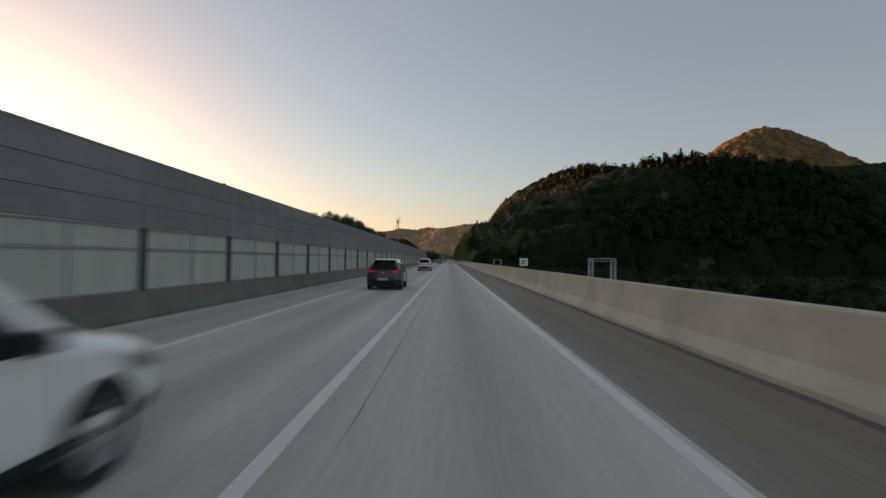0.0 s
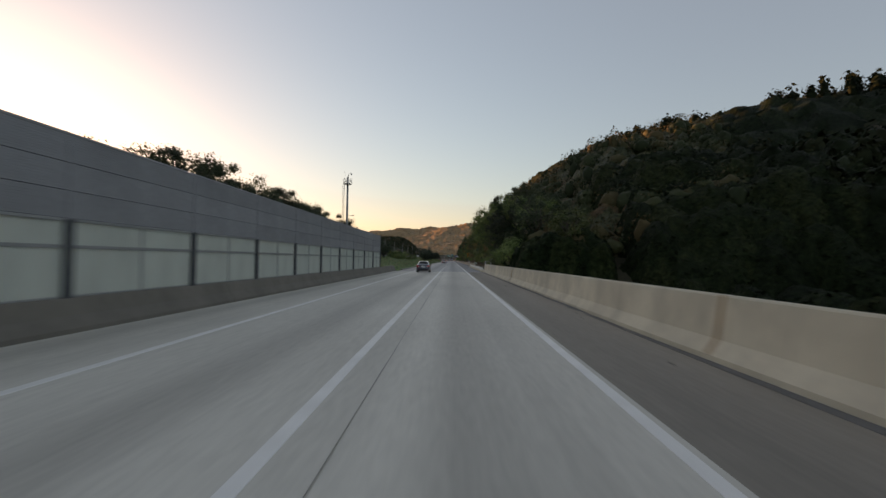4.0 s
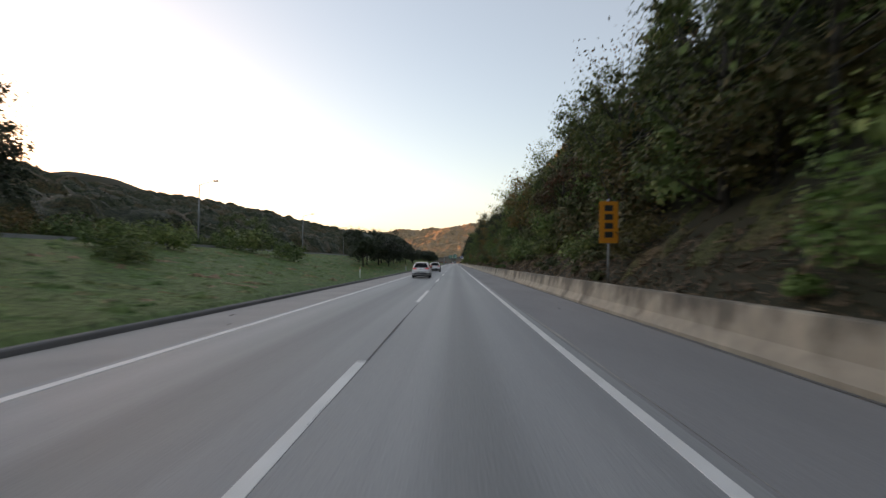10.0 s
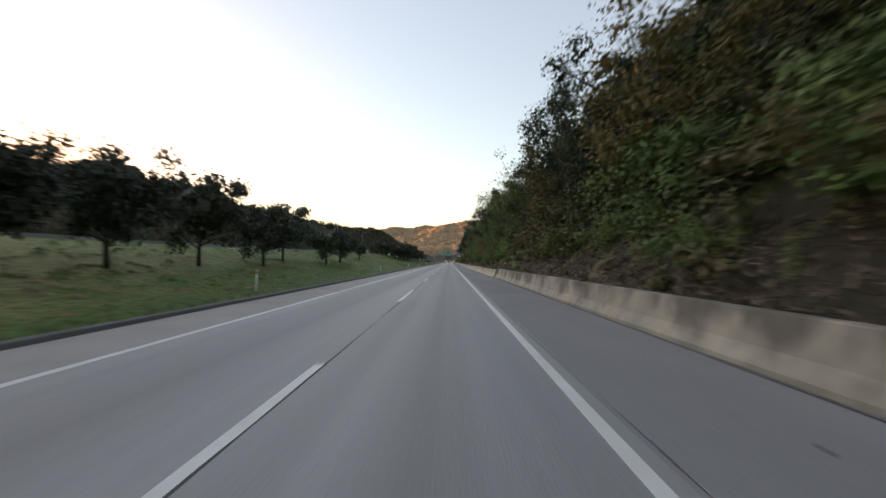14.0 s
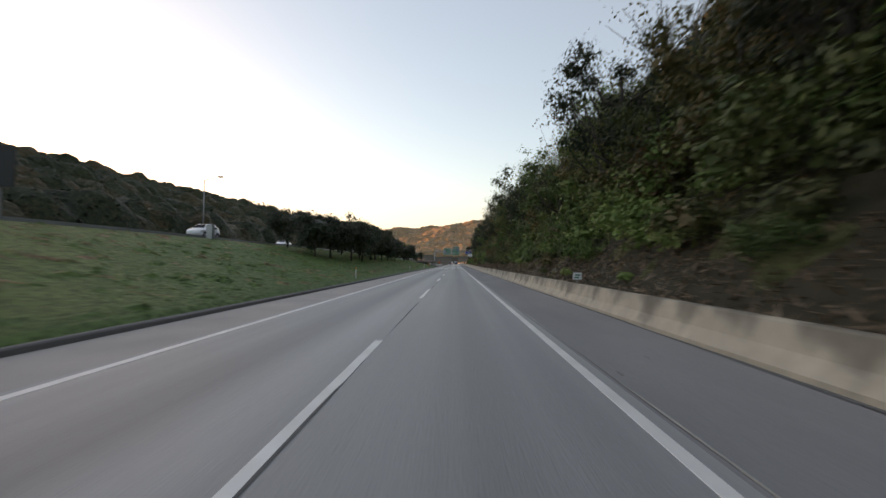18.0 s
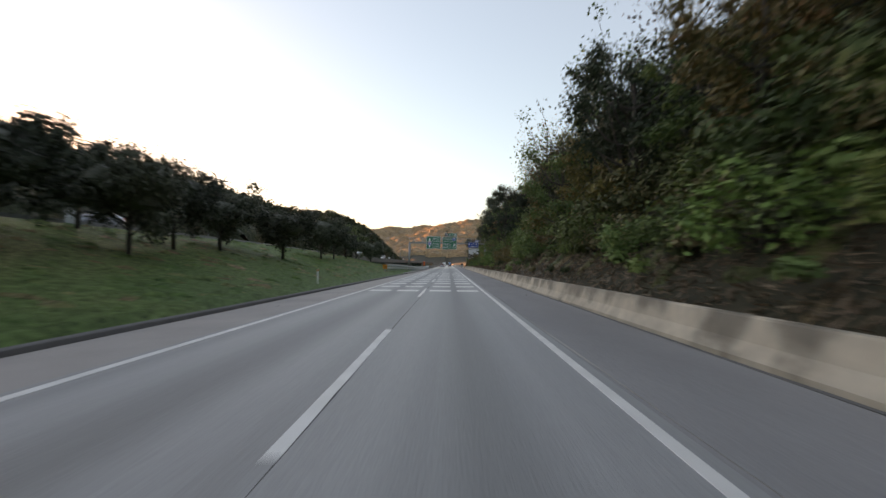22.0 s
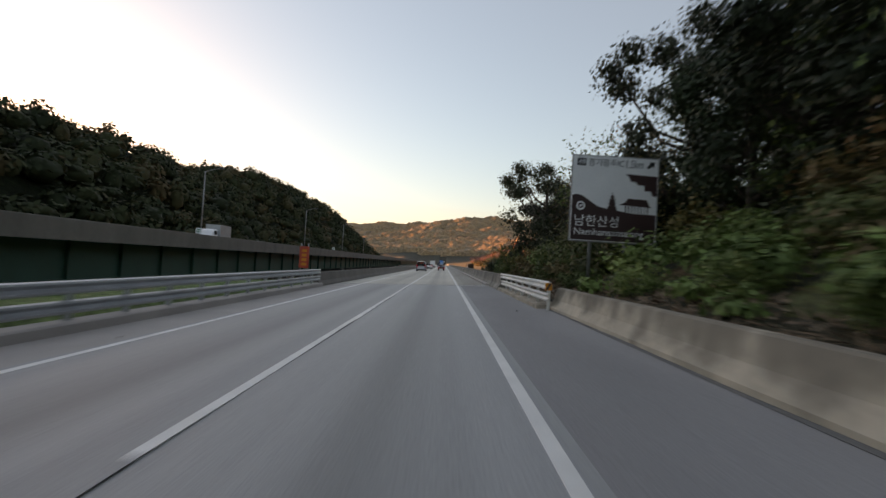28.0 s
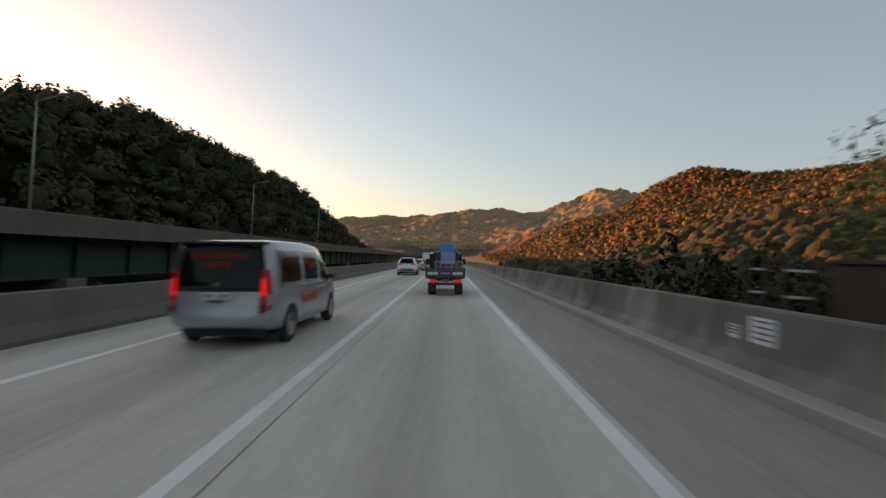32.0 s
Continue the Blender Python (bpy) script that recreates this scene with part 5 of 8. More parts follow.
rng.bit_generator.state = state
WORDS = {
    "broad": ("leafy green broadleaf tree on the wooded roadside slope", "tree"),
    "conif": ("dark narrow conifer among the roadside woods", "tree"),
    "wispy": ("tall thin sparse tree on the slope against the sky", "tree"),
    "bare": ("slender half-bare tree with few autumn leaves", "tree"),
    "round": ("dark rounded tree with a short trunk on the grass median", "tree"),
    "spars": ("sparse leaning tree with thin twigs beside the bridge", "tree"),
    "lone": ("tall lone tree with thinning crown beyond the opposite road", "tree"),
    "shrub": ("bushy overgrown shrub at the foot of the slope", "shrub"),
}


def plant(kind, x, y, z, s=1.0, label="", group="", sz=None):
    trunk, crown = TREES[kind]
    lab, cat = WORDS[kind[:5].rstrip("_")]
    ob = thing(cat, label or lab, cat, pose(x, y, z, 0, 0, rng.uniform(0, 360)), group)
    ob.scale = (s * rng.uniform(0.9, 1.1), s * rng.uniform(0.9, 1.1), (sz or s) * rng.uniform(0.92, 1.08))
    held("trunk", trunk, ob)
    held("crown", crown, ob)
    return ob


# --- wooded slope on the outer side: front rows one by one ---
SLOPE = "trees on the slope"
front = ["broad_a", "broad_c", "broad_d", "broad_c", "broad_b", "broad_a", "wispy"]
y = 187.0
while y < 742:
    early = y < 262
    kinds = ["broad_d", "broad_b", "conifer_b", "broad_a", "broad_d"] if early else front
    x = 9.9 + rng.uniform(-1.2, 1.6)
    small = 0.5 + 0.7 * smooth(195, 232, y) - 0.2 * smooth(255, 280, y)
    if 706 < y < 733 or 612 < y < 648:
        x += 4.0
    kind = kinds[rng.integers(len(kinds))]
    plant("bare" if y > 732 else kind, x, y, land(x, y) - 0.3, rng.uniform(0.75, 1.0) * small * (0.8 if y > 732 else 1.0), group=SLOPE)
    x = 16.5 + rng.uniform(-1.5, 1.5)
    if rng.random() < 0.6:
        kind = kinds[rng.integers(len(kinds))]
        plant("bare" if y > 730 else kind, x, y + 2, land(x, y) - 0.4, rng.uniform(0.85, 1.15), group=SLOPE)
    y += rng.uniform(4.4, 6.2)
y = 196.0
while y < 775:
    x = 7.0 + rng.uniform(-0.3, 0.9)
    if not 284 < y < 294:
        plant(["shrub_a", "shrub_b", "shrub_c", "shrub_b"][rng.integers(4)], x, y, land(x, y) - 0.25, rng.uniform(0.6, 1.15) * (0.6 if 706 < y < 732 else 1.0), group="shrubs along the slope")
    if rng.random() < 0.65 and not 706 < y < 734:
        x += 2.2
        plant(["shrub_a", "shrub_b", "shrub_b", "shrub_c"][rng.integers(4)], x, y + 2, land(x, y) - 0.3, rng.uniform(1.0, 1.7), group="shrubs along the slope")
    y += rng.uniform(3.6, 6.4)

# thin trees that stand out against the sky
y = 286.0
while y < 700:
    x = (13.5 if y > 300 else 19.5) + rng.uniform(-1.8, 2.2)
    plant(["bare", "wispy", "bare"][rng.integers(3)], x, y, land(x, y) - 0.3, rng.uniform(1.05, 1.3) * (0.75 if y < 296 else 1.0), group=SLOPE)
    y += rng.uniform(9, 17) if not 600 < y < 640 else 5.0
for x, y, s in ((14.5, 731.5, 1.0), (18.5, 727, 1.2), (14.6, 737, 1.15), (15.0, 721, 1.1), (17.5, 714, 1.2), (14.0, 726, 1.0)):
    plant("broad_e", x, y, land(x, y) - 0.3, s, "large dark leafy tree behind the tourist sign", SLOPE)
for x, y, s in ((14.5, 297, 1.2), (12.8, 303, 1.05), (16.0, 290, 1.1)):
    plant("conifer_a", x, y, land(x, y) - 0.3, s, group=SLOPE)
for x, y, s in ((9.5, 716, 0.9), (10.5, 720, 1.0), (9.8, 724, 0.9), (11.0, 728, 1.1), (12, 722, 1.2), (13, 716, 1.3), (9.2, 736, 0.9), (8.4, 741, 0.9)):
    plant("shrub_b" if s < 1.1 else "shrub_c", x, y, land(x, y) - 0.2, s, "dense olive shrub under the tourist sign", "shrubs along the slope")

# tall trees on the slope just past the first bridge
state = rng.bit_generator.state
for k, tall, x, y in (("broad_d", 12.0, 16.0, 208), ("broad_e", 13.0, 17.2, 214), ("broad_e", 13.0, 16.4, 221), ("broad_d", 12.0, 18.2, 226), ("conifer_a", 14.0, 16.6, 229), ("broad_e", 13.0, 18.0, 236), ("conifer_a", 14.0, 16.5, 243), ("conifer_a", 14.0, 18.5, 250), ("broad_e", 13.0, 17.0, 256), ("conifer_a", 14.0, 16.4, 263), ("conifer_a", 14.0, 18.0, 270)):
    top = 18.2 + (y - 212) * 0.07
    plant(k, x, y, land(x, y) - 0.3, 1.1 * (top - land(x, y)) / tall, "tall dark tree crowding the slope beside the guardrail", SLOPE)
rng.bit_generator.state = state

# dark trees behind the sign gantry, and the bright hedge below them
state = rng.bit_generator.state
for i in range(20):
    x, y = 6.75 + 0.25 * math.sin(1.7 * i), 650.0 + 2.8 * i
    plant("shrub_a", x, y, land(x, y) - 0.2, 0.52 + 0.12 * math.sin(2.9 * i), "bright olive hedge bush above the low wall", "shrubs along the slope")
for k, x, y, s in (("broad_e", 12.6, 663, 0.95), ("broad_b", 11.2, 671, 0.95), ("broad_e", 12.2, 679, 0.98), ("broad_b", 11.6, 688, 0.92), ("broad_e", 14.0, 695, 0.95)):
    plant(k, x, y, land(x, y) - 0.3, s, "large dark leafy tree on the slope behind the sign gantry", SLOPE)
rng.bit_generator.state = state

# --- rounded trees on the median slope ---
MED = "trees on the median"
for y in [341.5, 349, 356, 363.5, 371, 379, 388, 395, 403, 412, 421, 430, 440, 464] + [529, 535, 541, 549, 556, 563, 570, 578, 585, 592, 599, 606, 613, 630, 638, 651, 666]:
    x = (-16.2 if y > 500 else -15.0 if y > 366 else -13.2) + rng.uniform(-1.6, 1.0)
    young = {341.5: 1.2, 349: 0.9, 356: 1.0, 363.5: 0.95, 371: 1.3, 379: 1.2}
    big = 0.76 if 455 < y < 470 else young[y] if y in young else rng.uniform(0.9, 1.1) if y < 455 else rng.uniform(1.0, 1.12) if y < 536 else rng.uniform(1.12, 1.28) if y < 572 else rng.uniform(0.9, 1.05)
    plant(["round_a", "round_b"][rng.integers(2)], x, y, land(x, y) - 0.1, big, group=MED)
for y in (533, 545, 553, 566, 575, 588, 597, 609):
    x = -20.5 + rng.uniform(-1.5, 1.5)
    plant(["round_a", "round_b"][rng.integers(2)], x, y, land(x, y) - 0.1, rng.uniform(0.95, 1.15), group=MED)
for x, y, s in ((-20.5, 664, 0.72), (-22, 670, 0.78), (-21, 677, 0.74)):
    plant("broad_d", x, y, land(x, y) - 0.2, s, "dark leafy tree at the end of the grass median", MED)
state = rng.bit_generator.state
for x, y, s in ((-19.5, 249.5, 0.52), (-21.0, 257.5, 0.5), (-21.5, 265, 0.42)):
    plant("broad_b", x, y, land(x, y) - 0.3, s, "dark wide low tree on the grass median", MED)
rng.bit_generator.state = state
for x, y in ((-42, 363), (-41.5, 372)):
    plant("broad_a", x, y, land(x, y) - 0.2, 0.85, "slim dark tree beyond the opposite carriageway", "trees beyond the road")
for x, y, s in ((-17, 322, 0.75), (-21, 322.5, 0.95), (-24, 324, 0.8), (-18, 273, 0.8), (-19.5, 275.5, 0.95), (-18.3, 278, 0.9), (-20, 280.5, 1.0), (-18.6, 283, 0.9), (-19.8, 286, 0.9), (-18.5, 289, 0.8), (-20.0, 291.5, 0.8), (-16.5, 297, 0.5), (-20, 301, 0.7), (-21, 308, 0.75)):
    plant("shrub_b", x, y, land(x, y) - 0.2, s * 1.3, "dark olive bush on the grass median", "bushes on the median")

# --- woods beyond the opposite carriageway ---
y = 176.0
while y < 308:
    for x0 in (-46, -54):
        x = x0 + rng.uniform(-2.5, 2.5)
        k = ["broad_b", "broad_b", "broad_e", "broad_b"][rng.integers(4)]
        size = 1.45 - 0.4 * smooth(285, 305, y)
        plant(k, x, y + rng.uniform(-2, 2), land(x, y) - 0.4, rng.uniform(0.85, 1.12) * size, "dark leafy tree beyond the opposite carriageway", "trees beyond the road")
    y += rng.uniform(5, 7.5)
plant("lone", -45.0, 315, land(-45.0, 315), 1.0, "tall lone tree with thinning crown beyond the opposite road")

# --- trees by the second bridge ---
for k, x, y, s in (("broad_e", 10.2, 756, 0.95), ("broad_a", 8.8, 764, 0.7), ("wispy", 12.0, 747, 0.95), ("bare", 14.0, 742, 0.9), ("bare", 12.5, 750, 0.9), ("broad_e", 13.0, 757, 0.52), ("broad_e", 15.5, 764, 0.6), ("broad_e", 17, 752, 0.78), ("broad_e", 15.5, 771, 1.15), ("broad_d", 19, 774, 1.3), ("broad_e", 22, 784, 1.2), ("broad_e", 12.5, 783, 0.42), ("broad_e", 14.0, 788, 0.46), ("broad_e", 16.5, 793, 0.62), ("broad_e", 20, 791, 0.66), ("wispy", 18.5, 799, 0.95), ("broad_e", 25, 794, 0.85), ("wispy", 37.0, 816, 1.7), ("bare", 41.5, 824, 1.4), ("broad_e", 13.5, 801, 0.98), ("broad_e", 17, 806, 1.0), ("broad_d", 21, 800, 1.05), ("broad_e", 27, 802, 1.0), ("broad_a", 30, 815, 1.0), ("broad_e", 34, 826, 1.0), ("broad_a", 40, 842, 1.0)):
    plant(k, x, y, land(x, y) - 0.3, s, "dark leafy tree rising beside the bridge parapet" if k not in ("wispy", "bare", "sparse") else "", "trees beside the second bridge")


for x, y, s in ((13.1, 809.5, 1.08), (15.8, 807.0, 1.0)):
    ob = plant("sparse", x, y, land(x, y) - 0.3, s, group="trees beside the second bridge")
    ob.rotation_euler = (0, 0, 0.4)
# --- far woods ---
def smooth_np(a, b, v):
    u = np.clip((v - a) / (b - a), 0, 1)
    return u * u * (3 - 2 * u)


def canopy(name, x0, x1, y0, y1, cell, tall, mat, label, keep=None, sprays=12, leaf=0.12, fine=3.4, sink=0.0, lay=0.45):
    """A closed forest roof: one dome for each tree, merged, with loose leaf sprays over it."""
    step = cell / fine
    nx, ny = int((x1 - x0) / step) + 1, int((y1 - y0) / step) + 1
    xs, ys = x0 + np.arange(nx) * step, y0 + np.arange(ny) * step
    # the land under it, read at a coarser spacing
    cx, cy = np.arange(x0, x1 + 3 * cell, cell * 1.5), np.arange(y0, y1 + 3 * cell, cell * 1.5)
    coarse = np.array([[land(a, b) for a in cx] for b in cy])
    fx, fy = (xs - x0) / (cell * 1.5), (ys - y0) / (cell * 1.5)
    ix, iy = fx.astype(int), fy.astype(int)
    tx, ty = (fx - ix)[None, :], (fy - iy)[:, None]
    g = coarse[np.ix_(iy, ix)] * (1 - tx) * (1 - ty) + coarse[np.ix_(iy, ix + 1)] * tx * (1 - ty) + coarse[np.ix_(iy + 1, ix)] * (1 - tx) * ty + coarse[np.ix_(iy + 1, ix + 1)] * tx * ty
    # one tree in each cell, off centre, of its own height
    kx, ky = int((x1 - x0) / cell) + 4, int((y1 - y0) / cell) + 4
    jx, jy = rng.uniform(-0.05, 1.05, (ky, kx)), rng.uniform(-0.05, 1.05, (ky, kx))
    hh = tall * rng.uniform(0.55, 1.15, (ky, kx))
    tint = rng.random((ky, kx))
    X, Y = np.meshgrid(xs, ys)
    gx, gy = ((X - x0) / cell).astype(int) + 1, ((Y - y0) / cell).astype(int) + 1
    best, crown = np.full(X.shape, -1e9), np.zeros(X.shape)
    for dx in (-1, 0, 1):
        for dy in (-1, 0, 1):
            a, b = gy + dy, gx + dx
            px, py = x0 + (b - 1 + jx[a, b]) * cell, y0 + (a - 1 + jy[a, b]) * cell
            d2 = ((X - px) ** 2 + (Y - py) ** 2) / cell ** 2
            z = hh[a, b] - cell * 0.95 * d2
            pick = z > best
            best = np.where(pick, z, best)
            crown = np.where(pick, tint[a, b], crown)
    Z = g + best + rng.normal(size=X.shape) * cell * 0.05 - sink
    edge = np.minimum(np.minimum(X - x0, x1 - X), np.minimum(Y - y0, y1 - Y))
    Z -= (1 - smooth_np(0, cell * 1.2, edge)) * (tall + 1.5)
    X = X + rng.normal(size=X.shape) * step * 0.2
    Y = Y + rng.normal(size=Y.shape) * step * 0.2
    ok = np.ones(X.shape, bool) if keep is None else keep(X, Y, g)
    V = np.stack([X, Y, Z], axis=2).reshape(-1, 3)
    idx = np.arange(nx * ny).reshape(ny, nx)
    q = np.stack([idx[:-1, :-1], idx[:-1, 1:], idx[1:, 1:], idx[1:, :-1]], axis=2).reshape(-1, 4)
    okf = ok.reshape(-1)
    q = q[okf[q].all(axis=1)]
    cr = crown.reshape(-1)
    used = np.unique(q)
    remap = np.zeros(nx * ny, int)
    remap[used] = np.arange(len(used))
    q, V, cr = remap[q], V[used], cr[used]
    area = np.linalg.norm(np.cross(V[q[:, 2]] - V[q[:, 0]], V[q[:, 3]] - V[q[:, 1]]), axis=1) * 0.5
    n = int(area.sum() / cell ** 2 * sprays * 0.7)
    fi = np.searchsorted(np.cumsum(area) / area.sum(), rng.random(n)).clip(0, len(q) - 1)
    at = q[fi, 0]
    e1, e2 = rng.random((n, 1)), rng.random((n, 1))
    onto = (V[q[fi, 0]] * (1 - e1) + V[q[fi, 1]] * e1) * (1 - e2) + (V[q[fi, 3]] * (1 - e1) + V[q[fi, 2]] * e1) * e2
    d = unit(n)
    d[:, 2] = np.abs(d[:, 2])
    cen = onto + d * (cell * leaf * rng.uniform(0.0, 0.8, n))[:, None]
    nr = d * (1 - lay) + np.array([0, 0, lay * 1.6]) + rng.normal(size=(n, 3)) * 0.5 * (1 - lay)
    nr /= np.linalg.norm(nr, axis=1, keepdims=True)
    u = np.cross(nr, rng.normal(size=(n, 3)))
    u /= np.maximum(1e-6, np.linalg.norm(u, axis=1, keepdims=True))
    w = np.cross(nr, u)
    s = (cell * leaf * rng.uniform(0.5, 1.3, n))[:, None]
    sv = np.stack([cen - u * s, cen + w * s * 0.6 - nr * s * 0.3, cen + u * s - nr * s * 0.2, cen - w * s * 0.6 - nr * s * 0.3], axis=1).reshape(-1, 3)
    verts = np.concatenate([V, sv])
    faces = np.concatenate([q, np.arange(4 * n).reshape(n, 4) + len(V)])
    tints = np.concatenate([cr, np.repeat(np.clip(cr[at] + rng.normal(size=n) * 0.12, 0, 1), 4)])
    me = bpy.data.meshes.new(name)
    me.vertices.add(len(verts))
    me.vertices.foreach_set("co", verts.astype(np.float32).ravel())
    me.loops.add(4 * len(faces))
    me.loops.foreach_set("vertex_index", faces.astype(np.int32).ravel())
    me.polygons.add(len(faces))
    me.polygons.foreach_set("loop_start", np.arange(0, 4 * len(faces), 4, dtype=np.int32))
    at_ = me.attributes.new("crown", "FLOAT", "POINT")
    at_.data.foreach_set("value", tints.astype(np.float32))
    me.materials.append(mat)
    me.update(calc_edges=True)
    return tagged(held(name, me), label, "woods", kind="stuff")


ICO = bmesh.new()
bmesh.ops.create_icosphere(ICO, subdivisions=2, radius=1)
ICO_V = np.array([tuple(v.co) for v in ICO.verts])
ICO_F = np.array([[v.index for v in f.verts] for f in ICO.faces])
ICO.free()


def clumps(name, cen, rad, tint, sprays, leaf, mat, label, category="woods", inner=0.8, solid=True):
    """Leafy masses: an uneven dark inside in each, with loose sprays of leaves standing over it."""
    n, k = len(cen), len(ICO_V)
    lump = inner * (1 + 0.13 * rng.normal(size=(n, k, 1)).clip(-2, 2))
    V = (cen[:, None, :] + ICO_V[None] * rad[:, None, :] * lump).reshape(-1, 3)
    T = (ICO_F[None] + (np.arange(n) * k)[:, None, None]).reshape(-1, 3)
    if not solid:
        V, T, k = V[:0], T[:0], 0
    m = n * sprays
    own = np.repeat(np.arange(n), sprays)
    deep = (rng.random(m) < (0.0 if solid else 0.26))[:, None]
    d = unit(m)
    d[:, 2] = np.where(d[:, 2] < -0.35, -d[:, 2], d[:, 2])
    pos = cen[own] + d * rad[own] * np.where(deep, rng.uniform(0.2, inner, (m, 1)), rng.uniform(0.72, 1.14, (m, 1)))
    nr = d / rad[own]
    nr /= np.linalg.norm(nr, axis=1, keepdims=True)
    nr += rng.normal(size=(m, 3)) * 0.4 + np.array([0, 0, 0.25])
    nr /= np.linalg.norm(nr, axis=1, keepdims=True)
    u = np.cross(nr, rng.normal(size=(m, 3)))
    u /= np.maximum(1e-6, np.linalg.norm(u, axis=1, keepdims=True))
    w = np.cross(nr, u)
    s = (leaf * rng.uniform(0.5, 1.35, m))[:, None] * np.where(deep, 1.7, 1.0)
    Q = np.stack([pos - u * s, pos + w * s * 0.6 - nr * s * 0.25, pos + u * s - nr * s * 0.2, pos - w * s * 0.6 - nr * s * 0.25], axis=1).reshape(-1, 3)
    verts = np.concatenate([V, Q])
    loops = np.concatenate([T.ravel(), np.arange(4 * m) + len(V)])
    starts = np.concatenate([np.arange(len(T)) * 3, len(T) * 3 + np.arange(m) * 4])
    tints = np.concatenate([np.repeat(tint, k), np.repeat(np.clip(tint[own] + rng.normal(size=m) * 0.14, 0, 1), 4)])
    me = bpy.data.meshes.new(name)
    me.vertices.add(len(verts))
    me.vertices.foreach_set("co", verts.astype(np.float32).ravel())
    me.loops.add(len(loops))
    me.loops.foreach_set("vertex_index", loops.astype(np.int32))
    me.polygons.add(len(starts))
    me.polygons.foreach_set("loop_start", starts.astype(np.int32))
    at_ = me.attributes.new("crown", "FLOAT", "POINT")
    at_.data.foreach_set("value", tints.astype(np.float32))
    me.materials.append(mat)
    me.update(calc_edges=True)
    return tagged(held(name, me), label, category, kind="stuff")


def tree_crowns(name, x0, x1, y0, y1, cell, tall, wide, sprays, leaf, mat, label, keep=None, inner=0.6):
    """Crown beside crown over a hillside, one in each cell of the land."""
    gx, gy = np.meshgrid(np.arange(x0, x1, cell), np.arange(y0, y1, cell))
    x = gx.ravel() + rng.uniform(-0.5, 0.5, gx.size) * cell
    y = gy.ravel() + rng.uniform(-0.5, 0.5, gx.size) * cell
    z = np.array([land(a, b) for a, b in zip(x, y)])
    if keep is not None:
        ok = keep(x, y, z)
        x, y, z = x[ok], y[ok], z[ok]
    n = len(x)
    h = tall * rng.uniform(0.5, 1.2, n)
    r = cell * wide * rng.uniform(0.6, 1.35, n)
    rad = np.stack([r, r * rng.uniform(0.85, 1.15, n), h * rng.uniform(0.42, 0.6, n)], axis=1)
    return clumps(name, np.stack([x, y, z + h * 0.55], axis=1), rad, rng.random(n), sprays, leaf, mat, label, inner=inner)


canopy("roadside_woods", -72, -45, 168, 308, 3.6, 14.5, M["canopy_shaded"], "dark massed trees beyond the opposite carriageway", sprays=70, leaf=0.085)
canopy("ridge_woods", -235, -44, 300, 745, 6.0, 7.0, M["canopy_ridge"], "dark forest on the ridge behind the opposite road", sprays=40, leaf=0.07, keep=lambda x, y, z: (z > 3.0) | (x < -60))
canopy("back_ridge_woods", -235, -68, 150, 306, 6.0, 7.0, M["canopy_ridge"], "dark forest on the ridge behind the opposite road", sprays=16, leaf=0.09)
canopy("near_ridge_woods", -200, -44, 740, 1270, 5.5, 3.0, M["canopy_shaded"], "dark undergrowth on the ridge behind the viaduct", sprays=1, leaf=0.09, fine=1.8, keep=lambda x, y, z: z > -5)
canopy("slope_woods", 15, 64, 186, 752, 3.8, 4.5, M["canopy_ridge"], "dense dark trees on the upper slope", sprays=5, leaf=0.10, fine=2.4, keep=lambda x, y, z: z > -6)
canopy("verge_woods", 7.6, 25, 180, 240, 2.6, 5.0, M["canopy_shaded"], "dark thicket on the slope behind the guardrail", sprays=70, leaf=0.10)
canopy("hill_woods", 62, 300, 110, 560, 6.0, 4.5, M["canopy_shaded"], "forest covering the hill beside the road, coloured near black for shade", sprays=6, leaf=0.09, fine=2.4)
canopy("valley_edge_woods", 24, 170, 46, 220, 4.4, 7.5, M["canopy_shaded"], "trees in the valley beside the first bridge, coloured near black for shade", sprays=44, leaf=0.08, keep=lambda x, y, z: (x < 66) | (y < 114))
canopy("summit_woods", 296, 600, 400, 920, 7.5, 7.0, M["canopy_autumn"], "autumn forest on the hill summit", sprays=5, leaf=0.10)
canopy("bridge_slope_woods", 8.5, 34, 734, 806, 2.6, 3.4, M["canopy_shaded"], "dark undergrowth beside the bridge end", sprays=50, leaf=0.08)
canopy("valley_woods", 24, 150, 790, 1060, 4.6, 9.0, M["canopy_mixed"], "olive and orange trees in the valley beside the bridge", sprays=34, leaf=0.075)
tree_crowns("valley_trees", 15, 62, 800, 852, 4.2, 10.6, 0.62, 190, 0.34, M["hill_shaded"], "trees rising from the valley beside the bridge, shade put into their colour", inner=0.42)
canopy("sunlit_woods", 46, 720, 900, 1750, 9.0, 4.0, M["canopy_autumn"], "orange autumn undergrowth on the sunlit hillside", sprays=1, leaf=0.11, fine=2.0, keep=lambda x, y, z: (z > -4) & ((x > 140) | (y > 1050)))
canopy("far_woods", -900, 1300, 1750, 3500, 20.0, 12.0, M["canopy_far_hazed"], "distant autumn forest, paled in colour for haze, on the hills closing the valley", sprays=5, leaf=0.12, fine=2.4, keep=lambda x, y, z: z > 12)

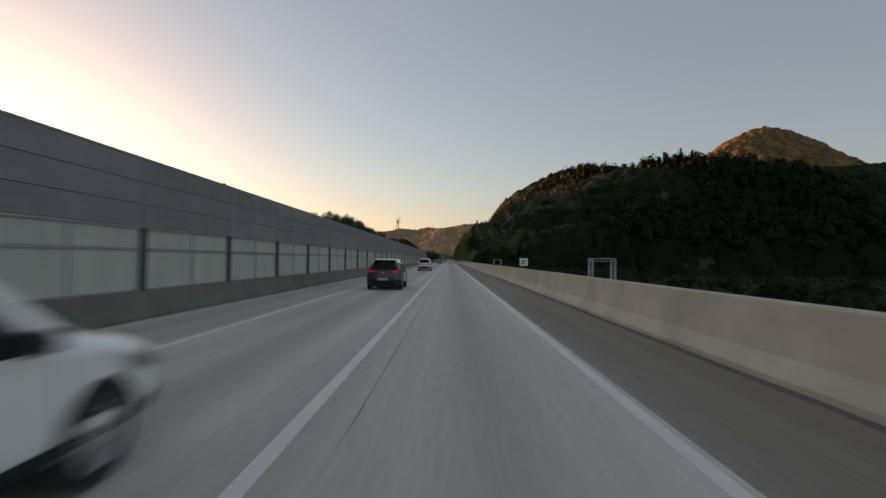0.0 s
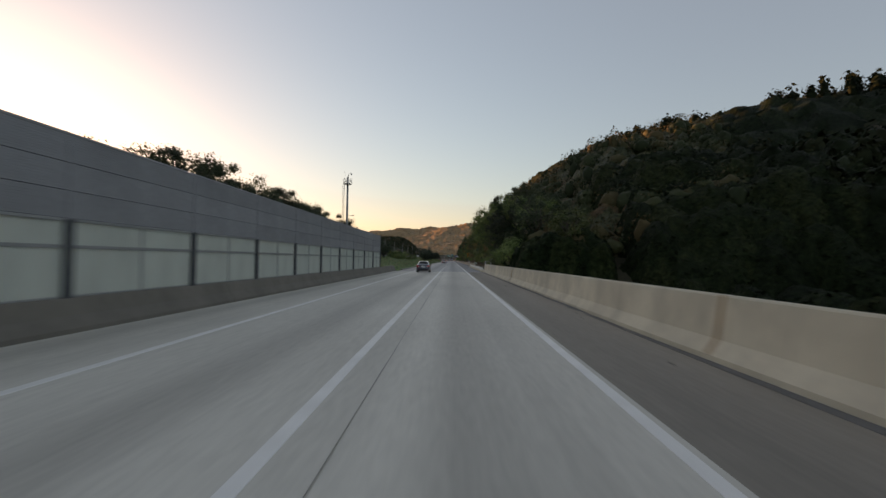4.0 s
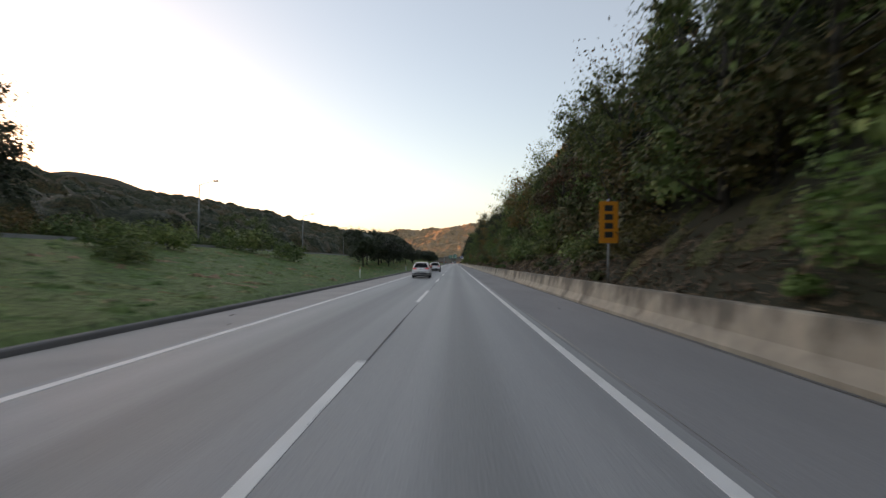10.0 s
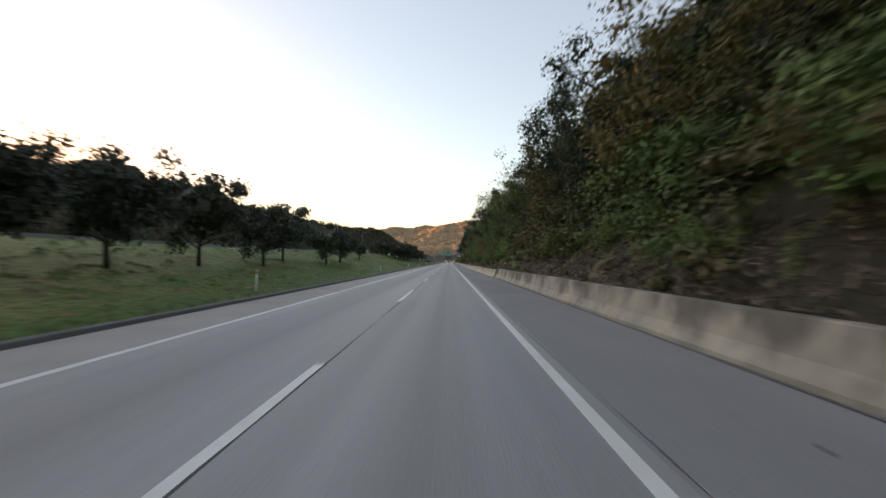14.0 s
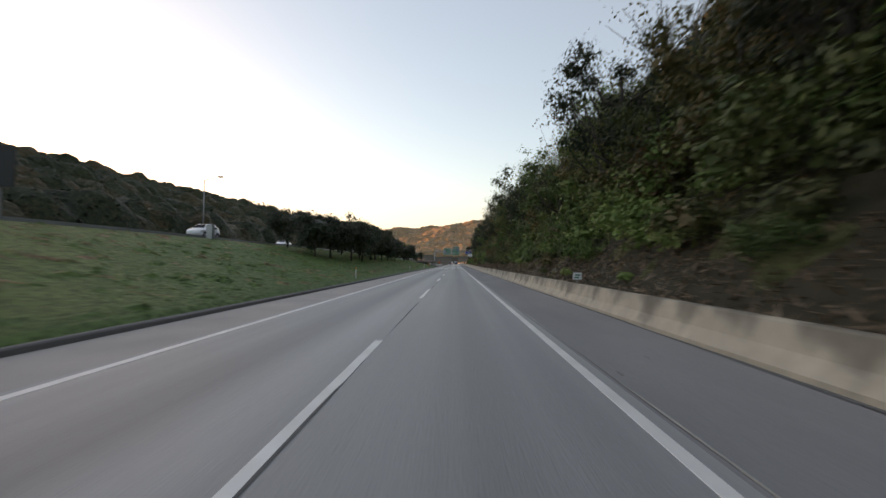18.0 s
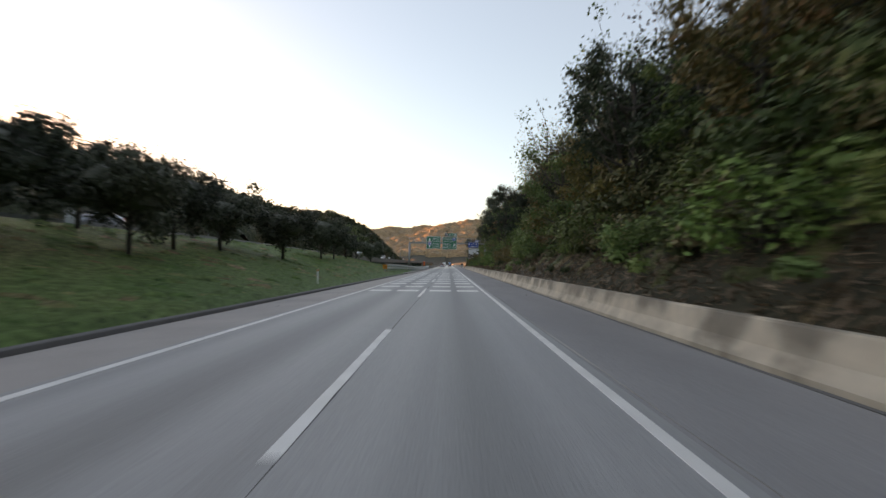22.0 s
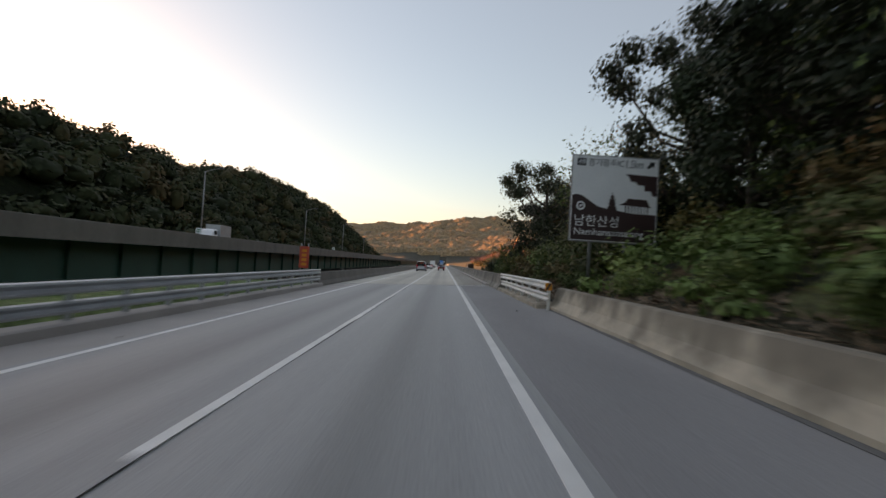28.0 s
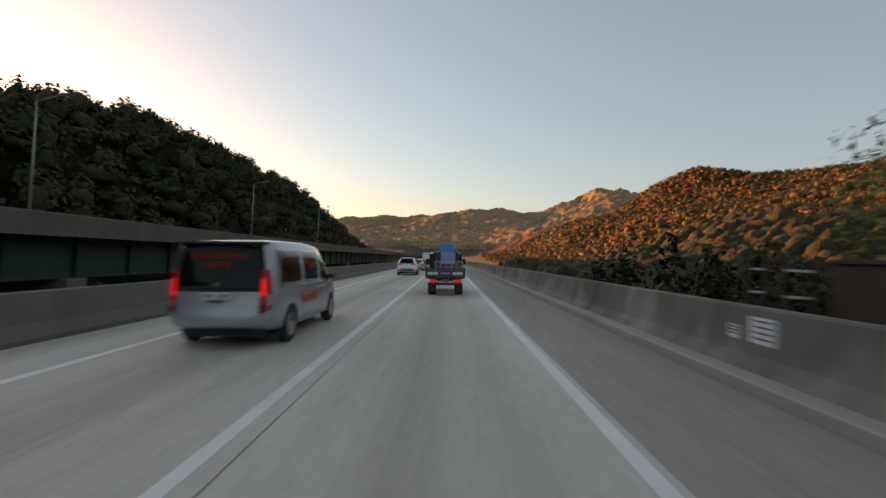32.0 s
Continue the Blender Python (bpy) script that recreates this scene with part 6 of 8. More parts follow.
tree_crowns("ridge_trees", -128, -45, 738, 1150, 5.2, 6.8, 0.68, 80, 0.62, M["ridge_dark"], "dark rounded trees crowding the ridge behind the viaduct", keep=lambda x, y, z: z > -4)
tree_crowns("upper_slope_trees", 15.5, 67, 188, 640, 4.0, 6.4, 0.66, 64, 0.32, M["ridge_dark"], "dark leafy trees crowding the upper slope", keep=lambda x, y, z: z > 1)
tree_crowns("hill_trees", 58, 190, 120, 460, 5.6, 9.0, 0.55, 44, 0.8, M["hill_shaded"], "trees crowding the hill beside the first bridge, shade put into their colour", keep=lambda x, y, z: (z > 4) & ~((x < 112) & (y > 212) & (y < 310)))
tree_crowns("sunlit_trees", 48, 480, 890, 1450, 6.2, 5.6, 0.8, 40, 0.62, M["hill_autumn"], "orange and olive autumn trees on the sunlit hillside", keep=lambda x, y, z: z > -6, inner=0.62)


# --- grass and slope litter ---
def blades(name, n, x0, x1, y0, y1, size, mat, label, up=1.0, dense=None, aspect=0.2, lying=False):
    x = rng.uniform(x0, x1, n) if dense is None else x0 + (x1 - x0) * rng.random(n) ** dense
    y = rng.uniform(y0, y1, n)
    z = np.array([land(a, b) for a, b in zip(x, y)])
    s = size * rng.uniform(0.5, 1.4, n)
    pos = np.stack([x, y, z + s * (0.35 if lying else 0.55)], axis=1)
    nr = rng.normal(size=(n, 3))
    nr[:, 2] *= 0.25
    if lying:
        nr = nr * 0.45 + np.array([0, 0, 1.0])
    nr /= np.linalg.norm(nr, axis=1, keepdims=True)
    u = np.stack([rng.normal(size=n) * 0.5, rng.normal(size=n) * 0.5, np.full(n, up)], axis=1)
    if lying:
        u -= nr * (np.sum(u * nr, axis=1) / np.sum(nr * nr, axis=1))[:, None]
    u /= np.linalg.norm(u, axis=1, keepdims=True)
    v = np.cross(nr, u)
    v /= np.maximum(1e-6, np.linalg.norm(v, axis=1, keepdims=True))
    s = s[:, None]
    verts = np.stack([pos - u * s - v * s * aspect, pos - u * s + v * s * aspect, pos + u * s + nr * s * 0.3], axis=1).reshape(-1, 3)
    me = bpy.data.meshes.new(name)
    me.vertices.add(3 * n)
    me.vertices.foreach_set("co", verts.astype(np.float32).ravel())
    me.loops.add(3 * n)
    me.loops.foreach_set("vertex_index", np.arange(3 * n, dtype=np.int32))
    me.polygons.add(n)
    me.polygons.foreach_set("loop_start", np.arange(0, 3 * n, 3, dtype=np.int32))
    me.materials.append(mat)
    me.update(calc_edges=True)
    return tagged(held(name, me), label, "grass", kind="stuff")


tagged(canopy("turf", -25.4, -7.3, 184, 742, 1.1, 0.05, M["turf"], "lumpy green and browning grass on the median bank", sprays=9, leaf=0.07, fine=2.4, sink=-0.04, lay=0.6), "lumpy green and browning grass on the median bank", "grass", kind="stuff")
canopy("slope_undergrowth", 4.7, 16.5, 190, 760, 1.5, 0.45, M["verge"], "tangled olive and brown undergrowth on the roadside slope", sprays=24, leaf=0.08, fine=2.2, sink=0.2, lay=0.3)
blades("dry_litter", 62000, 5.3, 7.9, 190, 745, 0.17, M["dry"], "dry brown stalks and leaf litter above the low wall", 0.5, lying=True)


def slope_growth():
    """Bushes and climbing plants heaped over the slope above the low wall, in drifts of their own height."""
    gx, gy = np.meshgrid(np.arange(6.2, 16.2, 1.6), np.arange(188, 748, 1.75))
    x = gx.ravel() + rng.uniform(-0.8, 0.8, gx.size)
    y = gy.ravel() + rng.uniform(-0.8, 0.8, gx.size)
    green, dark = [], []
    for a, b in zip(x, y):
        drift = noise.noise((a * 0.10, b * 0.055, 4.0)) + 0.5 * noise.noise((a * 0.3, b * 0.21, 8.0))
        tall = (0.9 + 3.2 * max(0.0, 0.45 + drift)) * smooth(5.0, 9.0, a)
        if 704 < b < 735:
            tall = min(tall, 0.9)
        if 284 < b < 295 and a < 9:
            continue
        if a < 5.9:
            continue
        if 612 < b < 660:
            tall = min(tall, 1.3)
        vine = noise.noise((a * 0.13 + 20, b * 0.07, 1.0)) + 0.25 * noise.noise((a * 0.5, b * 0.4, 3.0)) > (-0.1 if 612 < b < 735 else 0.08)
        for level in range(1 + (tall > 1.8) + (tall > 3.2)):
            r = rng.uniform(0.85, 1.5) * (0.6 + 0.4 * smooth(6.5, 9.0, a))
            r = min(r, max(0.3, (a - 5.55) * 0.62))
            z = land(a, b) + max(0.2, tall - level * 1.3) * rng.uniform(0.75, 1.0)
            (green if vine and level < 2 else dark).append((a + rng.uniform(-0.4, 0.4), b + rng.uniform(-0.4, 0.4), z, r))
    for name, lst, mat, label in (("climbing_vines", green, M["vine"], "green climbing plants heaped over the slope"), ("slope_thicket", dark, M["thicket"], "dark olive and brown bushes crowding the slope")):
        v = np.array(lst)
        n = len(v)
        rad = v[:, 3:4] * np.stack([rng.uniform(0.8, 1.2, n), rng.uniform(0.9, 1.6, n), rng.uniform(0.6, 1.0, n)], axis=1)
        clumps(name, v[:, :3], rad, rng.random(n), 115, 0.115, mat, label, "thicket", 0.6, False)


slope_growth()

# low hedge along the foot of the ridge
for i in range(17):
    x, y = -42.6 - 0.9 * (i % 2), 303.0 + 3.6 * i
    plant(["shrub_b", "shrub_c", "shrub_b"][i % 3], x, y, land(x, y) - 0.3, 1.5 + 0.3 * math.sin(2.3 * i), "dark olive bush beyond the opposite carriageway", "bushes beyond the road")
# ---------------- vehicles ----------------
def paint_coat(name, colour, metal=0.0, rough=0.35):
    return material(name, colour, tuple(v * 0.93 for v in colour), rough, metal, scale=1.5, fine=60, bump=0.0, coat=0.8, fine_amount=0.04)


def glow(name, colour, strength):
    m = bpy.data.materials.new(name)
    m.use_nodes = True
    bs = m.node_tree.nodes["Principled BSDF"]
    bs.inputs["Base Color"].default_value = (*colour, 1)
    bs.inputs["Roughness"].default_value = 0.2
    bs.inputs["Emission Color"].default_value = (*colour, 1)
    bs.inputs["Emission Strength"].default_value = strength
    return m


M["white_car"] = paint_coat("white_car_paint", (0.82, 0.83, 0.83))
M["black_car"] = paint_coat("black_car_paint", (0.02, 0.021, 0.024))
M["grey_car"] = paint_coat("blue_grey_metallic_paint", (0.04, 0.055, 0.085), 0.5, 0.3)
M["silver_car"] = paint_coat("silver_metallic_paint", (0.37, 0.40, 0.43), 0.6, 0.38)
M["red_car"] = paint_coat("red_car_paint", (0.30, 0.02, 0.02))
M["blue_truck"] = paint_coat("dark_blue_truck_paint", (0.025, 0.045, 0.09))
M["cladding"] = material("black_plastic_cladding", (0.028, 0.029, 0.031), (0.036, 0.036, 0.038), 0.65, scale=4, fine=50, bump=0.05)
M["glass"] = material("tinted_car_glass", (0.012, 0.014, 0.016), (0.014, 0.016, 0.018), 0.05, bump=0.0, fine_amount=0.02, spec=0.4)
M["chrome"] = material("chrome_trim", (0.7, 0.7, 0.7), (0.62, 0.62, 0.62), 0.15, 1.0, bump=0)
M["alloy"] = material("alloy_wheel", (0.45, 0.46, 0.47), (0.36, 0.37, 0.38), 0.35, 0.8, scale=5, fine=30, bump=0.02)
M["tail_on"] = glow("lit_tail_lamp", (0.8, 0.014, 0.012), 0.16)
M["tail_lens"] = glow("red_lamp_lens", (0.45, 0.014, 0.014), 0.03)
M["tail_off"] = glow("red_lamp_plastic", (0.22, 0.01, 0.01), 0.0)
M["lamp_clear"] = material("clear_lamp_plastic", (0.55, 0.55, 0.54), (0.45, 0.45, 0.45), 0.12, bump=0)
M["amber"] = material("amber_lamp", (0.7, 0.2, 0.02), None, 0.2, bump=0)
M["plate"] = material("white_number_plate", (0.66, 0.67, 0.66), (0.6, 0.61, 0.6), 0.4, bump=0)
M["plate_ink"] = material("dark_plate_ink", (0.06, 0.07, 0.09), None, 0.5, bump=0)
M["letter_red"] = material("red_orange_film", (0.92, 0.17, 0.06), (0.85, 0.14, 0.05), 0.5, bump=0)
M["tarp_blue"] = material("bright_blue_plastic", (0.03, 0.32, 0.78), (0.02, 0.25, 0.66), 0.4, scale=3, fine=20, bump=0.1)
M["crate_pale"] = material("pale_blue_plastic", (0.26, 0.46, 0.70), (0.18, 0.36, 0.58), 0.4, scale=3, fine=20, bump=0.1)
M["rust_wood"] = material("reddish_brown_boards", (0.22, 0.10, 0.06), (0.15, 0.07, 0.045), 0.8, scale=3, fine=20, bump=0.3, stretch=(1, 6, 1))


def curve_at(points, v):
    """Linear value at v of points (v, value)."""
    if v <= points[0][0]:
        return points[0][1]
    for (a, p), (c, q) in zip(points, points[1:]):
        if v <= c:
            return p + (q - p) * (v - a) / (c - a)
    return points[-1][1]


class Shape:
    """A car body as sections along its length; answers where its skin lies."""

    def __init__(self, length, stations, rear, nose, reach=1.2):
        self.length, self.st, self.rear, self.nose, self.reach = length, stations, rear, nose, reach
        self.keys = [s[0] for s in stations]

    def params(self, y):
        st = self.st
        y = min(max(y, st[0][0]), st[-1][0])
        i = 0
        while i < len(st) - 2 and y > st[i + 1][0]:
            i += 1
        a, c = st[i], st[i + 1]
        h = c[0] - a[0]
        u = (y - a[0]) / h
        out = []
        for k in range(1, 7):
            p0 = st[max(0, i - 1)]
            p3 = st[min(len(st) - 1, i + 2)]
            m1 = (c[k] - p0[k]) / max(1e-6, c[0] - p0[0]) * h * 0.8
            m2 = (p3[k] - a[k]) / max(1e-6, p3[0] - a[0]) * h * 0.8
            u2, u3 = u * u, u * u * u
            out.append((2 * u3 - 3 * u2 + 1) * a[k] + (u3 - 2 * u2 + u) * m1 + (-2 * u3 + 3 * u2) * c[k] + (u3 - u2) * m2)
        return out

    def section(self, y):
        zb, zt, top, wl, wb, wt = self.params(y)
        ends = max(0.0, 1 - y / 0.5) ** 2 * 0.09 + max(0.0, 1 - (self.length - y) / 0.6) ** 2 * 0.08
        wl, wb, wt = wl * (1 - ends), wb * (1 - ends), wt * (1 - ends * 0.6)
        k = min(1.0, (top - zt) / 0.4)
        return [(wl * 0.86, zb), (wl, zb + 0.07), (wb * 0.5 + wl * 0.5 + 0.012, zb + 0.32 * (zt - zb)), (wb + 0.012, zb + 0.62 * (zt - zb)), (wb + 0.004, zt - 0.09 * k - 0.02), (wb - 0.02, zt),
                (wb + (wt - wb) * 0.3, zt + (top - zt) * 0.34), (wb + (wt - wb) * 0.66, zt + (top - zt) * 0.68), (wt, top - 0.055 * k - 0.01), (wt * 0.86, top - 0.022 * k - 0.003), (wt * 0.5, top - 0.006), (0.0, top)]

    def move(self, y, z):
        r = curve_at(self.rear, z) * max(0.0, 1 - y / self.reach)
        f = curve_at(self.nose, z) * max(0.0, 1 - (self.length - y) / self.reach)
        return y + r - f

    def back(self, y, z):
        """The station whose skin lies at y for this height."""
        r, f = curve_at(self.rear, z), curve_at(self.nose, z)
        if y < self.reach:
            return max(0.0, (y - r) / (1 - r / self.reach))
        if y > self.length - self.reach:
            e = self.length - y
            return self.length - max(0.0, (e - f) / (1 - f / self.reach))
        return y

    def side(self, y, z):
        s = self.section(self.back(y, z))
        for (w0, z0), (w1, z1) in zip(s, s[1:]):
            if z <= z1:
                return w0 + (w1 - w0) * max(0.0, (z - z0)) / max(1e-6, z1 - z0)
        return 0.0

    def top(self, x, y):
        s = self.section(y)
        x = abs(x)
        for (w0, z0), (w1, z1) in zip(s[5:], s[6:]):
            if x >= w1:
                return z0 + (z1 - z0) * (w0 - x) / max(1e-6, w0 - w1)
        return s[-1][1]

    def tail_width(self, z):
        s = self.section(0.0)
        for (w0, z0), (w1, z1) in zip(s, s[1:]):
            if z0 <= z <= z1:
                return w0 + (w1 - w0) * (z - z0) / max(1e-6, z1 - z0)
        return s[0][0]

    def tail(self, x, z):
        s = self.section(0.0)
        w, r = s[0][0], curve_at(self.rear, s[0][1])
        for (w0, z0), (w1, z1) in zip(s, s[1:]):
            if z0 <= z <= z1:
                u = (z - z0) / max(1e-6, z1 - z0)
                w = max(0.05, w0 + (w1 - w0) * u)
                r = curve_at(self.rear, z0) * (1 - u) + curve_at(self.rear, z1) * u
        q = min(1.0, abs(x) / w)
        return r - 0.12 * curve_at([(0, 1.0), (0.5, 0.75), (0.8, 0.36), (1.0, 0.0)], q)

    def face(self, x, z):
        s = self.section(self.length)
        w = 0.01
        for (w0, z0), (w1, z1) in zip(s, s[1:]):
            if z0 <= z <= z1:
                w = max(0.05, w0 + (w1 - w0) * (z - z0) / max(1e-6, z1 - z0))
        q = min(1.0, abs(x) / w)
        return self.length - curve_at(self.nose, z) + 0.12 * (1 - q * q)

    def body(self):
        ys = [self.length * i / 44 for i in range(45)]
        bm = bmesh.new()
        rings = []
        for y in ys:
            sec = self.section(y)
            half = [bm.verts.new((w, self.move(y, z), z)) for w, z in sec]
            other = [bm.verts.new((-w, self.move(y, z), z)) for w, z in sec[:-1]]
            rings.append((half, other))
        for (h0, o0), (h1, o1) in zip(rings, rings[1:]):
            r0, r1 = h0 + o0[::-1], h1 + o1[::-1]
            for j in range(len(r0) - 1):
                bm.faces.new((r0[j], r0[j + 1], r1[j + 1], r1[j]))
            bm.faces.new((r0[-1], r0[0], r1[0], r1[-1]))
        for end, sign in ((rings[0], -1), (rings[-1], 1)):
            h, o = end
            rows_ = []
            for j in range(len(h) - 1):
                row = [o[j]]
                for q in (-0.8, -0.5, 0.0, 0.5, 0.8):
                    z = h[j].co.z
                    x = q * h[j].co.x
                    bulge = (0.12 if sign < 0 else 0.12) * (1 - q * q)
                    row.append(bm.verts.new((x, h[j].co.y + sign * bulge, z)))
                row.append(h[j])
                rows_.append(row)
            for a, c in zip(rows_, rows_[1:]):
                for k in range(6):
                    bm.faces.new((a[k], a[k + 1], c[k + 1], c[k]))
            for k in range(6):
                bm.faces.new((rows_[-1][k], rows_[-1][k + 1], h[-1]))
        bmesh.ops.recalc_face_normals(bm, faces=bm.faces)
        for f in bm.faces:
            f.smooth = True
        return bm


def patch(corners, where, nu=10, nv=5):
    """A thin skin piece: four corners in a plane, laid on the body by where(a, b)."""
    bm = bmesh.new()
    g = []
    for i in range(nu + 1):
        u = i / nu
        row = []
        for j in range(nv + 1):
            v = j / nv
            a = (corners[0][0] * (1 - u) + corners[1][0] * u) * (1 - v) + (corners[3][0] * (1 - u) + corners[2][0] * u) * v
            c = (corners[0][1] * (1 - u) + corners[1][1] * u) * (1 - v) + (corners[3][1] * (1 - u) + corners[2][1] * u) * v
            row.append(bm.verts.new(where(a, c)))
        g.append(row)
    for i in range(nu):
        for j in range(nv):
            bm.faces.new((g[i][j], g[i + 1][j], g[i + 1][j + 1], g[i][j + 1])).smooth = True
    r = bmesh.ops.solidify(bm, geom=bm.faces[:], thickness=0.004)
    bmesh.ops.recalc_face_normals(bm, faces=bm.faces)
    return bm


def wheel_meshes(radius, width, rim, spokes):
    """Tyre and spoked rim, axle along x, outer face at +x."""
    def lathe(profile, n=26):
        bm = bmesh.new()
        rings = [[bm.verts.new((x, r * math.cos(a * 2 * math.pi / n), r * math.sin(a * 2 * math.pi / n))) for x, r in profile] for a in range(n)]
        for a in range(n):
            p, q = rings[a], rings[(a + 1) % n]
            for j in range(len(profile) - 1):
                bm.faces.new((p[j], p[j + 1], q[j + 1], q[j])).smooth = True
        bmesh.ops.recalc_face_normals(bm, faces=bm.faces)
        return bm
    w = width / 2
    tyre = lathe([(-w, rim), (-w, radius - 0.04), (-w + 0.03, radius - 0.008), (-w * 0.4, radius), (w * 0.4, radius), (w - 0.03, radius - 0.008), (w, radius - 0.04), (w + 0.004, radius - 0.07), (w - 0.008, rim)])
    rm = lathe([(w - 0.01, rim), (w + 0.004, rim - 0.006), (w - 0.004, rim - 0.025), (w - 0.06, rim - 0.035), (w - 0.09, 0.03), (w - 0.09, 0.0)])
    for k in range(spokes):
        a = k * 2 * math.pi / spokes
        m = Matrix.Rotation(a, 4, "X")
        sb = boxed(w - 0.07, w - 0.012, -0.032, 0.032, 0.03, rim - 0.015)
        bmesh.ops.transform(sb, matrix=m, verts=sb.verts)
        tmp = bpy.data.meshes.new("spoke")
        sb.to_mesh(tmp)
        sb.free()
        rm.from_mesh(tmp)
        bpy.data.meshes.remove(tmp)
    bmesh.ops.create_cone(rm, cap_ends=True, segments=16, radius1=0.06, radius2=0.05, depth=0.05, matrix=Matrix.Translation((w - 0.03, 0, 0)) @ Matrix.Rotation(math.pi / 2, 4, "Y"))
    return shared("tyre", tyre, M["rubber"]), shared("rim", rm, M["alloy"])


def add_wheel(car, meshes, x, y, r, flip):
    e = held("wheel", meshes[0], car, at=Matrix.Translation((x, y, r)) @ Matrix.Rotation(math.pi if flip else 0, 4, "Z"))
    held("rim", meshes[1], e)
    return e


def arch(shape, y, r, R, side, z_low, spread=0.0):
    bm = bmesh.new()
    n = 22
    a0 = math.asin(min(0.9, max(-0.9, (z_low - r) / R)))
    inner, outer = [], []
    for i in range(n + 1):
        a = a0 + (math.pi - 2 * a0) * i / n
        for lst, rad in ((inner, R * 0.72), (outer, R)):
            py, pz = y + rad * math.cos(a), max(z_low, r + rad * math.sin(a))
            lst.append(bm.verts.new((side * (shape.side(py, pz) + 0.006 + spread), py, pz)))
    for i in range(n):
        bm.faces.new((inner[i], inner[i + 1], outer[i + 1], outer[i])).smooth = True
    bmesh.ops.solidify(bm, geom=bm.faces[:], thickness=0.004)
    c = [bm.verts.new(v.co.copy()) for v in inner]
    bm.faces.new(c)
    bmesh.ops.recalc_face_normals(bm, faces=bm.faces)
    return bm


def number_plate(car, x, y, z, mat=None, w=0.52):
    p = part("number_plate", boxed(x - w / 2, x + w / 2, y - 0.02, y, z, z + 0.115, 0.004), mat or M["plate"], car)
    for k in range(7):
        if k == 3:
            continue
        x0 = x - w * 0.42 + k * w * 0.125
        part("plate_bar", boxed(x0, x0 + w * 0.075, y - 0.024, y - 0.02, z + 0.025, z + 0.09), M["plate_ink"], p)
    return p


def build_car(name, label, at, spec, paint, lit=True, category="car"):
    sh = spec["shape"]
    car = thing(name, label, category, at)
    held_body = part("body", sh.body(), paint, car)

    def on_side(s, lift=0.008):
        return lambda a, c: (s * (sh.side(a, c) + lift), a, c)

    def on_tail(lift=0.008):
        def lay(a, c):
            w = sh.tail_width(c) * 0.99
            a = max(-w, min(w, a))
            return (a, sh.tail(a, c) - lift, c)
        return lay

    def on_top(lift=0.008):
        return lambda a, c: (a, sh.move(c, sh.top(a, c)), sh.top(a, c) + lift)

    for s in (-1, 1):
        for nm, cs in spec["side_glass"]:
            part(nm, patch(cs, on_side(s)), M["glass"], car)
        for cs in spec.get("side_trim", ()):
            part("cladding", patch(cs, on_side(s, 0.01), 16, 3), M["cladding"], car)
        for cs in spec["seams"]:
            part("door_seam", patch(cs, on_side(s, 0.003), 2, 8), M["dark"], held_body)
        for hy, hz in spec["handles"]:
            w = sh.side(hy, hz)
            part("door_handle", boxed(s * (w + 0.005) - 0.02, s * (w + 0.005) + 0.02, hy - 0.1, hy + 0.1, hz - 0.015, hz + 0.02, 0.008), paint if not spec.get("chrome_handles") else M["chrome"], car)
        my, mz = spec["mirror"]
        w = sh.side(my, mz)
        b = boxed(s * (w - 0.02), s * (w + 0.2), my - 0.06, my + 0.09, mz, mz + 0.15, 0.045) if s > 0 else boxed(-(w + 0.2), -(w - 0.02), my - 0.06, my + 0.09, mz, mz + 0.15, 0.045)
        mi = part("side_mirror", b, spec.get("mirror_mat", M["black"]), car)
        gx = sorted((s * (w + 0.02), s * (w + 0.18)))
        part("mirror_glass", boxed(gx[0], gx[1], my - 0.066, my - 0.061, mz + 0.025, mz + 0.125), M["chrome"], mi)
        for cs in spec["tail_rear"]:
            cs2 = [(s * a, c) for a, c in cs]
            lens = part("tail_lamp", patch(cs2, on_tail(0.014), 8, 5), M["tail_lens"], car)
            if lit:
                ma, mc = sum(a for a, c in cs2) / 4, sum(c for a, c in cs2) / 4
                part("lit_element", patch([(ma + (a - ma) * 0.68, mc + (c - mc) * 0.5) for a, c in cs2], on_tail(0.02), 8, 4), M["tail_on"], lens)
        for cs in spec.get("tail_clear", ()):
            part("reversing_lamp", patch([(s * a, c) for a, c in cs], on_tail(0.018), 5, 3), M["lamp_clear"], car)
        for cs in spec["tail_side"]:
            part("tail_lamp", patch(cs, on_side(s, 0.014), 6, 5), M["tail_lens"], car)
        for cs in spec.get("reflector", ()):
            part("rear_reflector", patch([(s * a, c) for a, c in cs], on_tail(0.02), 4, 2), M["tail_off"], car)
        for cs in spec["head_side"]:
            part("headlamp", patch(cs, on_side(s, 0.012), 6, 4), M["lamp_clear"], car)
        if "rails" in spec:
            y0, y1 = spec["rails"]
            pts = []
            for i in range(9):
                yy = y0 + (y1 - y0) * i / 8
                xx = sh.params(yy)[5] * 0.92
                pts.append((s * xx, yy, sh.top(xx, yy) + (0.0 if i in (0, 8) else 0.055)))
            b = bmesh.new()
            tube(b, pts, 0.02, 6)
            part("roof_rail", b, spec.get("rail_mat", M["chrome"]), car)
        for wy in spec["axles"]:
            r = spec["tyre_r"]
            part("wheel_arch", arch(sh, wy, r, r + 0.065, s, spec["z_low"]), M["cladding"], car)
    part("rear_window", patch(spec["rear_glass"], on_top() if spec.get("rear_on_top") else on_tail(), 12, 8), M["glass"], car)
    part("windscreen", patch(spec["windscreen"], on_top(), 12, 8), M["glass"], car)
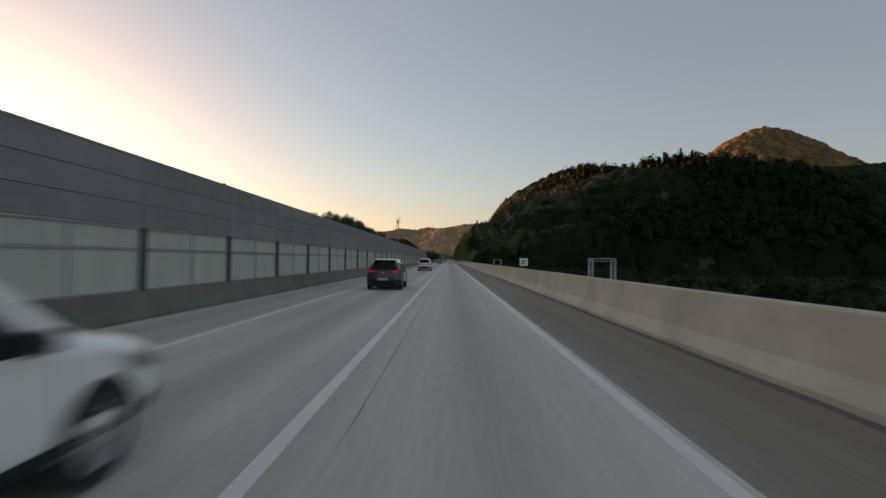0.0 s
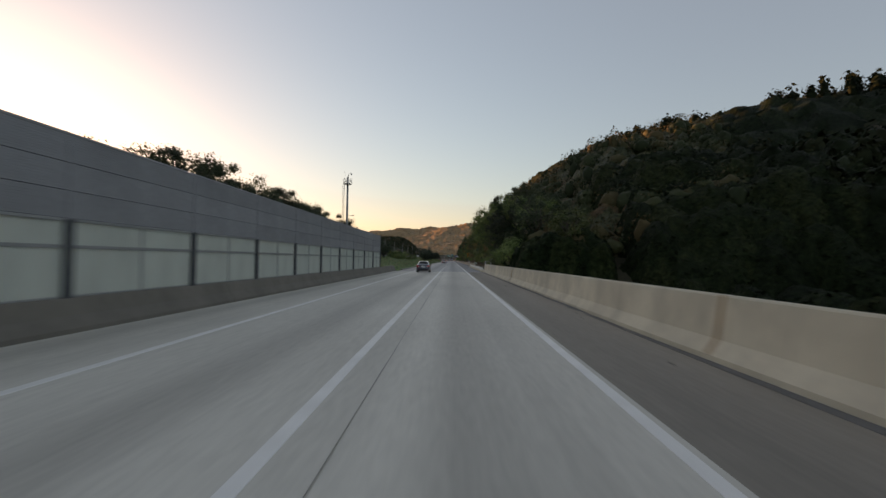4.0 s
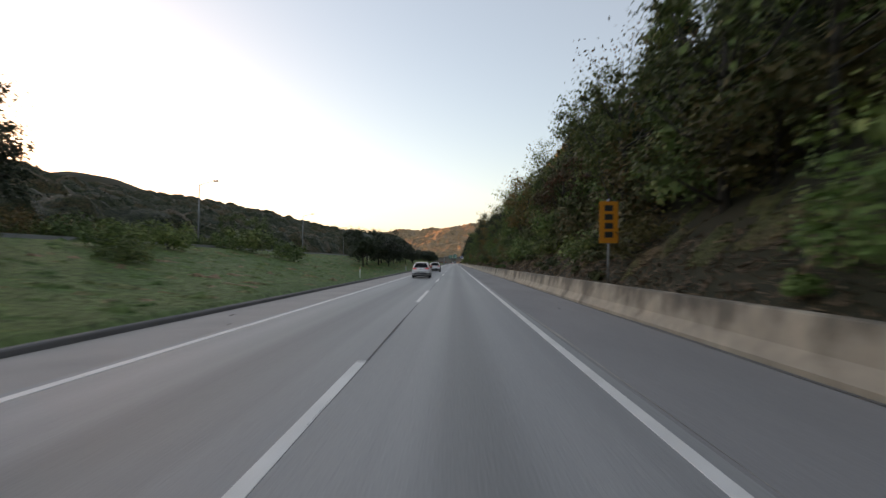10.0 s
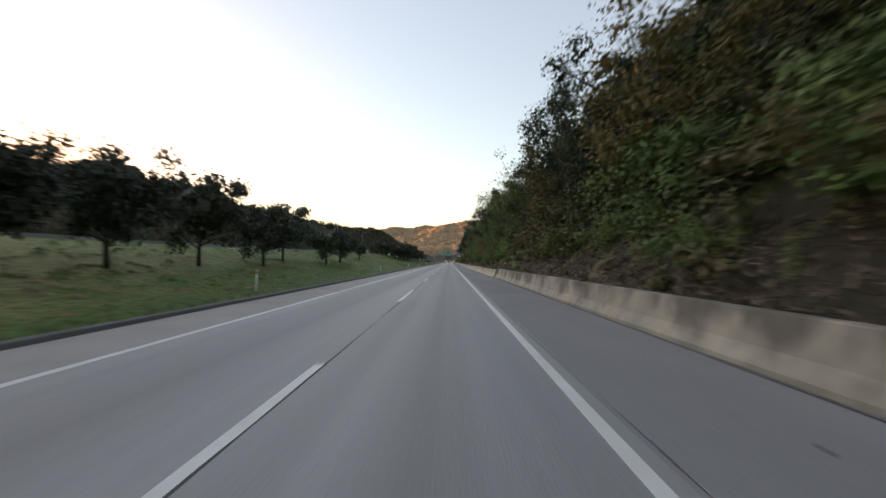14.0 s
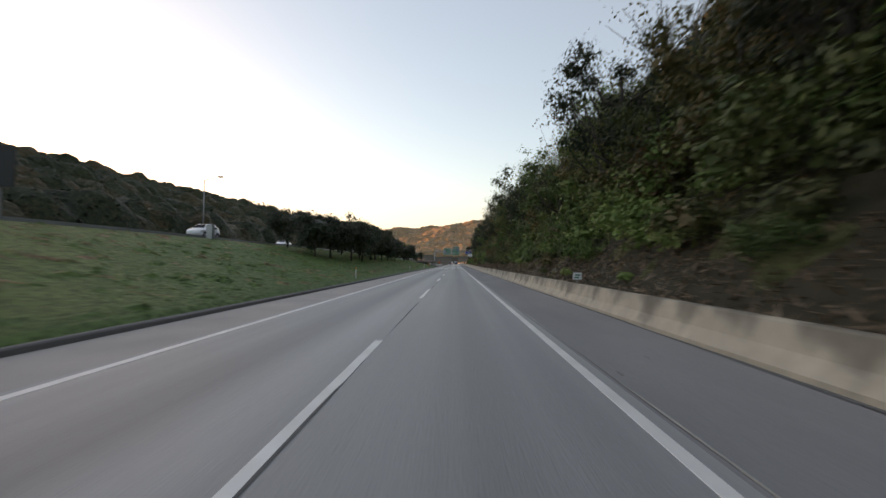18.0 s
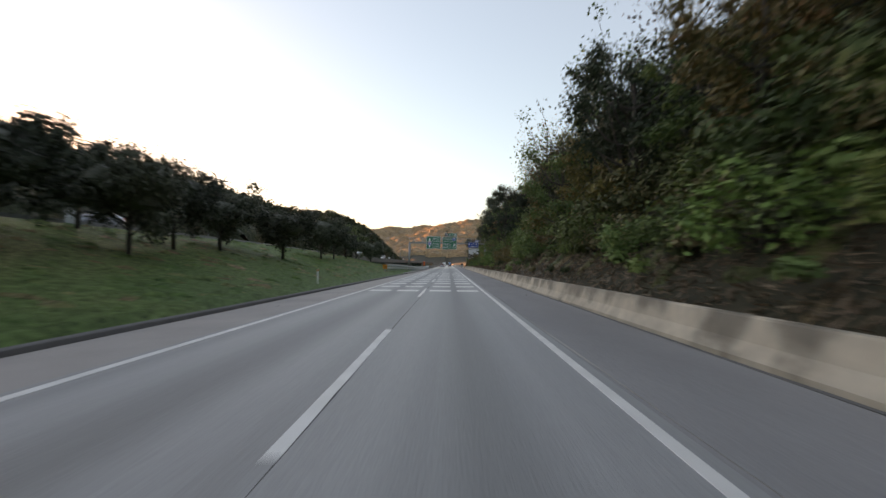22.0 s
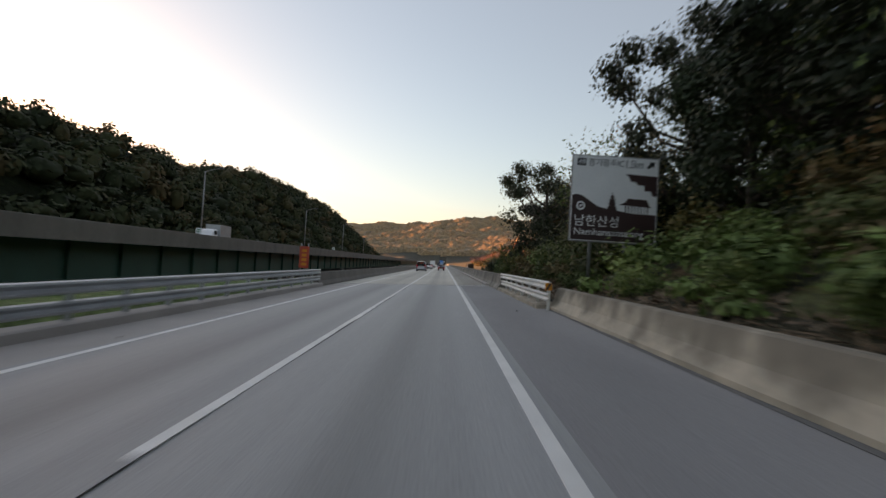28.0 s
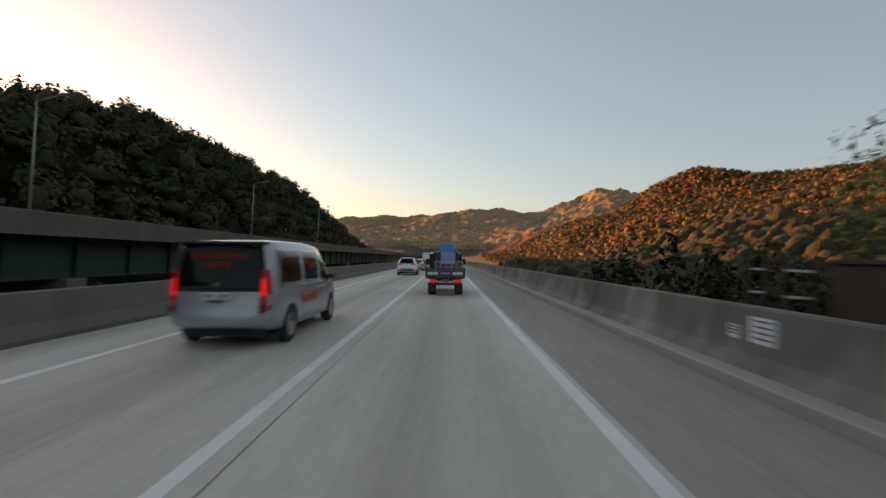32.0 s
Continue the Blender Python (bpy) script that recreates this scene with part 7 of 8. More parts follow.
    for cs in spec.get("tail_trim", ()):
        part("rear_bumper", patch(cs, on_tail(0.018), 14, 4), M["cladding"], car)
    wm = wheel_meshes(spec["tyre_r"], 0.21, spec["rim_r"], spec["spokes"])
    for wy in spec["axles"]:
        w = sh.side(wy, spec["tyre_r"]) - 0.105 + 0.022
        add_wheel(car, wm, w, wy, spec["tyre_r"], False)
        add_wheel(car, wm, -w, wy, spec["tyre_r"], True)
    part("underbody", boxed(-0.7, 0.7, 0.35, sh.length - 0.4, 0.17, 0.34, 0.03), M["cladding"], car)
    px, pz = spec["plate"]
    number_plate(car, px, sh.tail(px, pz + 0.06) - 0.012, pz)
    ex, ez = spec["emblem"]
    part("emblem", flat(disc(ex, ez, 0.075, 0.042, 18), sh.tail(ex, ez) - 0.006, 0.012), M["chrome"], car)
    if "brake" in spec:
        bz = spec["brake"]
        part("high_brake_lamp", boxed(-0.16, 0.16, sh.tail(0, bz) - 0.03, sh.tail(0, bz) + 0.05, bz, bz + 0.035, 0.006), M["tail_on" if lit and category == "van" else "tail_off"], car)
    if "wiper" in spec:
        wz = spec["wiper"]
        b = bmesh.new()
        tube(b, [(0.02, sh.tail(0.02, wz) - 0.03, wz), (-0.2, sh.tail(-0.2, wz + 0.03) - 0.03, wz + 0.03), (-0.42, sh.tail(-0.42, wz + 0.04) - 0.03, wz + 0.04)], 0.014, 5)
        part("rear_wiper", b, M["black"], car)
    if "spoiler" in spec:
        sz, sw = spec["spoiler"]
        part("roof_spoiler", boxed(-sw, sw, curve_at(sh.rear, sz) - 0.16, curve_at(sh.rear, sz) + 0.18, sz - 0.025, sz + 0.02, 0.02), spec.get("spoiler_mat", paint), car)
    if "aerial" in spec:
        ay = spec["aerial"]
        b = bmesh.new()
        tube(b, [(0, ay, sh.top(0, ay)), (0, ay - 0.22, sh.top(0, ay) + 0.2)], [0.012, 0.005], 5)
        part("aerial", b, M["black"], car)
    return car


SEDAN = dict(
    shape=Shape(4.37, [(0, .36, .86, .99, .70, .75, .62), (.14, .26, .90, 1.03, .78, .80, .66), (.5, .22, .92, 1.07, .82, .835, .66), (.72, .2, .93, 1.12, .83, .845, .63), (1.2, .19, .94, 1.34, .835, .85, .57), (1.55, .19, .94, 1.425, .835, .85, .56), (2.15, .19, .93, 1.455, .84, .85, .57), (2.7, .19, .91, 1.42, .84, .85, .56), (3.1, .19, .90, 1.26, .835, .85, .57), (3.5, .19, .89, 1.02, .83, .845, .62), (3.9, .2, .82, .95, .80, .82, .6), (4.2, .24, .72, .84, .74, .76, .56), (4.37, .34, .62, .70, .6, .64, .48)],
                [(.2, .06), (.45, -.02), (.66, -.01), (.72, .04), (.95, .05), (1.03, -.02), (1.1, 0)], [(.2, .06), (.5, 0), (.8, .04), (1.0, .1)]),
    side_glass=[("side_window", [(1.02, 0.97), (1.22, 0.975), (1.26, 1.26), (1.2, 1.22)]), ("side_window", [(1.25, 0.955), (2.14, 0.945), (2.11, 1.39), (1.32, 1.33)]), ("side_window", [(2.18, 0.945), (3.26, 0.935), (2.74, 1.35), (2.15, 1.39)])],
    seams=[[(2.13, .3), (2.15, .3), (2.17, 1.38), (2.15, 1.38)], [(3.13, .3), (3.145, .3), (3.16, .93), (3.145, .93)], [(1.3, .62), (1.315, .62), (1.24, .95), (1.225, .95)]],
    handles=[(1.5, .83), (2.5, .82)], mirror=(2.95, .95),
    tail_rear=[[(.38, .70), (.74, .67), (.74, .92), (.56, .87)]], tail_clear=[[(.44, .70), (.62, .69), (.62, .74), (.48, .755)]], tail_side=[[(.0, .68), (.46, .86), (.46, .90), (.0, .92)]],
    reflector=[[(.42, .36), (.62, .36), (.64, .43), (.42, .42)]], head_side=[[(3.75, .68), (4.22, .58), (4.22, .68), (3.7, .8)]],
    axles=(.86, 3.43), tyre_r=.305, rim_r=.2, spokes=9, z_low=.22,
    rear_glass=[(-.62, .54), (.62, .54), (.51, 1.44), (-.51, 1.44)], rear_on_top=True, windscreen=[(-.62, 3.42), (.62, 3.42), (.5, 2.78), (-.5, 2.78)],
    tail_trim=[[(-.54, .365), (.54, .365), (.56, .42), (-.56, .42)]], plate=(0, .66), emblem=(0, .86), aerial=1.62)

SUV_A = dict(
    shape=Shape(4.69, [(0, .40, 1.04, 1.66, .82, .88, .60), (.2, .32, 1.05, 1.70, .89, .92, .64), (.6, .27, 1.05, 1.73, .91, .935, .66), (1.4, .25, 1.04, 1.745, .92, .94, .67), (2.2, .25, 1.03, 1.74, .92, .94, .67), (2.8, .25, 1.02, 1.68, .92, .94, .66), (3.2, .25, 1.01, 1.45, .915, .935, .66), (3.6, .25, 1.0, 1.15, .91, .93, .70), (4.1, .26, .93, 1.06, .88, .90, .68), (4.5, .30, .82, .95, .82, .84, .62), (4.69, .40, .70, .80, .70, .72, .52)],
                [(.3, .05), (.5, -.04), (.66, -.03), (.72, .03), (1.05, .06), (1.12, .10), (1.6, .36), (1.75, .34)], [(.3, .06), (.6, 0), (.95, .05), (1.1, .12)]),
    side_glass=[("quarter_window", [(.62, 1.08), (1.1, 1.075), (1.08, 1.50), (.82, 1.50)]), ("side_window", [(1.2, 1.075), (2.1, 1.07), (2.06, 1.54), (1.18, 1.52)]), ("side_window", [(2.18, 1.07), (3.28, 1.05), (2.75, 1.49), (2.16, 1.54)])],
    side_trim=[[(.03, .42), (.62, .37), (.62, .54), (.03, .63)], [(1.42, .26), (3.3, .26), (3.3, .44), (1.42, .44)], [(4.2, .32), (4.66, .42), (4.66, .52), (4.2, .48)]],
    seams=[[(2.13, .45), (2.145, .45), (2.15, 1.56), (2.135, 1.56)], [(1.16, .80), (1.175, .80), (1.16, 1.06), (1.145, 1.06)], [(3.3, .45), (3.315, .45), (3.3, 1.02), (3.285, 1.02)]],
    handles=[(1.38, .94), (2.42, .93)], chrome_handles=True, mirror=(3.02, 1.06),
    tail_rear=[[(.52, .82), (.88, .82), (.88, 1.06), (.56, 1.06)]], tail_clear=[[(.55, .80), (.84, .80), (.84, .85), (.55, .85)]], tail_side=[[(.06, .80), (.24, .82), (.24, 1.05), (.09, 1.06)]],
    reflector=[[(.5, .46), (.78, .46), (.78, .53), (.5, .53)]], head_side=[[(3.95, .78), (4.5, .66), (4.5, .80), (3.9, .92)]],
    axles=(.98, 3.68), tyre_r=.36, rim_r=.235, spokes=6, z_low=.3,
    rear_glass=[(-.72, 1.12), (.72, 1.12), (.60, 1.58), (-.60, 1.58)], windscreen=[(-.68, 3.5), (.68, 3.5), (.58, 2.86), (-.58, 2.86)],
    tail_trim=[[(-.64, .405), (.64, .405), (.75, .47), (-.75, .47)], [(-.75, .471), (.75, .471), (.80, .64), (-.80, .64)]], plate=(0, .78), emblem=(0, 1.02), brake=1.6, wiper=1.15, spoiler=(1.66, .60), rails=(.7, 2.6), aerial=.75)

SUV_B = dict(SUV_A)
SUV_B.update(
    shape=Shape(4.44, [(0, .40, 1.0, 1.56, .80, .86, .54), (.2, .32, 1.02, 1.60, .87, .90, .58), (.6, .27, 1.03, 1.63, .90, .92, .61), (1.3, .25, 1.03, 1.645, .905, .925, .63), (2.0, .25, 1.01, 1.64, .905, .925, .64), (2.6, .25, 1.0, 1.58, .905, .925, .63), (3.0, .25, .99, 1.37, .90, .92, .63), (3.4, .25, .98, 1.10, .895, .915, .68), (3.9, .26, .9, 1.02, .86, .88, .66), (4.3, .30, .8, .92, .78, .80, .58), (4.44, .40, .70, .78, .66, .68, .5)],
                [(.3, .05), (.5, -.03), (.62, -.02), (.70, .04), (1.0, .07), (1.1, .14), (1.5, .42), (1.65, .40)], [(.3, .06), (.6, 0), (.95, .05), (1.1, .12)]),
    side_glass=[("side_window", [(.86, 1.06), (1.85, 1.045), (1.82, 1.49), (.74, 1.44)]), ("side_window", [(1.94, 1.045), (3.08, 1.02), (2.52, 1.46), (1.92, 1.49)])],
    side_trim=[[(.03, .42), (.5, .37), (.5, .52), (.03, .53)], [(1.3, .26), (3.05, .26), (3.05, .40), (1.3, .40)]],
    seams=[[(1.89, .42), (1.905, .42), (1.9, 1.48), (1.885, 1.48)], [(1.1, .75), (1.115, .75), (1.05, 1.06), (1.035, 1.06)], [(3.06, .42), (3.075, .42), (3.06, 1.0), (3.045, 1.0)]],
    handles=[(1.2, .93), (2.2, .92)], mirror=(2.82, 1.05), chrome_handles=True,
    tail_rear=[[(.40, .94), (.85, .93), (.85, 1.06), (.38, 1.0)]], tail_clear=[], tail_side=[[(.07, .93), (.34, 1.02), (.34, 1.06), (.09, 1.06)]],
    reflector=[[(.34, .62), (.62, .62), (.62, .67), (.34, .66)]], head_side=[[(3.7, .76), (4.26, .66), (4.26, .78), (3.65, .90)]],
    axles=(.9, 3.54), tyre_r=.345, rim_r=.22, spokes=10,
    rear_glass=[(-.72, 1.08), (.72, 1.08), (.56, 1.50), (-.56, 1.50)], windscreen=[(-.64, 3.3), (.64, 3.3), (.55, 2.66), (-.55, 2.66)],
    tail_trim=[[(-.62, .405), (.62, .405), (.73, .47), (-.73, .47)], [(-.73, .471), (.73, .471), (.78, .54), (-.78, .54)], [(-.36, .541), (.36, .541), (.33, .68), (-.33, .68)]], plate=(0, .53), emblem=(0, .93), brake=1.51, wiper=1.14, spoiler=(1.555, .56), spoiler_mat=M["black"], rails=(.65, 2.4))
SUV_B.pop("aerial")

VAN = dict(
    shape=Shape(5.25, [(0, .42, 1.1, 1.92, .88, .95, .78), (.2, .34, 1.1, 1.95, .95, .985, .82), (.8, .26, 1.1, 1.985, .98, .995, .84), (2.0, .24, 1.08, 1.99, .985, .998, .84), (3.0, .24, 1.06, 1.97, .985, .998, .83), (3.6, .24, 1.04, 1.86, .98, .995, .81), (4.1, .25, 1.03, 1.60, .97, .985, .78), (4.6, .27, .98, 1.22, .93, .95, .74), (5.0, .31, .84, 1.0, .86, .87, .68), (5.25, .42, .66, .78, .74, .76, .58)],
                [(.3, .04), (.5, -.03), (.6, -.02), (.66, .03), (1.1, .05), (1.9, .17), (2.0, .17)], [(.3, .06), (.6, 0), (.9, .06), (1.2, .12)]),
    side_glass=[("rear_side_window", [(.36, 1.06), (1.77, 1.06), (1.77, 1.78), (.42, 1.78)]), ("slide_door_window", [(1.79, 1.06), (3.07, 1.05), (3.07, 1.75), (1.79, 1.78)]), ("front_window", [(3.09, 1.05), (4.24, 1.03), (3.74, 1.54), (3.09, 1.75)])],
    seams=[[(1.77, .4), (1.785, .4), (1.785, 1.85), (1.77, 1.85)], [(3.08, .3), (3.095, .3), (3.095, 1.82), (3.08, 1.82)], [(.4, 1.04), (3.0, 1.035), (3.0, 1.045), (.4, 1.05)]],
    handles=[(2.92, .96), (3.28, .96)], chrome_handles=True, mirror=(3.95, 1.08),
    tail_rear=[[(.745, .80), (.86, .80), (.84, 1.42), (.75, 1.42)]], tail_clear=[], tail_side=[[(.02, .98), (.13, .98), (.15, 1.42), (.07, 1.42)], [(.02, .70), (.10, .70), (.11, .79), (.02, .79)]],
    reflector=[[(.745, .66), (.86, .66), (.86, .795), (.745, .795)]], head_side=[[(4.6, .74), (5.06, .66), (5.06, .8), (4.5, .92)]],
    axles=(.95, 4.22), tyre_r=.345, rim_r=.215, spokes=12, z_low=.3,
    rear_glass=[(-.90, 1.03), (.90, 1.03), (.79, 1.87), (-.79, 1.87)], windscreen=[(-.78, 4.5), (.78, 4.5), (.74, 3.68), (-.74, 3.68)],
    plate=(0, .90), emblem=(0, 1.16), brake=1.88, spoiler=(1.90, .78), spoiler_mat=M["black"])


def on_road(x, y, turn=0.0, rise=None):
    b = bank(y)
    if rise is not None:
        return pose(x, y, rise, 0, 0, turn)
    return pose(x, y, road_z(x, y), 0, -math.degrees(math.atan(b)), turn)


# traffic in the inner lane
build_car("suv", "white compact SUV with chrome handles passing along the median", on_road(-3.72, 322.75), SUV_B, M["white_car"])
build_car("suv", "white SUV with black wheel arches close beside the outer lane", on_road(-3.72, -0.2), SUV_A, M["white_car"])
build_car("suv", "black compact SUV with lit tail lamps on the bridge", on_road(-3.75, 25.2), SUV_B, M["black_car"])
lead = build_car("suv", "white SUV with black lower cladding and chrome roof rails", on_road(-3.72, 66.3), SUV_A, M["white_car"])
ls = SUV_A["shape"]
part("chrome_strip", patch([(-.42, .905), (.42, .905), (.42, .935), (-.42, .935)], lambda a, c: (a, ls.tail(a, c) - 0.03, c), 10, 1), M["chrome"], lead)
part("orange_sticker", patch([(-.42, .96), (-.14, .96), (-.14, 1.02), (-.42, 1.02)], lambda a, c: (a, ls.tail(a, c) - 0.016, c), 4, 1), M["letter_red"], lead, "orange sticker")
build_car("sedan", "blue-grey compact sedan crossing the bridge joint", on_road(-3.86, 173.35), SEDAN, M["grey_car"], False)
build_car("suv", "white compact SUV with red tail lamps beside the median", on_road(-3.6, 353.8), SUV_B, M["white_car"])
van = build_car("van", "silver passenger van with dark rear glass and red film marks", on_road(-3.82, 806.5), VAN, M["silver_car"], category="van")
vs = VAN["shape"]
for k in range(9):
    x0 = -0.5 + k * 0.112
    part("red_film_mark", patch([(x0, 1.60), (x0 + 0.092, 1.60), (x0 + 0.092, 1.71), (x0, 1.71)], lambda a, c: (a, vs.tail(a, c) - 0.016, c), 1, 1), M["letter_red"], van)
for k in range(3):
    x0 = -0.22 + k * 0.16
    part("red_film_mark", patch([(x0, 1.45), (x0 + 0.12, 1.45), (x0 + 0.12, 1.56), (x0, 1.56)], lambda a, c: (a, vs.tail(a, c) - 0.016, c), 1, 1), M["letter_red"], van)
for k in range(4):
    y0 = 2.2 + k * 0.17
    part("red_film_mark", patch([(y0, 1.40), (y0 + 0.13, 1.40), (y0 + 0.13, 1.52), (y0, 1.52)], lambda a, c: (vs.side(a, c) + 0.016, a, c), 1, 1), M["letter_red"], van)
banner = part("red_banner", patch([(1.6, .68), (2.8, .68), (2.8, .92), (1.6, .92)], lambda a, c: (vs.side(a, c) + 0.012, a, c), 6, 2), M["letter_red"], van)
for k in range(7):
    y0 = 1.72 + k * 0.14
    part("white_film_mark", patch([(y0, .75), (y0 + 0.1, .75), (y0 + 0.1, .85), (y0, .85)], lambda a, c: (vs.side(a, c) + 0.018, a, c), 1, 1), M["sign_white"], banner)
part("tailgate_pull", boxed(-0.12, 0.12, vs.tail(0, .85) - 0.03, vs.tail(0, .85), .84, .875, 0.008), M["black"], van)


def small_truck(label, at, paint, load, lit=True):
    """A one-tonne flatbed truck with drop sides."""
    t = thing("truck", label, "truck", at)
    cab = Shape(1.9, [(0, .5, 1.25, 1.93, .76, .80, .70), (.3, .48, 1.25, 1.97, .79, .82, .72), (.9, .45, 1.22, 1.96, .80, .83, .72), (1.35, .42, 1.15, 1.75, .80, .83, .71), (1.7, .4, 1.08, 1.25, .79, .81, .72), (1.9, .45, .85, .95, .74, .76, .66)], [(.4, 0), (2, 0)], [(.4, 0), (1, .03)], 0.5)
    m = bpy.data.meshes.new("cab")
    b = cab.body()
    b.to_mesh(m)
    b.free()
    m.materials.append(paint)
    m.transform(Matrix.Translation((0, 3.15, 0)))
    held("cab", m, t)
    part("cab_rear_window", boxed(-.55, .55, 3.06, 3.08, 1.38, 1.78, 0.006), M["glass"], t)
    for s in (-1, 1):
        part("side_window", patch([(.35, 1.28), (1.2, 1.24), (1.05, 1.78), (.35, 1.82)], lambda a, c: (s * (cab.side(a, c) + 0.008), a + 3.15, c)), M["glass"], t)
        b = boxed(min(s * .84, s * 1.05), max(s * .84, s * 1.05), 4.35, 4.42, 1.3, 1.6, 0.03)
        part("side_mirror", b, M["black"], t)
        part("side_board", boxed(min(s * .80, s * .85), max(s * .80, s * .85), 0.04, 3.0, .82, 1.18, 0.008), paint, t)
        for k in range(4):
            part("stake", boxed(s * .86 - .02, s * .86 + .02, .3 + k * .8, .36 + k * .8, .78, 1.2), paint, t)
        part("tail_lamp", boxed(min(s * .42, s * .66), max(s * .42, s * .66), -.03, .02, .58, .70, 0.01), M["tail_on"] if lit else M["tail_off"], t)
        part("reversing_lamp", boxed(min(s * .32, s * .41), max(s * .32, s * .41), -.028, .02, .59, .69, 0.01), M["lamp_clear"], t)
        part("tailgate_sticker", boxed(min(s * .32, s * .76), max(s * .32, s * .76), -.006, 0.0, .92, 1.04), M["plate"], t)
        part("mudflap", boxed(min(s * .44, s * .76), max(s * .44, s * .76), .28, .3, .16, .5), M["cladding"], t)
    part("tailgate", boxed(-.82, .82, 0.0, .045, .82, 1.18, 0.008), paint, t)
    for k in range(5):
        part("tailgate_mark", boxed(-.2 + k * .085, -.14 + k * .085, -.006, 0.0, .95, 1.02), M["crate_pale"], t)
    part("floor", boxed(-.82, .82, 0.02, 3.02, .74, .815, 0.01), M["cladding"], t)
    part("rear_beam", boxed(-.75, .75, .0, .08, .46, .58, 0.01), M["cladding"], t)
    for s in (-1, 1):
        part("chassis_rail", boxed(s * .38 - .05, s * .38 + .05, .05, 4.8, .5, .74), M["cladding"], t)
    number_plate(t, 0, -.005, .6, M["amber"] if load else M["plate"], .34)
    wm = wheel_meshes(.28, .36, .17, 8)
    fm = wheel_meshes(.31, .19, .19, 8)
    for s in (-1, 1):
        add_wheel(t, wm, s * .60, .98, .28, s < 0)
        add_wheel(t, fm, s * .70, 3.85, .31, s < 0)
    part("head_board", boxed(-.8, .8, 2.96, 3.02, 1.18, 1.85, 0.01), M["cladding"], t) if load else None
    if load:
        part("blue_crate", boxed(-.22, .46, 1.7, 2.4, .815, 1.9, 0.02), M["crate_pale"], t)
        part("blue_tub", boxed(-.28, .40, 1.75, 2.35, 1.9, 2.32, 0.03), M["tarp_blue"], t)
        part("tarpaulin", boxed(-.62, .66, 2.45, 2.95, .815, 2.0, 0.12), M["blue_truck"], t)
        for k in range(5):
            part("board_stack", boxed(-.42, .74, .25, 1.5, .82 + k * .115, .92 + k * .115, 0.006), M["rust_wood"], t)
        for k in range(6):
            part("cage_bar", boxed(-.44 + k * .236, -.42 + k * .236, .2, .22, .82, 1.5), M["railwhite"], t)
        for zz in (1.25, 1.48):
            part("cage_bar", boxed(-.44, .76, .2, .22, zz, zz + .02), M["railwhite"], t)
    return t


def box_truck(label, at, colour, length=4.6, cab_colour=None):
    t = small_truck(label, at, cab_colour or M["white_car"], False, False)
    part("cargo_box", boxed(-.92, .92, .02, 3.0, .83, 2.55, 0.02), colour, t)
    return t


small_truck("dark blue flatbed truck loaded with blue tubs and brown boards", on_road(0.12, 819.0), M["blue_truck"], True)
# the queue further on
build_car("suv", "white compact SUV with lit brake lamps in the queue", on_road(-3.55, 842.5), SUV_B, M["white_car"])
build_car("sedan", "silver sedan waiting in the queue ahead", on_road(-3.5, 856), SEDAN, M["silver_car"])
build_car("sedan", "dark red sedan in the distant queue", on_road(-3.6, 866), SEDAN, M["red_car"])
build_car("sedan", "white sedan ahead in the outer lane", on_road(0.0, 874), SEDAN, M["white_car"])
box_truck("white box truck in the distant queue", on_road(-3.4, 886), M["white_car"])
box_truck("red box truck in the distant queue", on_road(-3.6, 902), M["red_car"])
box_truck("white box truck far ahead in the outer lane", on_road(0.1, 915), M["white_car"])
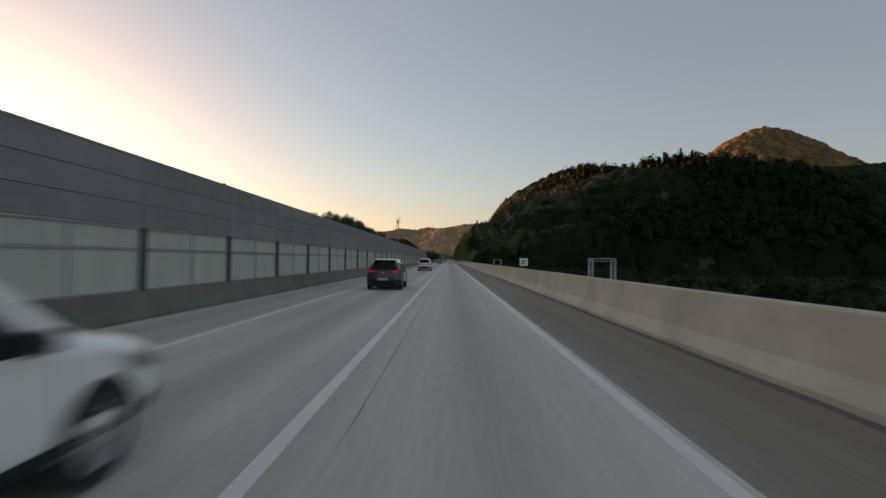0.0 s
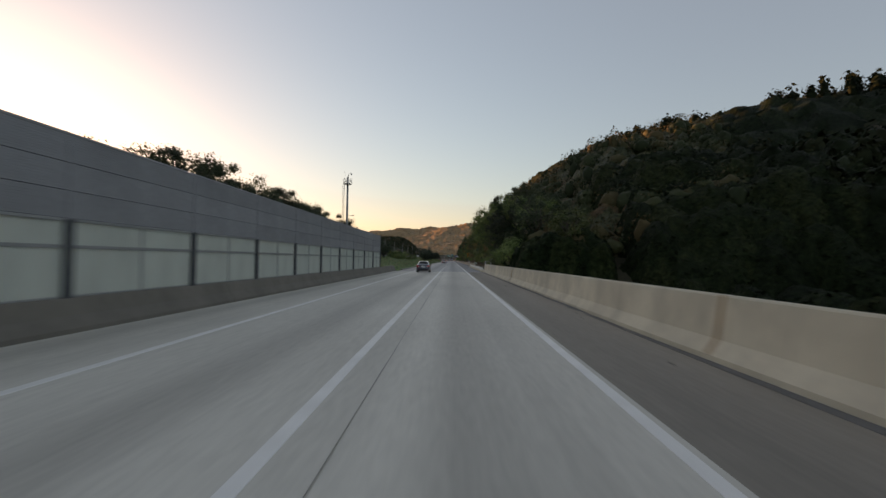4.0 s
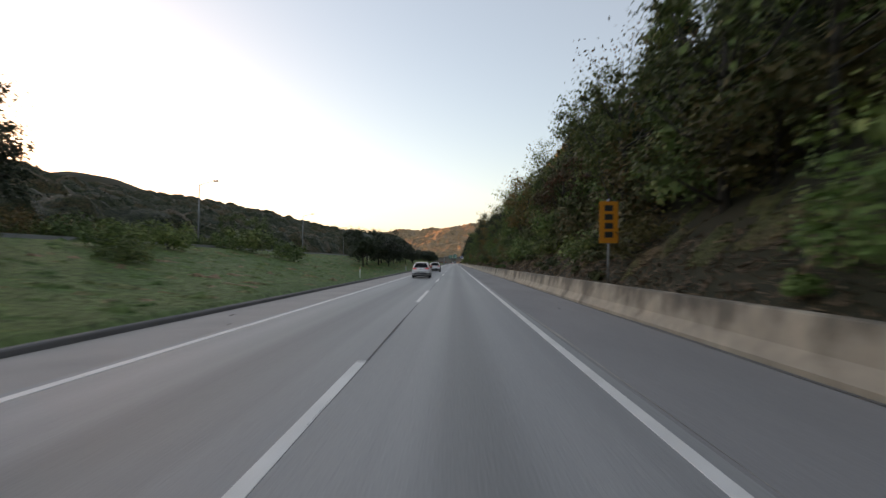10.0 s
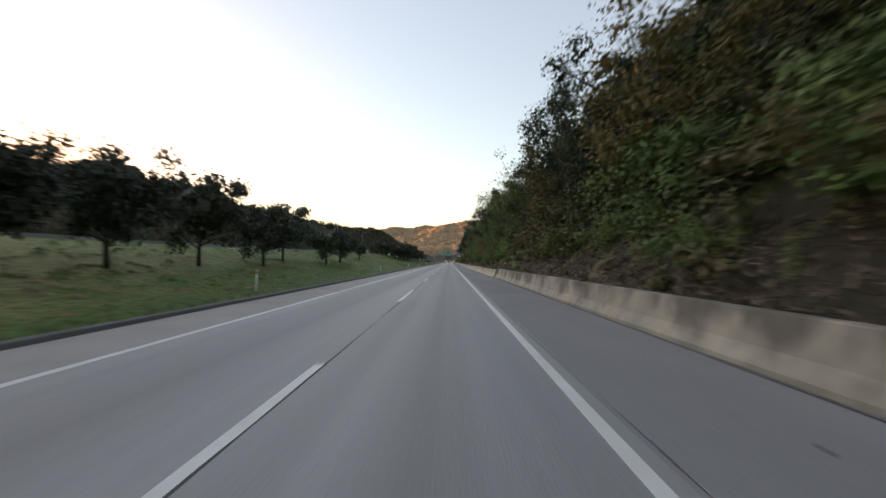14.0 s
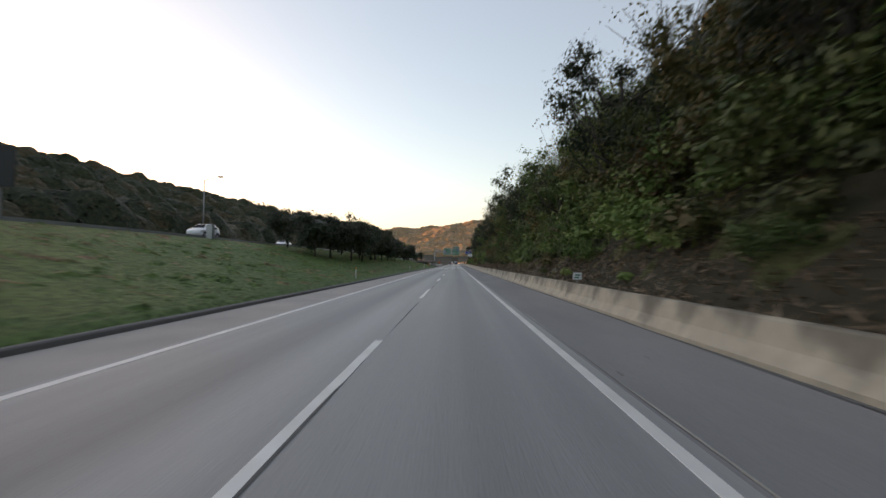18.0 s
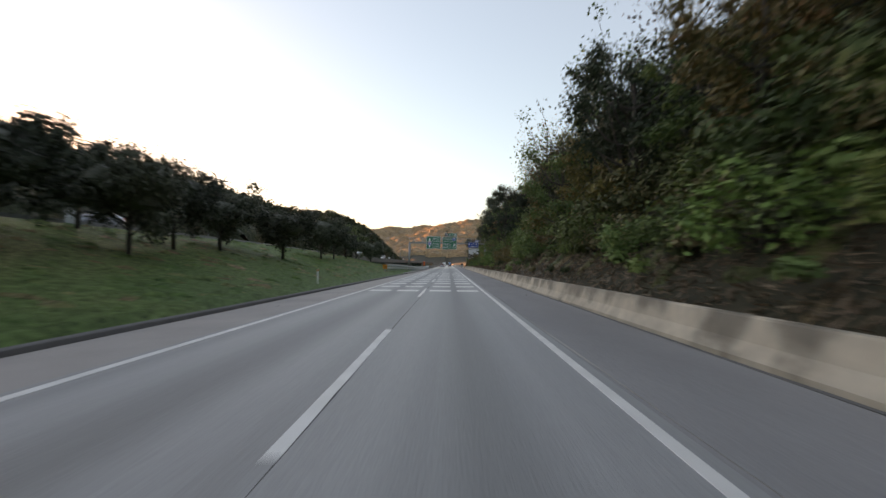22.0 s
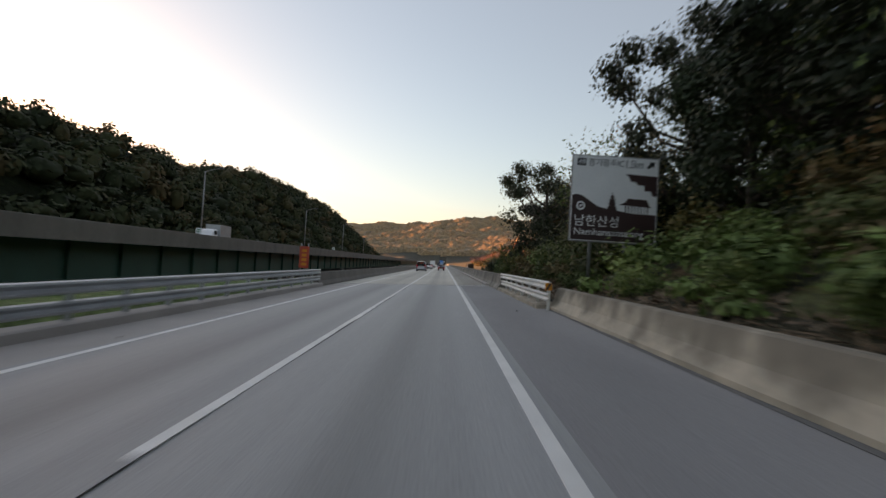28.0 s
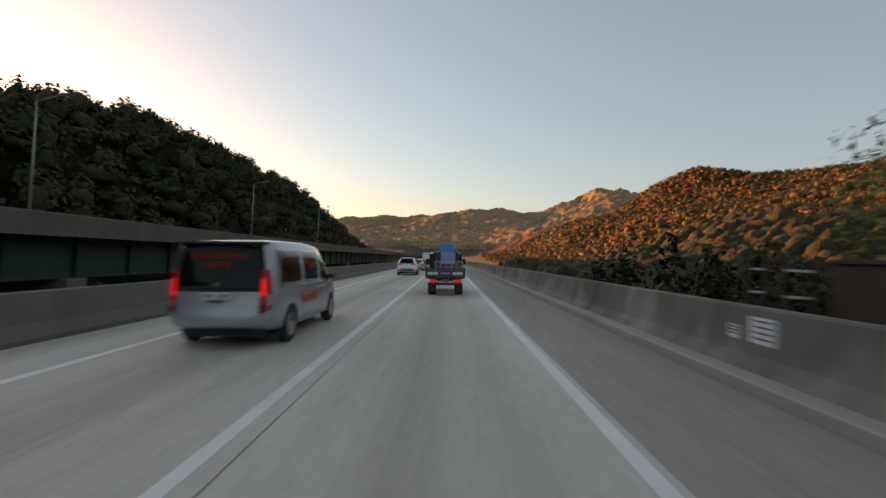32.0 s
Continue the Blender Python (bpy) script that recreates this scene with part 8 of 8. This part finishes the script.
# opposite traffic
OPP = crest
small_truck("white flatbed pickup truck on the opposite carriageway", on_road(-28.5, 205.5, 180, OPP(205) + 0.03), M["white_car"], False, False)
build_car("suv", "white SUV on the opposite carriageway", on_road(-28.5, 241.5, 180, OPP(241) + 0.03), SUV_A, M["white_car"], False)
box_truck("white box truck on the opposite carriageway", on_road(-28.3, 258.5, 180, OPP(258) + 0.03), M["white_car"])
build_car("van", "white van on the opposite carriageway", on_road(-28.5, 291, 180, OPP(291) + 0.03), VAN, M["white_car"], False, "van")
build_car("suv", "white SUV on the opposite carriageway", on_road(-28.5, 527, 180, OPP(527) + 0.03), SUV_B, M["white_car"], False)
build_car("sedan", "white sedan on the opposite carriageway", on_road(-32, 562, 180, OPP(562) + 0.03), SEDAN, M["white_car"], False)
build_car("sedan", "silver sedan on the opposite carriageway", on_road(-28.5, 610, 180, OPP(610) + 0.03), SEDAN, M["silver_car"], False)
box_truck("white box truck on the viaduct", on_road(-28, 720, 180, OPP(720) + 0.03), M["white_car"])
box_truck("white box truck with grey tarpaulin on the viaduct", on_road(-28, 772, 180, OPP(772) + 0.03), M["steel"])
# ---------------- small litter on the shoulders ----------------
stone_meshes = []
for k in range(4):
    b = bmesh.new()
    bmesh.ops.create_icosphere(b, subdivisions=1, radius=1)
    for v in b.verts:
        v.co *= 0.75 + 0.5 * noise.noise(v.co * 1.7 + Vector((k * 3.1, 0, 0)))
        v.co.z *= 0.55
    stone_meshes.append(shared("stone", b, M["darkwall"] if k % 2 else M["bark"]))
lit = np.random.default_rng(23)
for y0, y1, n in ((-5, 176, 26), (190, 730, 40), (750, 830, 18)):
    for i in range(n):
        y = lit.uniform(y0, y1)
        x = lit.choice([lit.uniform(2.3, 4.0), lit.uniform(3.7, 4.05), lit.uniform(-7.2, -5.9)])
        r = lit.uniform(0.02, 0.05)
        ob = new("stone", stone_meshes[i % 4])
        ob.matrix_basis = pose(x, y, road_z(x, y) + r * 0.3, 0, 0, lit.uniform(0, 360))
        ob.scale = (r, r * lit.uniform(0.7, 1.6), r)
        tagged(ob, "small dark stone lying on the dusty road shoulder", "stone", "stones on the shoulder")
